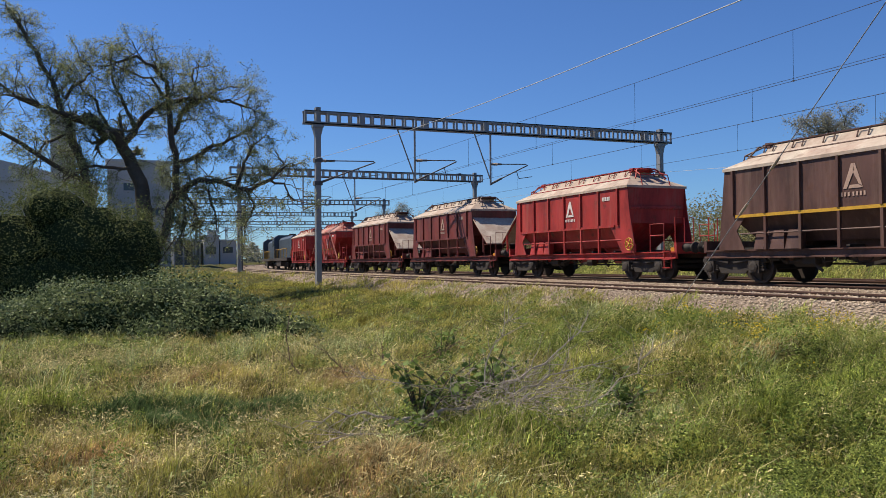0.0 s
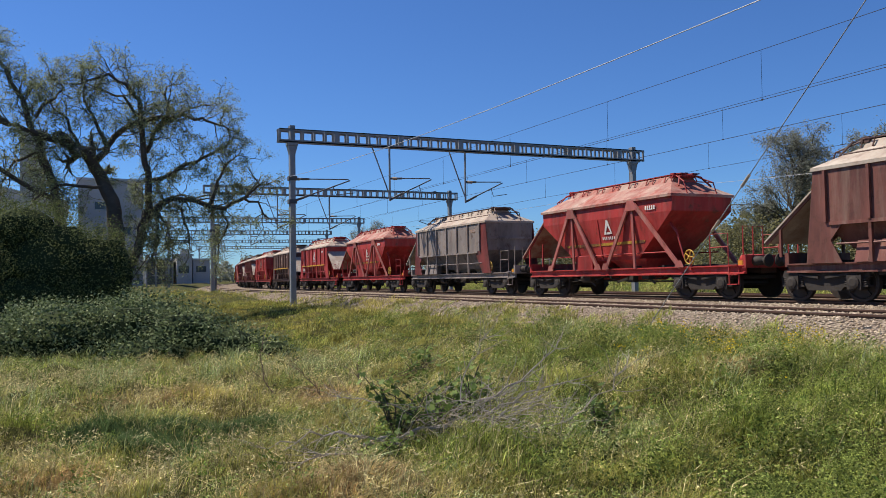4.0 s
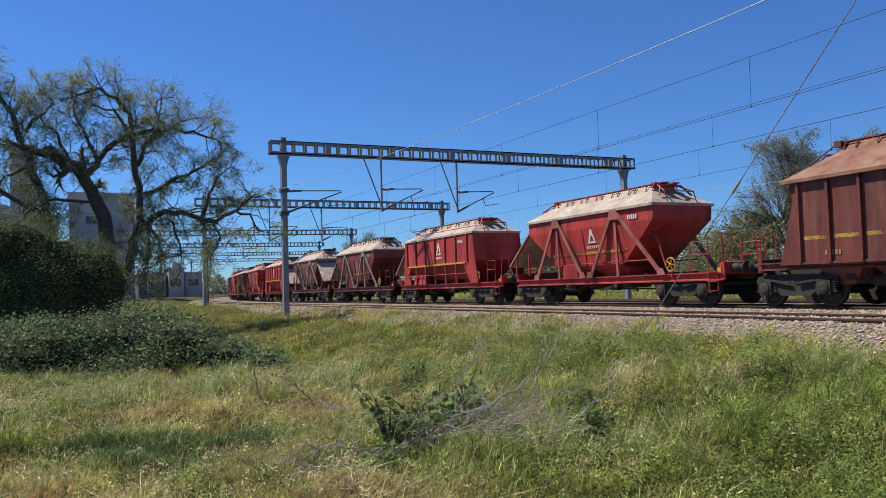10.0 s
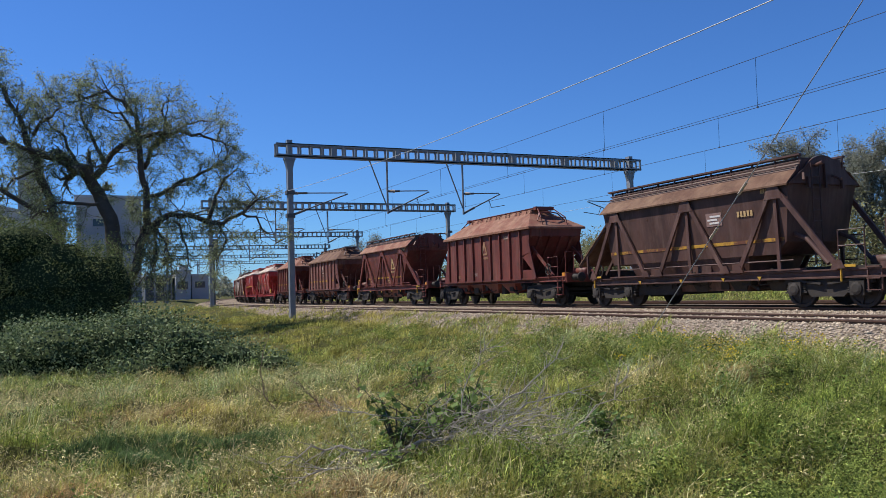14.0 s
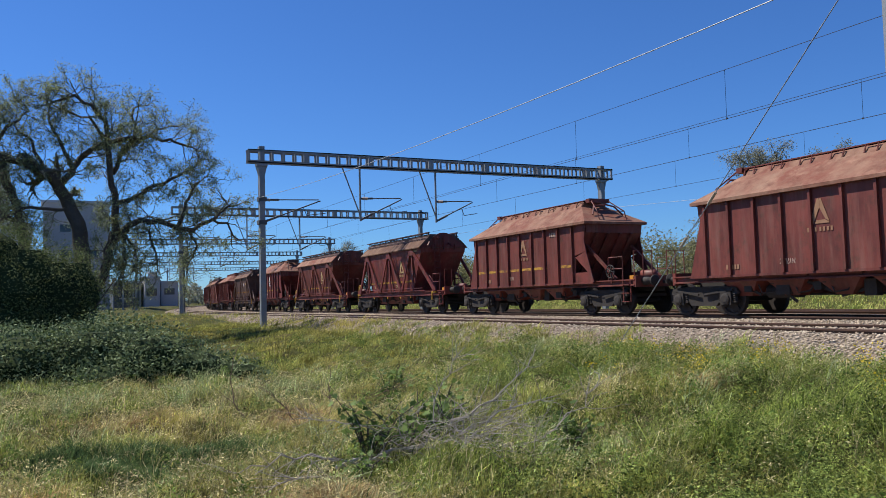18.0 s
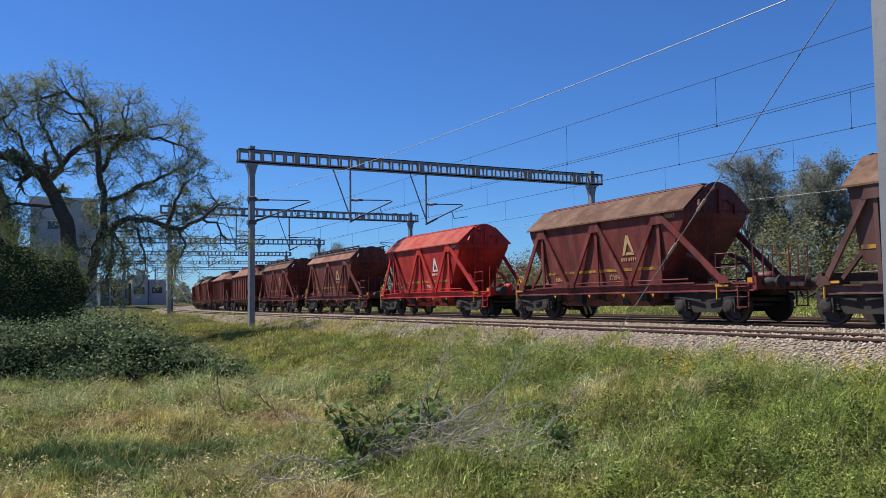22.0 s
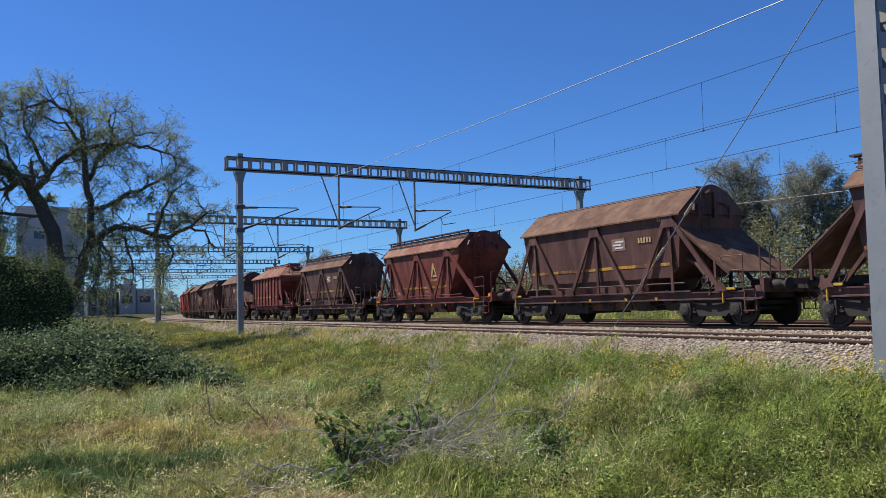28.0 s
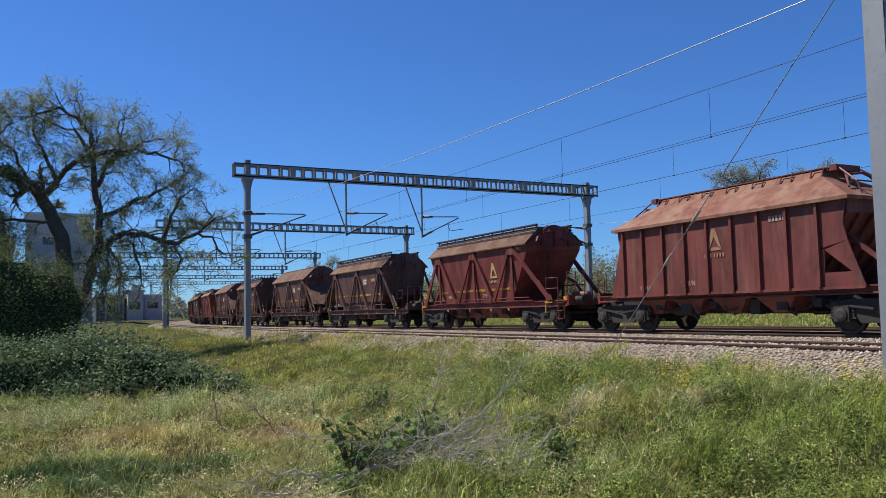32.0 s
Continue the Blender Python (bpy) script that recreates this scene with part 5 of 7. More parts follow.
P1 = -39.35
ARMS = (("post", 0.0, 2.9, 5.65), ("drop", 5.13, 7.41, 5.86), ("drop", 9.49, 11.68, 5.82), ("post", 20.62, 17.6, 5.5))
portal((P1, 9.57, -0.47), (P1, 30.19, -0.47), ARMS)
portal((-65.2, 9.5, -0.45), (-65.2, 30.0, -0.45), ARMS)
portal((-100.5, 9.6, -0.35), (-97.5, 32.2, -0.40), ARMS)
portal((-128.0, 10.4, -0.4), (-125.3, 36.0, -0.4), ARMS[1:3])
portal((-160.0, 16.0, -0.4), (-156.0, 43.0, -0.4), ARMS[1:3])
portal((-192.0, 25.0, -0.4), (-186.0, 52.0, -0.4), ARMS[1:3])
portal((-6.32, 9.57, -0.40), (-6.32, 30.19, -0.45), ARMS[1:], near=True)


def wire(y_off, z, sag=0.0, r=0.008):
    """A wire along the line from portal to portal."""
    s = Shape()
    stops = [60.0, 27.0, -6.32, P1, -65.2, -99.0, -126.6, -158.0, -189.0]
    pts = []
    for a, b in zip(stops, stops[1:]):
        for i in range(8):
            q = i / 8
            x, y, _ = on_track(a + (b - a) * q, y_off)
            pts.append((x, y, z - sag * 4 * q * (1 - q)))
    return s.tube(pts, r, 5, cap=False)


for y, zm, zc in ((17.05, 6.84, 5.46), (21.4, 6.74, 5.58), (26.2, 6.66, 5.48)):
    w = thing("overhead_line", "dark overhead contact line with droppers", "overhead line", "overhead lines")
    part("messenger_wire", wire(y - TRAIN_Y, zm), WIRE, w)
    part("contact_wire", wire(y - TRAIN_Y, zc), WIRE, w)
    for i in range(16):
        x, yy, _ = on_track(8 - i * 7.1 + y * 0.23, y - TRAIN_Y)
        part("dropper", Shape().tube([(x, yy, zm), (x, yy, zc)], 0.007, 4), WIRE, w)
        part("clamp", Shape().box(x - 0.025, yy - 0.012, zc - 0.02, x + 0.025, yy + 0.012, zc + 0.03), WIRE, w)
for y, z in ((9.40, 5.02), (30.35, 5.1)):
    s, pts = Shape(), []
    for a, b, za, zb in ((27.0, -6.32, 5.0, z - 0.12), (-6.32, P1, z - 0.12, 5.72), (P1, -65.2, 5.72, 5.7), (-65.2, -99.5, 5.7, 5.7)):
        pts += [(a + (b - a) * i / 10, y, za + (zb - za) * (i / 10) ** 2.2 - 0.06 * 4 * (i / 10) * (1 - i / 10)) for i in range(11)]
    s.tube(pts, 0.009, 6, cap=False)
    w = tagged(new("return_cable", s.mesh("return_cable", CABLE, True)), "bright bare cable slung along the masts", "cable", "return cables")

guy = thing("guy_wire", "taut steel guy wire with insulators from mast to ground", "guy wire")
A, B = Vector((-12.6, 9.75, -0.50)), Vector((-6.27, 9.75, 5.71))
part("strand", Shape().tube([A, B], 0.008, 6), STEEL, guy)
for q in (0.33, 0.44):
    c, d = A.lerp(B, q - 0.008), A.lerp(B, q + 0.008)
    part("insulator", Shape().tube([A.lerp(B, q - 0.014), c, d, A.lerp(B, q + 0.014)], 0.024, 8), STONE, guy, "grey egg insulator")
part("anchor", Shape().box(-12.8, 9.6, -0.9, -12.4, 9.9, -0.46), CONCRETE, guy)

# signal mast on the left of the line
x, y, a = on_track(-72, T1 - 2.2)
sg = thing("signal_mast", "dark railway signal mast with a long head", "signal", at=pose(x, y, -0.4))
part("mast", Shape().tube([(0, 0, -0.3), (0, 0, 5.2)], 0.09, 10), STEEL_DARK, sg)
part("signal_head", Shape().box(-0.3, -0.3, 4.1, 0.25, 0.3, 5.9), STEEL_DARK, sg)
part("base", Shape().box(-0.3, -0.3, -0.3, 0.3, 0.3, 0.15), CONCRETE, sg)
for x, y in ((-106, 6.5), (-118, 8.4), (-135, 12.5), (-150, 13.8)):
    s = Shape().tube([(0, 0, -0.3), (0, 0, 4.6)], 0.08, 8).box(-0.2, -0.2, 3.9, 0.2, 0.2, 4.3)
    o = solid("line_post", s, STEEL, "slim grey steel post beside the line", "post", "posts beside the line")
    o.location = (x, y, float(height(x, y)))

# ---- plants ----


def leaf_cloud(name, centers, size, mat, seed, droop=0.3, narrow=0.45):
    """Small bent leaves, two triangles each side of the rib, at the given places (n, 3)."""
    rng = np.random.default_rng(seed)
    n = len(centers)
    L = rng.uniform(0.6, 1.25, n) * size
    d = rng.normal(0, 1, (n, 3))
    d[:, 2] = d[:, 2] * 0.6 - droop
    d /= np.linalg.norm(d, axis=1, keepdims=True)
    r = np.cross(d, rng.normal(0, 1, (n, 3)))
    r /= np.linalg.norm(r, axis=1, keepdims=True) + 1e-9
    u = np.cross(d, r)
    wd = (L * narrow * 0.5)[:, None]
    L = L[:, None]
    v = np.stack([centers, centers + d * L * 0.45 + r * wd + u * L * 0.06, centers + d * L, centers + d * L * 0.45 - r * wd + u * L * 0.06], 1).reshape(-1, 3)
    i = np.arange(n)[:, None] * 4
    f = np.concatenate([i + np.array([[0, 1, 2]]), i + np.array([[0, 2, 3]])])
    return raw_mesh(name, v, f, mat)


def grow(rng, shape, p, d, r, length, depth, tips, spread=0.6, sag=0.0, kink=0.22, minr=0.012):
    """One limb and its branches; collects the twigs' points in tips."""
    steps = 5 if depth > 1 else 4
    pts, q = [p.copy()], p.copy()
    d = d.normalized()
    for i in range(steps):
        d = (d + Vector(rng.normal(0, kink, 3)) + Vector((0, 0, -sag))).normalized()
        q = q + d * length / steps
        pts.append(q.copy())
        if depth <= 1:
            tips.append(q.copy())
    r1 = max(minr * 0.5, r * (0.62 if depth > 0 else 0.3))
    shape.tube(pts, r, 7 if r > 0.06 else 3, r1, cap=False)
    if depth == 0:
        return
    n = int(rng.integers(2, 4)) + (1 if depth <= 2 else 0)
    for i in range(n):
        k = 2 + int(rng.integers(0, steps - 1)) if i else steps
        ax = Vector(rng.normal(0, 1, 3))
        nd_ = (d + ax.normalized() * spread * (0.7 + 0.6 * rng.random())).normalized()
        grow(rng, shape, pts[min(k, steps)], nd_, max(minr, r1 * rng.uniform(0.6, 0.85)), length * rng.uniform(0.55, 0.82), depth - 1, tips, spread, sag + 0.022, kink, minr)


LEAF_TREE = leafy("spring_leaves", (0.17, 0.21, 0.10), (0.36, 0.39, 0.21), 0.5)
LEAF_DARK = leafy("dark_leaves", (0.045, 0.07, 0.028), (0.26, 0.29, 0.11), 0.2)
LEAF_BRAMBLE = leafy("bramble_leaves", (0.03, 0.058, 0.022), (0.27, 0.33, 0.16), 0.22, rough=0.6)
# leaf green darkened to paint the shade deep inside the bushes
LEAF_CORE = leafy("painted_leaf_shade", (0.022, 0.034, 0.014), (0.042, 0.058, 0.022), 0.0, rough=0.95)
LEAF_BIG = leafy("broad_leaves", (0.06, 0.11, 0.025), (0.17, 0.24, 0.06), 0.3)
LEAF_GREY = leafy("grey_green_leaves", (0.17, 0.18, 0.14), (0.34, 0.345, 0.27), 0.45)
LEAF_WOOD = leafy("woodland_leaves", (0.14, 0.14, 0.065), (0.31, 0.295, 0.15), 0.4)


def spread_tips(tips, n, jitter, seed):
    rng = np.random.default_rng(seed)
    t = np.array([tuple(p) for p in tips])
    return t[rng.integers(0, len(t), n)] + rng.normal(0, jitter, (n, 3))


# the large half-bare tree
rng = np.random.default_rng(11)
tree = thing("tree", "old half-bare tree with crooked dark limbs and sparse spring leaves", "tree", at=pose(-37.0, 0.0, -0.95))
limbs, twigs_, tips = Shape(), Shape(), []


def limb(r0, r1, *way, twigs=1.0, size=1.15):
    """A crooked limb through (across, up) places, with boughs all along it."""
    pts, depth, run = [], rng.normal(0, 0.8) / len(way), 0.0
    for i in range(len(way) - 1):
        for q in (0, 0.34, 0.67):
            u, v = (way[i][j] + (way[i + 1][j] - way[i][j]) * q for j in (0, 1))
            v *= 0.97
            pts.append(Vector((depth * (i + q) + rng.normal(0, 0.10), u + rng.normal(0, 0.05), v + rng.normal(0, 0.05))))
        run += math.dist(way[i], way[i + 1])
    pts.append(Vector((depth * (len(way) - 1), way[-1][0], way[-1][1] * 0.97)))
    limbs.tube(pts, r0, 9, r1)
    n = int(run * 4.8 * twigs)
    for i in range(n):
        k = min(1 + int((len(pts) - 1) * (i + rng.random()) / n), len(pts) - 1)
        if r0 + (r1 - r0) * k / len(pts) > 0.27:
            continue
        d = (pts[k] - pts[k - 1]).normalized() * 0.6 + Vector((rng.normal(0, 0.9), rng.normal(0, 0.7), rng.normal(-0.05 if pts[k].z > 9.5 else 0.12, 0.55)))
        grow(rng, twigs_, pts[k], d, max(0.020, r1 * rng.uniform(0.6, 0.9)), size * rng.uniform(0.45, 0.95), 2, tips, 0.75, -0.045 if pts[k].z > 6.5 else 0.01, 0.30, 0.009)
    grow(rng, twigs_, pts[-1], pts[-1] - pts[-2], r1, size * 0.55, 2, tips, 0.6, 0.02, 0.24, 0.009)


limb(0.36, 0.2, (1.55, -0.4), (1.4, 3.9), (1.3, 5.3), (0.8, 6.3), (0.3, 7.2), (-0.3, 7.6), twigs=0.4)
limb(0.15, 0.04, (-0.3, 7.6), (-1.0, 7.8), (-1.7, 8.0), (-2.6, 8.3), (-3.7, 8.6))
limb(0.15, 0.04, (0.6, 6.9), (1.1, 7.7), (1.5, 8.3), (2.3, 8.8), (3.4, 9.1), (4.4, 9.2), (5.1, 9.0), (5.9, 8.8))
limb(0.20, 0.04, (1.6, 1.5), (2.4, 3.6), (2.7, 5.0), (2.7, 6.0), (2.5, 7.4), (2.4, 8.9), (2.3, 9.7), (1.8, 10.3), (1.1, 10.6), (0.3, 10.3))
limb(0.11, 0.04, (2.7, 7.4), (3.0, 8.3), (3.5, 9.3), (3.5, 10.5))
limb(0.09, 0.03, (3.0, 8.5), (4.1, 9.4), (5.1, 9.9))
limb(0.11, 0.04, (2.7, 6.1), (3.5, 6.4), (4.3, 6.9), (5.4, 7.5), (6.0, 7.9))
limb(0.17, 0.05, (2.7, 4.6), (3.1, 5.0), (3.8, 5.4), (4.8, 5.2), (5.9, 5.0), (6.8, 5.5), (7.4, 6.1), twigs=1.3)
limb(0.06, 0.03, (3.8, 5.2), (4.3, 4.2), (4.4, 3.4))
limb(0.07, 0.03, (3.1, 4.7), (3.1, 3.8), (2.9, 2.5), twigs=1.0)
limb(0.06, 0.03, (5.8, 5.0), (6.2, 4.2), (5.8, 3.3))
limb(0.06, 0.03, (6.8, 5.5), (7.6, 5.2), (8.0, 4.6))
limb(0.24, 0.05, (1.5, 1.0), (-0.4, 2.5), (-0.8, 4.9), (-1.0, 5.8), (-1.4, 7.0), (-1.8, 8.2), (-2.1, 9.4), (-2.6, 10.4), (-3.1, 11.4), (-3.6, 12.4))
limb(0.07, 0.03, (-1.7, 8.6), (-1.2, 9.4), (-0.6, 10.0), (-1.0, 10.4))
limb(0.08, 0.03, (1.3, 5.8), (0.2, 5.8), (-0.9, 5.8), (-1.4, 5.4), (-1.9, 4.8))
limb(0.07, 0.03, (-1.4, 7.3), (-2.4, 6.9), (-2.8, 6.1))
limb(0.09, 0.03, (1.0, 7.6), (0.6, 8.6), (0.2, 9.5), (0.1, 10.3))
limb(0.09, 0.03, (0.0, 7.3), (-0.5, 8.7), (-1.1, 9.4))
limb(0.09, 0.03, (5.3, 5.2), (5.6, 6.2), (5.9, 6.9), (6.4, 7.4), twigs=1.3)
limb(0.08, 0.03, (2.4, 8.9), (1.7, 9.8), (0.6, 10.1))
limb(0.08, 0.03, (-2.6, 8.3), (-3.7, 8.8), (-4.3, 9.3))
limb(0.06, 0.02, (2.6, 4.8), (2.2, 3.6), (2.0, 2.6), twigs=1.0)
limb(0.06, 0.02, (2.6, 5.4), (3.4, 4.4), (3.6, 3.2), twigs=1.2)
limb(0.12, 0.04, (-0.9, 5.2), (-2.8, 6.4), (-4.4, 7.4), (-5.8, 8.0))
part("trunk", limbs, BARK, tree, "dark crooked trunk and limbs", True)
part("branchwork", twigs_, TWIG_GREEN, tree, "thin grey-green twigs")
part("crown", leaf_cloud("crown", spread_tips(tips, 90000, 0.09, 3), 0.095, LEAF_TREE, 4, 0.5, 0.36), None, tree, "sparse yellow-green spring leaves")


def lobed_points(n, seed, lobes, shell=0.75):
    """Points in the outer layers of a heap of uneven lobes: (x, y, z, rx, ry, rz)."""
    rng = np.random.default_rng(seed)
    lobes = np.array(lobes, float)
    wt = lobes[:, 3] * lobes[:, 4]
    k = rng.choice(len(lobes), n, p=wt / wt.sum())
    d = rng.normal(0, 1, (n, 3))
    d /= np.linalg.norm(d, axis=1, keepdims=True)
    rr = 1 - (1 - shell) * rng.random(n) ** 0.7
    wob = 1 + 0.10 * np.sin(d[:, 0] * 7 + k) + 0.10 * np.sin(d[:, 1] * 9 + d[:, 2] * 8 + k * 2)
    p = lobes[k, :3] + d * lobes[k, 3:6] * (rr * wob)[:, None] + rng.normal(0, 0.06, (n, 3))
    return p[p[:, 2] > -0.2]


def bush(name, at, lobes, n, size, mat, seed, label, category="bush", narrow=0.5, stems=12, group=""):
    b = thing(name, label, category, group, at=pose(*at))
    rng = np.random.default_rng(seed)
    st = Shape()
    for i in range(stems):
        lb = lobes[int(rng.integers(0, len(lobes)))]
        e = Vector((lb[0], lb[1], lb[2])) + Vector(rng.normal(0, 0.3, 3)) * lb[5]
        st.tube([(lb[0] * 0.6, lb[1] * 0.6, -0.2), Vector((lb[0] * 0.8, lb[1] * 0.8, 0)).lerp(e, 0.5), e], 0.05, 5, 0.015)
    part("stems", st, BARK, b)
    part("foliage", leaf_cloud("foliage", lobed_points(n, seed, lobes), size, mat, seed + 1, 0.25, narrow), None, b)
    # the dense heart that stops the light; its dark colour stands in for shade
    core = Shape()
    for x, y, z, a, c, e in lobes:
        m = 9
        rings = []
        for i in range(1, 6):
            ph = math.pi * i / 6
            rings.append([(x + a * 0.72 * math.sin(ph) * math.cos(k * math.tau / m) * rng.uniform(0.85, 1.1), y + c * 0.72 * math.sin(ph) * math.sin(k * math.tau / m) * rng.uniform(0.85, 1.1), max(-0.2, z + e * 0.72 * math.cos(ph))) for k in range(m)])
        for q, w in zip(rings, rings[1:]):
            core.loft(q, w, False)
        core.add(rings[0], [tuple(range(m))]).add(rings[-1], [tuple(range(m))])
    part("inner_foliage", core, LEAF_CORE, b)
    return b


def place(x, y, dz=0.0):
    return x, y, float(height(x, y)) + dz


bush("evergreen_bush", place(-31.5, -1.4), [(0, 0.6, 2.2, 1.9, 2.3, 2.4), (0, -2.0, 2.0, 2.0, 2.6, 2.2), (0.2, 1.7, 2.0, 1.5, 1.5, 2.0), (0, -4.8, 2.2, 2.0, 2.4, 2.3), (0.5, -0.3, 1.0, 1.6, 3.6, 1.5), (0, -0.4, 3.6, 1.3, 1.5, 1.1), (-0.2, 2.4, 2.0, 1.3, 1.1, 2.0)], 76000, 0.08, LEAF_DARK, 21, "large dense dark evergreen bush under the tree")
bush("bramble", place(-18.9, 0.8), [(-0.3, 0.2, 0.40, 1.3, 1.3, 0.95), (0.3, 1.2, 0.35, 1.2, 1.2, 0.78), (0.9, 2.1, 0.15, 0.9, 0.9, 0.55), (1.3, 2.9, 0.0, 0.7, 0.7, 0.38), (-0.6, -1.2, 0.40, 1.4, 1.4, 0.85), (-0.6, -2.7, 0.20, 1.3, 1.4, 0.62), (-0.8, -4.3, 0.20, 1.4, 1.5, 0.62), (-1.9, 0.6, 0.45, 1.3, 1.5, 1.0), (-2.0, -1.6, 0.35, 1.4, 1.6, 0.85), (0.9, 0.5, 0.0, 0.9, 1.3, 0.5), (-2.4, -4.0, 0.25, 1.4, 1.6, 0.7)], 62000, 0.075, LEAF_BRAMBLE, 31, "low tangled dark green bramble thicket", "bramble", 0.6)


def scrub_tree(at, hgt, wid, seed, mat, label, n=6500, leaf=0.21):
    rng = np.random.default_rng(seed)
    t = thing("tree", label, "tree", "trees behind the line", at=pose(*at))
    sh, tips = Shape(), []
    sh.tube([(0, 0, -0.5), (0.1, 0, hgt * 0.25), (0, 0.1, hgt * 0.7)], hgt * 0.022, 8, hgt * 0.008)
    for i in range(15):
        a = rng.uniform(0, 6.28)
        q = 0.08 + 0.60 * (i + rng.random()) / 15
        grow(rng, sh, Vector((0, 0, hgt * q)), Vector((math.cos(a) * wid / hgt * 1.3, math.sin(a) * wid / hgt * 1.3, 0.8)), hgt * 0.010, hgt * (0.30 - 0.20 * q), 3, tips, 0.15 + 0.32 * wid / hgt, -0.03, 0.16, 0.02)
    part("trunk", sh, BARK, t)
    part("crown", leaf_cloud("crown", spread_tips(tips, n * 7, hgt * 0.022, seed + 1), leaf, mat, seed + 2, 0.4, 0.3), None, t)
    return t


CASU = "tall feathery grey-green tree behind the railway line"
for px, py, h, wd, sd, n in ((-49.6, 55.0, 12.6, 1.3, 201, 2600), (-46.6, 55.5, 9.4, 1.8, 202, 3000), (-42.4, 55.0, 10.6, 2.6, 203, 4500), (-54.5, 56.0, 7.0, 3.4, 204, 3600), (-38.5, 57.0, 7.4, 4.0, 205, 4000), (-58.5, 57.0, 5.6, 4.0, 206, 3500), (-33.0, 58.0, 7.5, 4.0, 209, 3500),
                             (-158.0, 55.0, 12.6, 11.0, 207, 2200), (-147.0, 56.0, 10.5, 9.0, 208, 2000), (-171.0, 57.0, 12.0, 9.0, 210, 2000)):
    scrub_tree(place(px, py), h, wd, sd, LEAF_GREY, CASU, n)



def hedge(name, seed, x0, x1, y0, y1, hmin, hmax, n_lobes, n, size, mat, label):
    rng = np.random.default_rng(seed)
    lobes = []
    for i in range(n_lobes):
        x, y = rng.uniform(x0, x1), rng.uniform(y0, y1)
        h = rng.uniform(hmin, hmax)
        z = float(height(x, y))
        lobes.append((x, y, z + h * 0.4, rng.uniform(1.2, 2.6), rng.uniform(1.2, 2.4), h * 0.6))
    pts = lobed_points(n, seed + 1, lobes, 0.6)
    return tagged(new(name, leaf_cloud(name, pts, size, mat, seed + 2, 0.2, 0.5)), label, "scrub", kind="stuff")


hedge("scrub", 41, -125, 30, 49, 62, 5.0, 7.3, 230, 260000, 0.26, LEAF_WOOD, "olive-green scrub on the rise behind the line")
hedge("scrub", 44, -160, -60, 70, 100, 3.0, 6.5, 110, 22000, 0.6, LEAF_GREY, "grey-green scrub far behind the line")
hedge("scrub", 47, -330, -230, -60, 10, 3.0, 8.0, 90, 14000, 0.9, LEAF_GREY, "grey-green far belt of trees")
hedge("scrub", 49, -420, -300, -10, 130, 6.0, 12.0, 120, 20000, 1.3, LEAF_GREY, "far belt of trees at the end of the line")

# ---- grass ----


def on_bed(x, y):
    """The ground, or the ballast's skirt where it covers it."""
    o = y - near_edge(x) - TRAIN_Y
    bed = np.interp(o, [-8.1, -6.9, -6.4, -6.0], [-0.75, -0.34, -0.18, -0.10]) + rise(x)
    return np.where((o > -8.0) & (o < 0), np.maximum(height(x, y), bed), height(x, y))


def blades(name, n, seed, where, hgt, wid, mat, label, lean=0.5, category="grass", tuft=26, loose=0.13):
    """Tufts of bent tapering blades that lean out from their tuft, one mesh."""
    rng = np.random.default_rng(seed)
    cx, cy, s = where(rng, n // tuft)
    k = np.repeat(np.arange(len(cx)), tuft)
    n = len(k)
    ang, rad = rng.uniform(0, 6.28, n), loose * np.sqrt(rng.random(n)) * (0.6 + 0.8 * s[k])
    x, y = cx[k] + np.cos(ang) * rad, cy[k] + np.sin(ang) * rad
    z = on_bed(x, y) - 0.02
    h = rng.uniform(*hgt, n) * s[k]
    w = rng.uniform(*wid, n)
    a = rng.uniform(0, 6.28, n)
    b = ang + rng.normal(0, 0.6, n)
    comb = rng.normal(0.6, 0.5, len(cx))
    b = np.where(rng.random(n) < 0.5, comb[k] + rng.normal(0, 0.3, n), b)
    q = rng.uniform(0.15, lean * 1.6, n) * h
    o = np.zeros(n)
    base = np.stack([x, y, z], 1)
    side = np.stack([np.cos(a) * w / 2, np.sin(a) * w / 2, o], 1)
    bend = np.stack([np.cos(b) * q, np.sin(b) * q, o], 1)
    up = np.stack([o, o, h], 1)
    mid = base + up * 0.55 + bend * 0.25
    tip = base + up * 0.93 + bend * 1.1 - up * (q / h * 0.12)[:, None]
    v = np.stack([base, mid + side, tip, mid - side], 1).reshape(-1, 3)
    i = np.arange(n)[:, None] * 4
    f = np.concatenate([i + np.array([c]) for c in ([0, 1, 3], [3, 1, 2])])
    return tagged(new(name, raw_mesh(name, v, f, mat)), label, category, kind="stuff")


def field(x, y, scale, ph):
    """A smooth patchwork from -1 to 1."""
    return (np.sin(x * scale + ph) * np.cos(y * scale * 1.3 - ph) + np.sin(x * scale * 2.3 - y * scale * 1.9 + ph * 2) * 0.6) / 1.6


def clump(x, y):
    """Tussocks half a metre across: 1 on them, 0 between."""
    u, v = x + 0.30 * np.sin(2.7 * y + 0.8 * x), y + 0.30 * np.sin(3.1 * x - 0.6 * y)
    return smoothstep(-0.40, 0.40, 0.6 * field(u, v, 4.6, 1.3) + 0.6 * field(v, u, 7.9, 0.4))


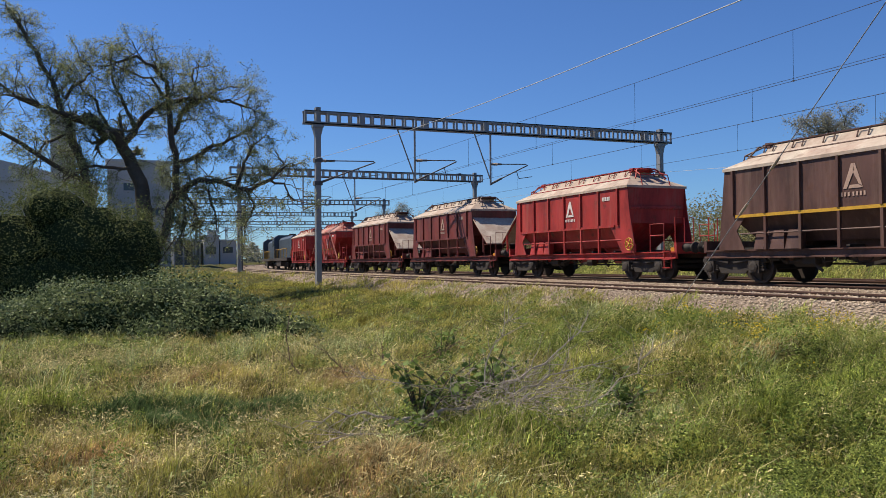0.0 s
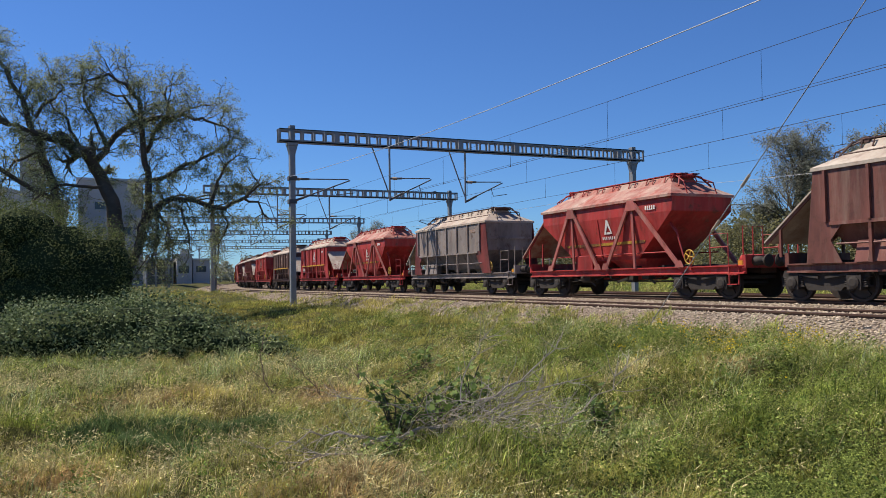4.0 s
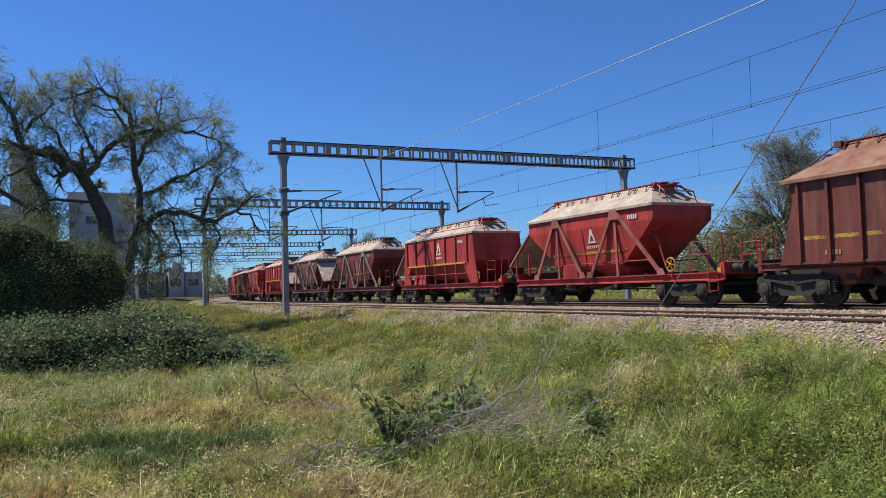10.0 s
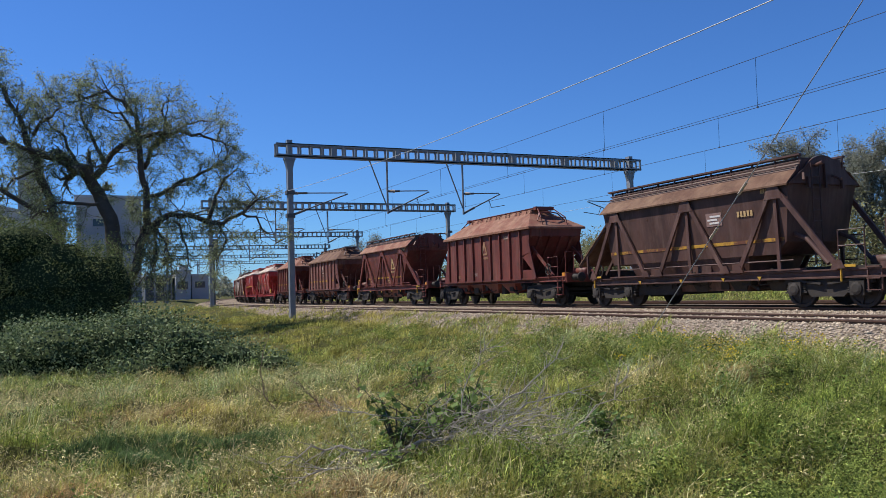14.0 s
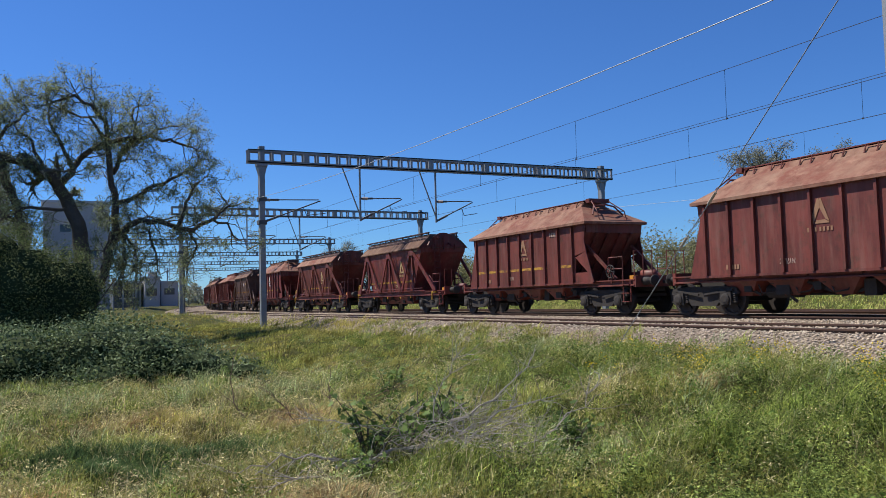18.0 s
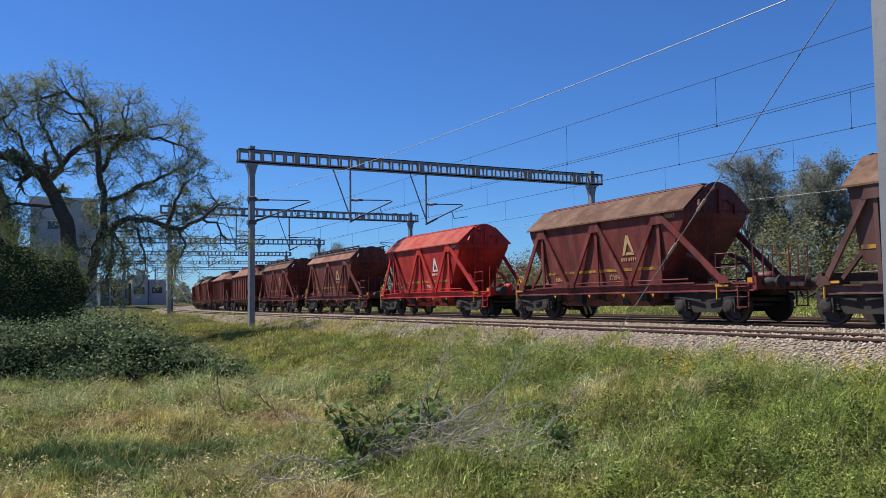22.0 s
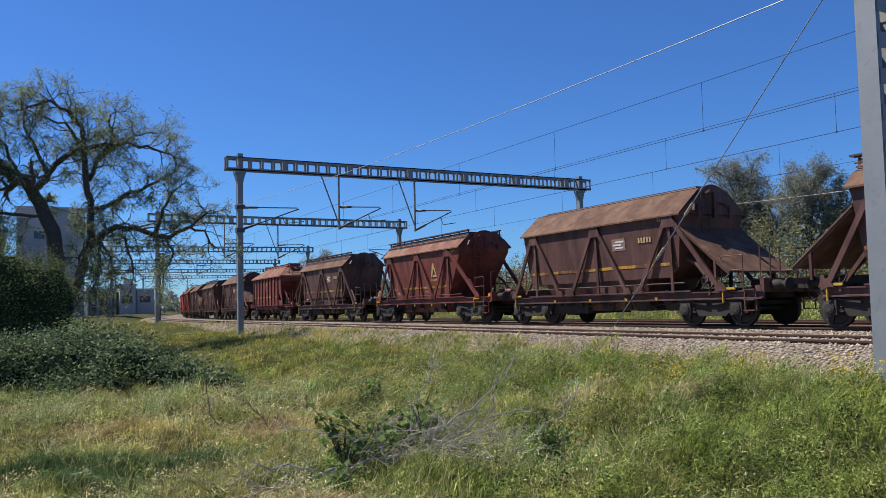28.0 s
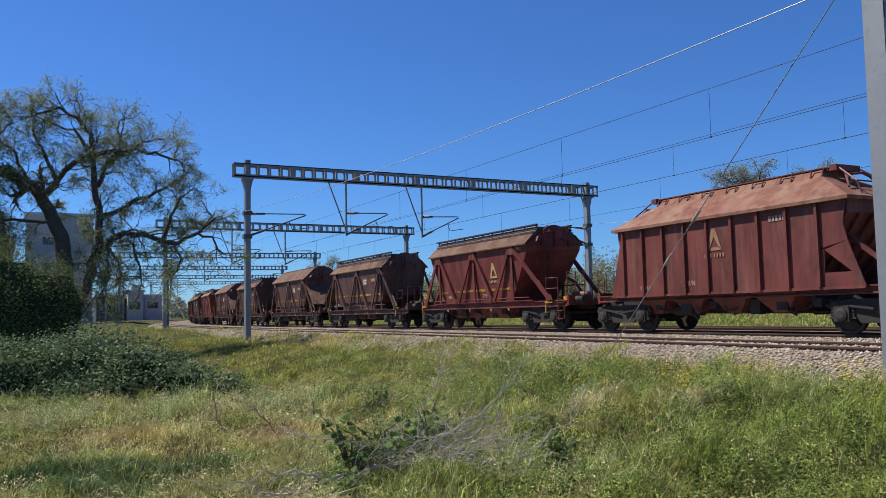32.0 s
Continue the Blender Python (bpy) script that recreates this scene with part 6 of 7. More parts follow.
def fan(rmin, rmax, power, keep):
    """Places in the meadow, denser close by; keep thins them, and clumps bulge."""
    def where(rng, n):
        r = rmin + (rmax - rmin) * rng.random(n) ** power
        a = np.radians(rng.uniform(27, 100, n))
        x, y = -np.sin(a) * r, np.cos(a) * r
        e = near_edge(x)
        ok = (y - e < 11.0 - 1.0 * smoothstep(-17, -6.5, x) + 0.22 * np.sin(x * 1.7) + 0.18 * np.sin(x * 4.1)) & (rng.random(n) < keep(x, y) * np.maximum(0.22 + 0.78 * clump(x, y), smoothstep(11, 15, r)))
        x, y = x[ok], y[ok]
        return x, y, (0.5 + 0.8 * rng.random(len(x)) ** 1.5) * (1 + 0.4 * field(x, y, 1.9, 2.0)) * (0.55 + 0.65 * clump(x, y))
    return where


def blots(*spots):
    """Soft uneven patches (x, y, rx, ry, weight)."""
    def f(x, y):
        out = np.zeros_like(x)
        wx, wy = x + 0.5 * np.sin(y * 2.1 + x), y + 0.5 * np.sin(x * 1.9 - y)
        for cx, cy, rx, ry, w in spots:
            out = np.maximum(out, w * np.exp(-((wx - cx) / rx) ** 2 - ((wy - cy) / ry) ** 2))
        return out
    return f


STRAW = blots((-12.1, 1.3, 0.9, 1.6, 0.7), (-8.0, 0.2, 1.5, 1.4, 0.8), (-6.7, 1.9, 0.9, 0.9, 1.0), (-11.8, 3.2, 0.9, 1.1, 0.9), (-9.5, 7.2, 1.0, 0.8, 0.85), (-13.5, -0.8, 1.8, 1.2, 0.7), (-7.2, 7.9, 0.5, 0.5, 0.5))
SOFT = blots((-15.6, 0.3, 2.0, 2.6, 0.95), (-13.8, 1.5, 0.9, 2.2, 0.6), (-9.4, 2.0, 1.0, 1.4, 0.55), (-15.5, 3.5, 2.4, 1.4, 0.95), (-19.0, -0.7, 3.4, 2.0, 0.95), (-15.0, 0.4, 1.2, 1.8, 0.6), (-8.8, 2.4, 1.1, 1.0, 0.6), (-7.0, 5.2, 0.9, 0.8, 0.7), (-9.5, 5.0, 1.2, 0.9, 0.6), (-8.4, 9.0, 0.7, 0.5, 0.7))
LUSH = blots((-5.4, 6.4, 2.0, 2.0, 1.0), (-4.2, 5.2, 1.5, 1.5, 1.0), (-6.8, 8.2, 1.6, 1.2, 0.9), (-10.5, 8.8, 2.4, 0.7, 0.8), (-11.5, 7.0, 1.0, 1.2, 0.6))


def slope(x, y):
    return smoothstep(5.2, 6.6, y - near_edge(x)) * smoothstep(-10.5, -13.5, x)


def green_here(x, y):
    return np.clip(1.0 - 0.6 * STRAW(x, y) - 0.5 * SOFT(x, y) - 0.8 * slope(x, y) - 0.5 * LUSH(x, y), 0.12, 1)


def motley(x, y):
    """Where the bank is leafy (1) and where it is strawy (0), a metre or so across."""
    return np.maximum(smoothstep(-0.22, 0.22, field(x + 0.4 * np.sin(y * 2.2), y, 2.3, 0.7)), smoothstep(-6.0, -5.0, x))


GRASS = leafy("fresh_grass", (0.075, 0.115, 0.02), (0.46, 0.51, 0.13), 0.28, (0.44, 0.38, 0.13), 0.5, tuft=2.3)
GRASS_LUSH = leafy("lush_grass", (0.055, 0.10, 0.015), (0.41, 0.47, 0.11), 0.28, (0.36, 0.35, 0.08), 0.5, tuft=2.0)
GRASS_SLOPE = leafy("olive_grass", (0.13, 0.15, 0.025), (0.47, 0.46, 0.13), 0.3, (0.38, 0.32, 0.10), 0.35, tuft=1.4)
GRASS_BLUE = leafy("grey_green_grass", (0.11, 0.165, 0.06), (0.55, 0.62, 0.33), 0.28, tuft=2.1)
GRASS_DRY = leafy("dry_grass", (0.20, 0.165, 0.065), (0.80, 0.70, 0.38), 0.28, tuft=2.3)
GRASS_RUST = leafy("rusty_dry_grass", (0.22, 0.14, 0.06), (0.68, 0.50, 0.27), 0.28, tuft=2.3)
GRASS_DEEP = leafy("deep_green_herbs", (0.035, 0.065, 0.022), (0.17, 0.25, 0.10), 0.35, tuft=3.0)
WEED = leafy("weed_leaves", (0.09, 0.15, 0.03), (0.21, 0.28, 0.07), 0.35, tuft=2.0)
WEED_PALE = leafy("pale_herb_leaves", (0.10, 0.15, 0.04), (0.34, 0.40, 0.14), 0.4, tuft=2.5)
FLOWER = leafy("yellow_petals", (0.70, 0.50, 0.02), (0.80, 0.62, 0.04), 0.3)

blades("grass", 260000, 100, fan(4.3, 12, 0.9, green_here), (0.08, 0.25), (0.004, 0.010), GRASS, "fine green meadow grass", 0.5, tuft=34, loose=0.11)
blades("dry_grass", 170000, 99, fan(4.3, 12, 0.85, lambda x, y: np.maximum(np.maximum(0.09, 0.85 * STRAW(x, y)), 0.4 * LUSH(x, y) * (1 - motley(x, y)))), (0.09, 0.28), (0.004, 0.009), GRASS_DRY, "fine dry straw-coloured grass", 0.9, tuft=34, loose=0.12)
blades("grass", 200000, 101, fan(9, 24, 0.8, green_here), (0.10, 0.28), (0.007, 0.016), GRASS, "rough green meadow grass", 0.6)
blades("dry_grass", 90000, 104, fan(9, 26, 0.8, lambda x, y: np.maximum(0.08, 0.85 * STRAW(x, y))), (0.10, 0.30), (0.008, 0.018), GRASS_DRY, "dry straw-coloured grass", 0.9)
blades("grass", 250000, 103, fan(4.5, 30, 0.8, lambda x, y: np.maximum(np.maximum(0.10, SOFT(x, y)), 0.6 * LUSH(x, y) * (1 - motley(x, y)))), (0.12, 0.36), (0.005, 0.012), GRASS_BLUE, "grey-green tall wild oats", 0.9, tuft=40, loose=0.17)
blades("grass", 200000, 105, fan(5.5, 16, 0.8, lambda x, y: LUSH(x, y) * (0.2 + 0.8 * motley(x, y))), (0.16, 0.44), (0.005, 0.011), GRASS_LUSH, "tall lush grass on the bank", 0.6, tuft=38, loose=0.18)
blades("grass", 230000, 106, fan(11, 45, 0.75, slope), (0.10, 0.26), (0.012, 0.026), GRASS_SLOPE, "dense olive-green grass on the slope", 0.5, tuft=30, loose=0.2)
blades("grass", 80000, 102, fan(20, 64, 0.7, lambda x, y: 1.0 + 0 * x), (0.16, 0.36), (0.012, 0.03), GRASS_SLOPE, "green grass on the bank and the far meadow", loose=0.3)
blades("wild_oats", 40000, 107, fan(4.6, 16, 0.8, lambda x, y: 0.35 + 0.4 * STRAW(x, y) + 0.4 * SOFT(x, y)), (0.28, 0.5), (0.003, 0.006), GRASS_DRY, "scattered pale thin oat stalks", 0.7, tuft=9, loose=0.14)



def around(rmin, rmax):
    """Places all round the standpoint."""
    def where(rng, n):
        r, a = rmin + (rmax - rmin) * np.sqrt(rng.random(n)), rng.uniform(0, 6.28, n)
        x, y = np.cos(a) * r, np.sin(a) * r
        ok = (y < 9.5) & ~((r > 4.2) & (x < 0) & (y > -1.0))
        return x[ok], y[ok], 0.6 + 0.6 * rng.random(ok.sum())
    return where


blades("grass", 90000, 151, around(0.5, 16), (0.08, 0.24), (0.008, 0.018), GRASS, "trodden meadow grass in the open field", 0.6, tuft=20, loose=0.25)
blades("dry_grass", 30000, 152, around(0.5, 16), (0.06, 0.20), (0.008, 0.016), GRASS_DRY, "dry grass in the open field", 0.9, tuft=20, loose=0.25)


def weeds(name, n, seed, where, size, hmax, mat, label, narrow=0.4, plants=60):
    rng = np.random.default_rng(seed)
    x, y, s = where(rng, n * 12)
    x, y = x[:n], y[:n]
    k = rng.integers(0, len(x), n * plants)
    hh = rng.random(n * plants)
    rad = 0.24 * np.sqrt(1 - 0.85 * hh * hh)
    th = rng.uniform(0, 6.28, n * plants)
    px, py = x[k] + np.cos(th) * rad * rng.random(n * plants), y[k] + np.sin(th) * rad * rng.random(n * plants)
    top = (hmax * (0.5 + 0.5 * rng.random(len(x))))[k]
    p = np.stack([px, py, height(px, py) + hh * top], 1)
    return tagged(new(name, leaf_cloud(name, p, size, mat, seed + 1, 0.0, narrow)), label, "weeds", kind="stuff")


weeds("weeds", 420, 111, fan(5, 26, 0.8, lambda x, y: 0.10 + 0.6 * LUSH(x, y) + 0.25 * smoothstep(5.0, 8.5, y)), 0.042, 0.42, WEED, "leafy green weeds among the grass", 0.4, 120)
weeds("clover", 1000, 115, fan(4.4, 18, 0.85, lambda x, y: np.clip(0.9 - 0.7 * STRAW(x, y), 0.1, 1)), 0.040, 0.24, WEED_PALE, "small-leaved pale green herbs in the grass", 0.5, 60)
weeds("seed_heads", 900, 117, fan(4.4, 18, 0.85, lambda x, y: np.clip(0.25 + STRAW(x, y) + 0.6 * SOFT(x, y), 0, 1)), 0.045, 0.34, GRASS_DRY, "pale drooping oat seed heads", 0.25, 60)
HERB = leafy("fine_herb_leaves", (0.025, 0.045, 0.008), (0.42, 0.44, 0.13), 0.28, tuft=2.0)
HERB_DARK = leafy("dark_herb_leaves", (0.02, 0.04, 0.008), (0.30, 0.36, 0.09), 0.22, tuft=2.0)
weeds("herbs", 330, 161, fan(5, 15, 0.85, lambda x, y: np.clip(LUSH(x, y) * motley(x, y) + 0.10 * SOFT(x, y), 0, 1)), 0.018, 0.50, HERB_DARK, "fine-leaved green herbs on the bank", 0.4, 440)
weeds("herbs", 260, 163, fan(5, 18, 0.85, lambda x, y: np.clip(0.25 + 0.5 * smoothstep(4.0, 7.0, y) - 0.3 * STRAW(x, y), 0, 1)), 0.017, 0.36, HERB, "fine-leaved green herbs among the grass", 0.4, 260)
weeds("wild_flowers", 150, 113, fan(7, 24, 0.6, lambda x, y: smoothstep(6.0, 9.0, y) * smoothstep(-14, -8, x)), 0.026, 0.5, FLOWER, "small yellow wild mustard flowers", 0.9, 16)


def patch(cx, cy, rx, ry):
    def where(rng, n):
        a, r = rng.uniform(0, 6.28, n), rng.random(n) ** 0.7
        edge = 1 + 0.25 * np.sin(a * 3 + cx) + 0.2 * np.sin(a * 5 + cy)
        return cx + np.cos(a) * r * rx * edge, cy + np.sin(a) * r * ry * edge, 0.7 + 0.6 * rng.random(n)
    return where


for px, py, rx, ry, n in ((-6.5, 1.9, 1.1, 0.8, 6000), (-11.8, 3.2, 0.6, 0.8, 5000), (-9.9, 7.5, 0.6, 0.6, 3500), (-8.3, -0.2, 0.8, 0.7, 4000), (-12.6, 1.2, 0.5, 0.9, 2500), (-8.2, 7.9, 0.5, 0.4, 2000)):
    blades("dry_grass", n, int(200 + n / 1000), patch(px, py, rx, ry), (0.06, 0.18), (0.004, 0.010), GRASS_RUST, "rust-coloured withered grass", 0.9, tuft=24, loose=0.14)
blades("herbs", 40000, 133, patch(-9.8, 0.95, 0.62, 1.1), (0.12, 0.28), (0.005, 0.011), GRASS_DEEP, "dark green patch of upright herbs", 0.35, "herbs", tuft=14, loose=0.08)
weeds("weeds", 40, 135, patch(-18.4, 2.4, 0.7, 0.8), 0.06, 0.5, LEAF_BIG, "bright green leafy herbs beside the bramble", 0.5, 80)
for i, (px, py, rr, n) in enumerate(((-4.5, 5.3, 0.5, 9), (-5.0, 5.9, 0.5, 8), (-4.2, 6.0, 0.5, 8), (-4.0, 4.9, 0.5, 9), (-4.6, 4.6, 0.5, 8), (-5.2, 5.2, 0.5, 8), (-3.8, 5.6, 0.5, 8), (-5.5, 4.4, 0.4, 5), (-7.3, 7.6, 0.5, 9), (-9.0, 8.6, 0.35, 5), (-7.9, 6.7, 0.45, 5), (-6.1, 3.9, 0.5, 4), (-12.6, 7.9, 0.6, 8), (-6.3, 6.0, 0.5, 5), (-5.0, 5.2, 0.5, 6), (-6.0, 8.7, 0.4, 6), (-9.9, 9.1, 0.5, 6), (-8.9, -1.0, 0.35, 6), (-8.2, -0.9, 0.25, 3), (-4.9, 7.0, 0.6, 9), (-10.9, 7.9, 0.5, 5), (-14.4, 7.4, 0.5, 4))):
    weeds("weeds", n, 140 + 2 * i, patch(px, py, rr, rr), 0.036, 0.42, HERB_DARK, "clump of dark leafy weeds on the bank", 0.5, 170)
blades("grass", 60000, 137, lambda rng, n: (rng.uniform(-120, 4, n), rng.uniform(25.5, 50, n), 0.7 + 0.6 * rng.random(n)), (0.15, 0.4), (0.03, 0.06), GRASS, "grass beyond the tracks", loose=0.6)


def lobed_leaves(name, centers, size, mat, seed):
    """Broad leaves with five blunt lobes, slightly cupped."""
    rng = np.random.default_rng(seed)
    v, f = [], []
    outline = [(0, 0), (0.30, -0.08), (0.52, 0.20), (0.30, 0.30), (0.46, 0.66), (0.20, 0.62), (0, 1.0), (-0.20, 0.62), (-0.46, 0.66), (-0.30, 0.30), (-0.52, 0.20), (-0.30, -0.08)]
    for c in centers:
        d = Vector((rng.normal(0, 1), rng.normal(0, 1), rng.normal(-0.25, 0.5))).normalized()
        n = Vector((rng.normal(0, 0.5), rng.normal(0, 0.5), 1)).normalized()
        r = d.cross(n).normalized()
        n = r.cross(d)
        L, k = size * rng.uniform(0.6, 1.2), len(v)
        v.append(tuple(c + d * L * 0.4))
        v += [tuple(c + d * L * b + r * L * a + n * L * (0.25 * a * a + 0.06 * b)) for a, b in outline]
        f += [(k, k + 1 + i, k + 1 + (i + 1) % 12) for i in range(12)]
    return raw_mesh(name, np.array(v), np.array(f), mat)


LEAF_FIG = leafy("fig_leaves", (0.045, 0.085, 0.022), (0.20, 0.28, 0.08), 0.3, rough=0.6)
# broad-leaved shoots by the dead branches
for px, py, sc, sd in ((-8.2, 3.1, 0.92, 51), (-7.3, 2.7, 0.5, 52), (-9.3, 4.5, 0.8, 57), (-13.2, 5.4, 1.0, 53), (-7.5, 5.2, 0.8, 54), (-8.75, 3.95, 0.95, 56), (-8.4, 3.65, 0.90, 58), (-8.9, 4.35, 0.65, 59), (-7.9, 5.35, 0.5, 60)):
    rg = np.random.default_rng(sd)
    b = thing("fig_shoot", "young broad-leaved shoot in the grass", "shrub", "broad-leaved shoots", at=pose(*place(px, py)))
    pts = []
    for i in range(11):
        e = Vector((rg.normal(0, 0.30) * sc, rg.normal(0, 0.30) * sc, rg.uniform(0.25, 0.75) * sc))
        part("stem", Shape().tube([(0, 0, -0.1), e * 0.5 + Vector((0, 0, 0.08)), e], 0.010, 5, 0.004), BARK, b)
        pts += [e * q + Vector(rg.normal(0, 0.07, 3)) for q in np.linspace(0.25, 1.0, 16)]
    part("leaves", lobed_leaves("leaves", pts, 0.092 * sc ** 0.5, LEAF_FIG, sd + 1), None, b)

# heap of dead branches: (across, away, up) from the heap's foot
dead = thing("dead_branches", "heap of bare grey dead branches lying in the grass", "branches", at=pose(*place(-7.94, 3.67), 0, 0, 65.2))
rg = np.random.default_rng(77)


def stick(r0, r1, *way, twigs=5, size=0.45):
    """A crooked branch, and its side twigs as shapes of their own."""
    pts, side = [], []
    for a, b in zip(way, way[1:]):
        pts += [Vector(a).lerp(Vector(b), q) + Vector(rg.normal(0, 0.018, 3)) for q in (0, 0.35, 0.7)]
    pts.append(Vector(way[-1]))
    for i in range(twigs + 1):
        k = 2 + int(rg.integers(0, len(pts) - 2)) if i < twigs else len(pts) - 1
        d = (pts[k] - pts[k - 1]).normalized() + Vector(rg.normal(0, 0.5, 3))
        d.z += 0.1
        p, tw, L = pts[k].copy(), [pts[k].copy()], size * rg.uniform(0.5, 1.2)
        for j in range(5):
            d = (d + Vector(rg.normal(0, 0.22, 3))).normalized()
            p = p + d * L / 5
            tw.append(p.copy())
        side.append(Shape().tube(tw, r1, 5, 0.0015))
    return Shape().tube(pts, r0, 6, r1), side


def branch(name, parent, mat, made):
    b = part(name, made[0], mat, parent)
    for sh in made[1]:
        part("twig", sh, mat, b)
    return b


for r0, way in ((0.016, ((0, 0, 0.05), (0.3, 0.2, 0.35), (0.75, 0.3, 0.60), (1.15, 0.35, 0.92))), (0.014, ((0, 0, 0.1), (0.5, 0.1, 0.35), (0.9, 0.1, 0.5), (1.4, 0.2, 0.6))),
                (0.013, ((0.1, -0.1, 0.05), (0.6, -0.1, 0.15), (1.2, -0.2, 0.2), (1.65, -0.2, 0.55), (1.85, -0.1, 0.8))), (0.024, ((-0.9, -0.6, 0.05), (-0.4, -0.2, 0.15), (0.1, 0.1, 0.14), (0.5, 0.2, 0.2))),
                (0.017, ((-0.5, -0.5, 0.05), (-1.0, -0.7, 0.2), (-1.4, -0.8, 0.22), (-1.8, -0.9, 0.10))), (0.016, ((-0.6, -1.0, 0.02), (-1.1, -1.2, 0.12), (-1.4, -1.3, 0.05))),
                (0.011, ((-0.2, 0, 0.1), (-0.6, 0, 0.35), (-1.0, 0.1, 0.42), (-1.25, 0.1, 0.45))), (0.011, ((0.1, 0.1, 0.1), (0.05, 0.2, 0.5), (0.2, 0.25, 0.8), (0.35, 0.3, 1.05))),
                (0.012, ((0.0, 0.0, 0.05), (0.35, -0.1, 0.30), (0.6, -0.2, 0.25), (1.0, -0.3, 0.08)))):
    branch("branch", dead, TWIG, stick(r0 * 0.9, r0 * 0.34, *way, twigs=16))
for i in range(44):
    a = rg.normal(0.25, 0.7)
    p = Vector((rg.normal(0.15, 0.32), rg.normal(0, 0.25), rg.uniform(0.03, 0.3)))
    e = p + Vector((math.cos(a), 0.5 * rg.normal(), math.sin(a) * 0.6)) * rg.uniform(0.4, 1.0) * (1 if rg.random() < 0.75 else -0.7)
    e.z = max(0.05, e.z)
    branch("branch", dead, TWIG, stick(rg.uniform(0.004, 0.008), 0.003, p, p.lerp(e, 0.5) + Vector((0, 0, 0.08)), e, twigs=6, size=0.35))
STICKS = ((-12.1, 2.8, 0.012, ((0, 0, 0), (-0.25, 0, 0.35), (-0.35, 0.1, 0.75), (-0.32, 0.1, 1.05)), 2), (-11.9, 2.7, 0.011, ((0.45, 0, 0.03), (0, 0, 0.06), (-0.5, -0.1, 0.1)), 3), (-11.8, 3.4, 0.010, ((0, 0, 0), (-0.2, 0, 0.3), (-0.4, 0, 0.55)), 8), (-11.7, 3.7, 0.010, ((0, 0, 0), (0.15, 0, 0.3), (0.1, 0.1, 0.6)), 8), (-12.6, 4.3, 0.008, ((0, 0, 0), (0.35, 0, 0.25), (0.9, 0.1, 0.4)), 6), (-13.3, 4.9, 0.008, ((0, 0, 0.02), (0.4, 0, 0.2), (0.8, 0.1, 0.3)), 5))
for px, py, r0, way, tw in STICKS:
    o = thing("dead_branch", "bare dry brown branch lying in the grass", "branch", "loose dead branches", at=pose(*place(px, py, -0.03), 0, 0, 72))
    branch("stem", o, TWIG_BROWN, stick(r0, r0 * 0.45, *way, twigs=tw + 2, size=0.4))

# ---- buildings beyond the field ----


def block(name, label, x0, y0, x1, y1, z0, z1, wall, roof_h=0.0, win=()):
    """A building with a flat or pitched roof; win: (u, z, w, h) on the side to the field (+x)."""
    b = thing(name, label, "building", "works buildings")
    part("wall", Shape().box(x0, y0, z0, x1, y1, z1), wall, b)
    if roof_h:
        s = Shape().slab([(x1 + 0.4, y0 - 0.4, z1), (x1 + 0.4, (y0 + y1) / 2, z1 + roof_h), (x1 + 0.4, y1 + 0.4, z1)], (x0 - x1 - 0.8, 0, 0))
    else:
        s = Shape().box(x0 - 0.3, y0 - 0.3, z1, x1 + 0.3, y1 + 0.3, z1 + 0.4)
    part("roof", s, ROOF_GREY, b)
    for u, z, a, h in win:
        wn_ = part("window", Shape().box(x1 - 0.02, u - a / 2 - 0.12, z - 0.12, x1 + 0.10, u + a / 2 + 0.12, z), WALL, b)
        part("pane", Shape().box(x1 + 0.01, u - a / 2, z, x1 + 0.05, u + a / 2, z + h), GLASS, wn_)
    return b


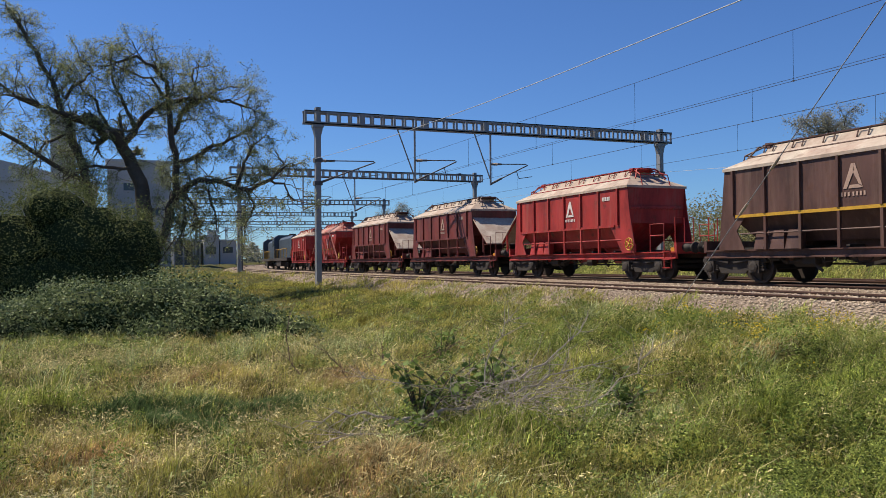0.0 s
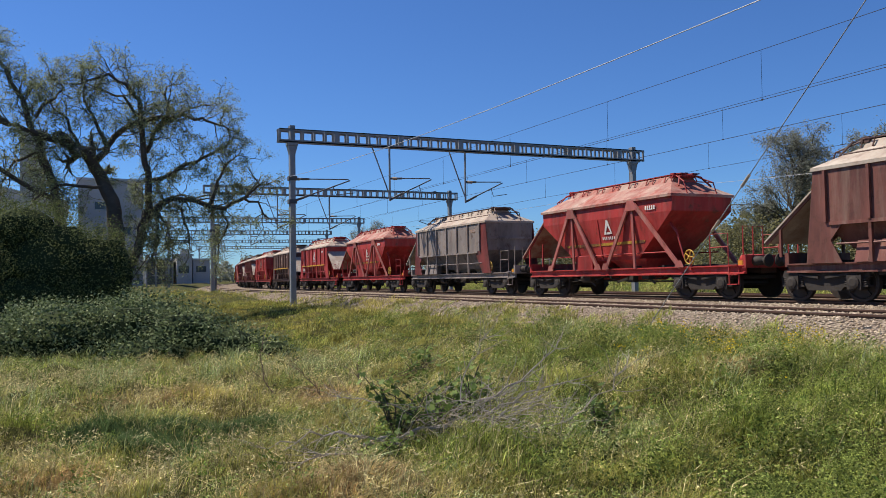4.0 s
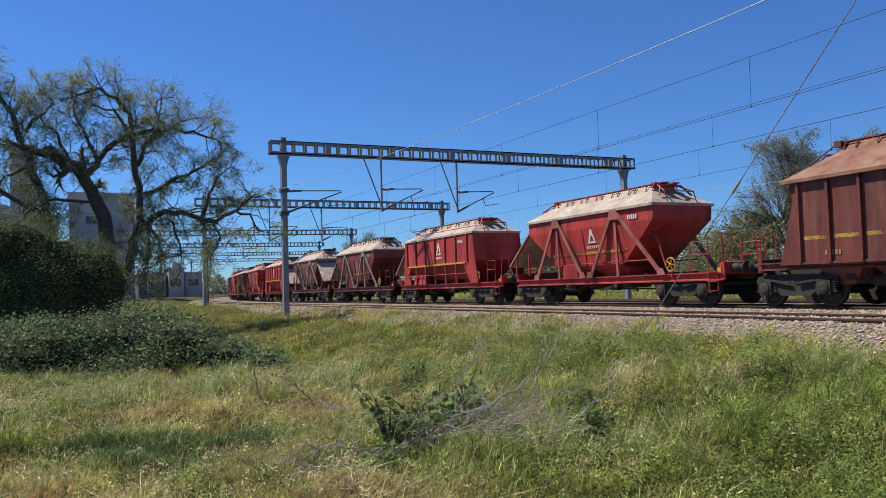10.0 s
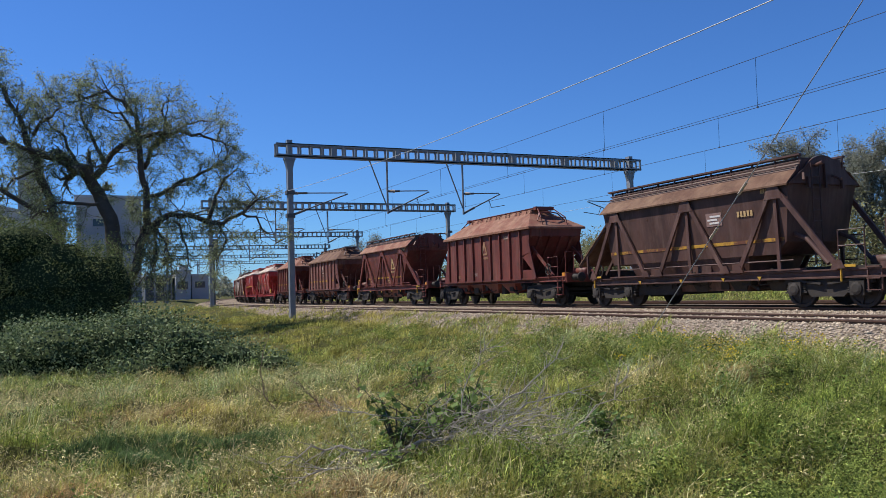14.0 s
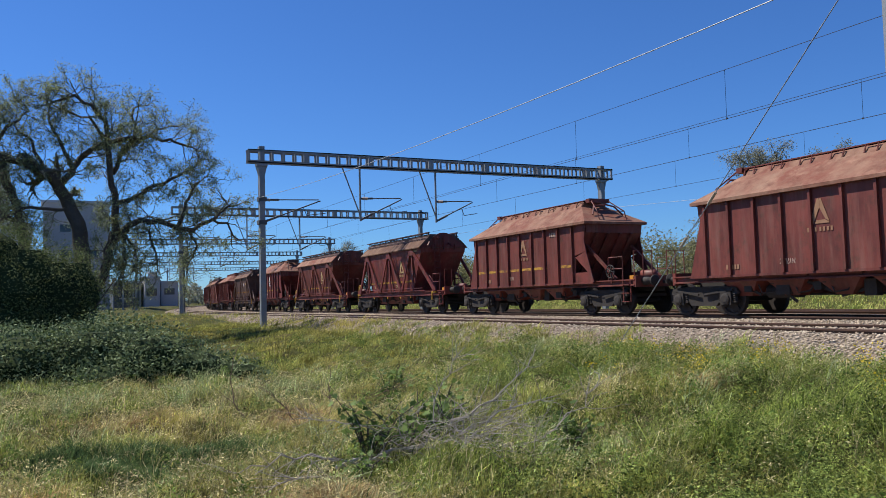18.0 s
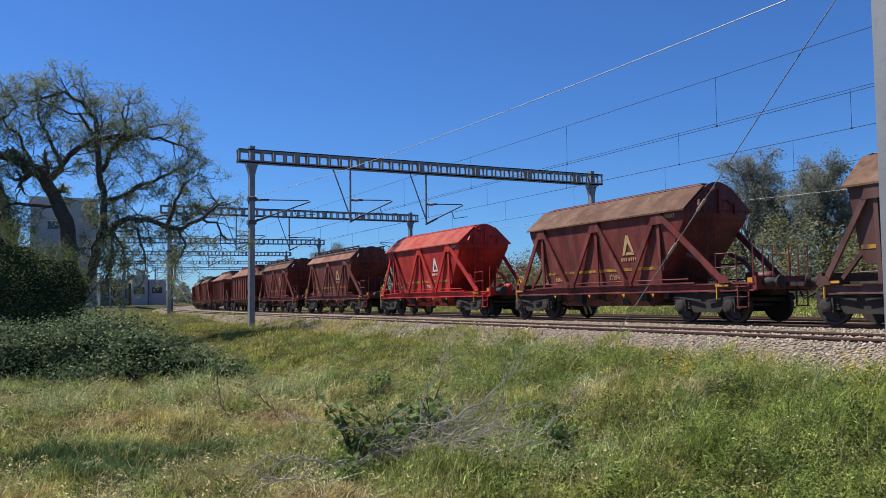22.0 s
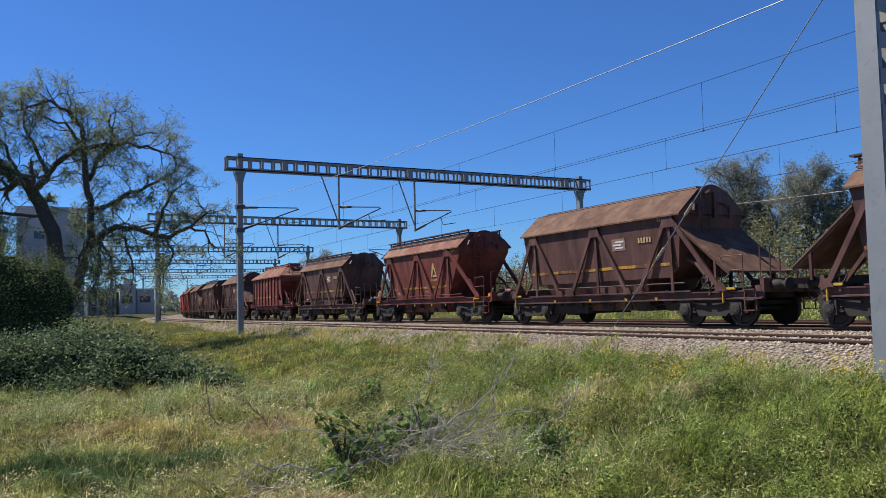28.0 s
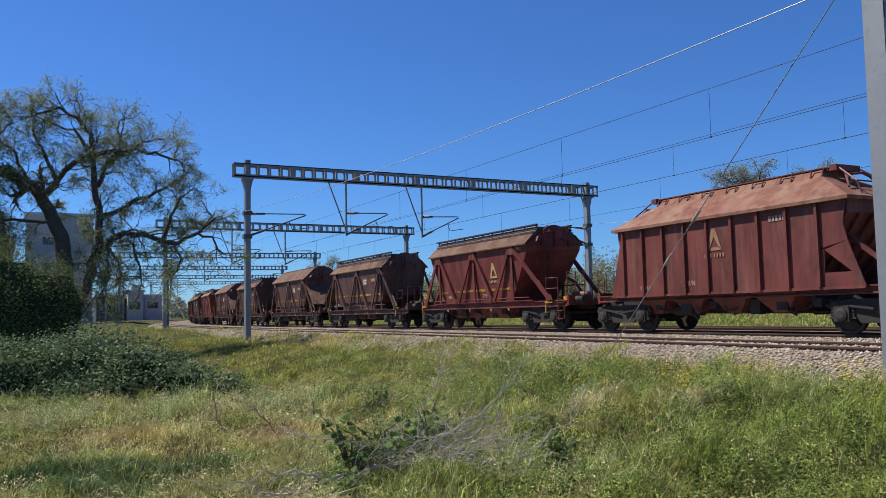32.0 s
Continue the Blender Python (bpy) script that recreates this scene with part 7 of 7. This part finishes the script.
block("works_building", "pale grey concrete works building behind the tree", -152, -0.2, -140, 9.4, -1, 16.6, WALL, 0.0, ((3.0, 8.0, 1.6, 1.2), (7.0, 8.0, 1.6, 1.2), (3.0, 12.0, 1.6, 1.2)))
block("silo_tower", "tall narrow grey concrete tower", -124, -7.2, -120, -4.2, -1, 20.5, WALL)
block("storage_shed", "long low shed with a pitched grey sheet roof", -150, -44.0, -128, -2.0, -1, 12.0, ROOF_GREY, 5.0)
block("gate_house", "low two-storey pale block beside the line", -198, 19.9, -190, 23.2, -1, 5.9, WALL, 0.0, ((21.4, 2.0, 2.2, 1.6),))
block("gate_house", "low pale block with a dark window band", -198, 23.5, -191, 27.2, -1, 4.9, WALL, 0.0, ((25.3, 2.2, 2.2, 1.4),))

block("works_shed", "long low grey shed in the haze beyond the field", -205, 13.8, -192, 19.3, -1, 4.9, STEEL_DARK, 0.0, ((16.5, 1.6, 3.6, 1.2),))
block("silo_tower", "slim grey tower behind the low blocks", -212, 23.0, -208, 24.8, -1, 7.6, WALL)

# ---- motions ----


def motions():
    times = [i * 0.5 for i in range(65)]
    for w, mid in TRAIN:
        rows = []
        for t in times:
            sm = mid - train_gone(t)
            x, y, a = on_track(sm)
            tilt = -math.degrees(math.atan(0.0055)) if -110 < sm < 20 else 0
            rows.append((t, pose(x, y, float(rise(sm)), 0, tilt, -math.degrees(a))))
        walk(w, rows)
    # wheels: all turn alike, so each axle place in the bogie is keyed once and shared
    first = {}
    for w, mid in TRAIN:
        for ob in [c for bogie in w.children if bogie.name.startswith("bogie") for c in bogie.children if c.name.startswith("wheelset")]:
            q = round(ob.location.x, 2)
            if q not in first:
                walk(ob, [(i / 30, pose(q, 0, 0.46) @ pose(0, 0, 0, 0, -math.degrees(train_gone(i / 30) / 0.46) % 360)) for i in range(961)])
                first[q] = ob
            else:
                src = first[q].animation_data
                ob.rotation_mode = "QUATERNION"
                ad = ob.animation_data_create()
                ad.action = src.action
                ad.action_slot = src.action_slot


motions()
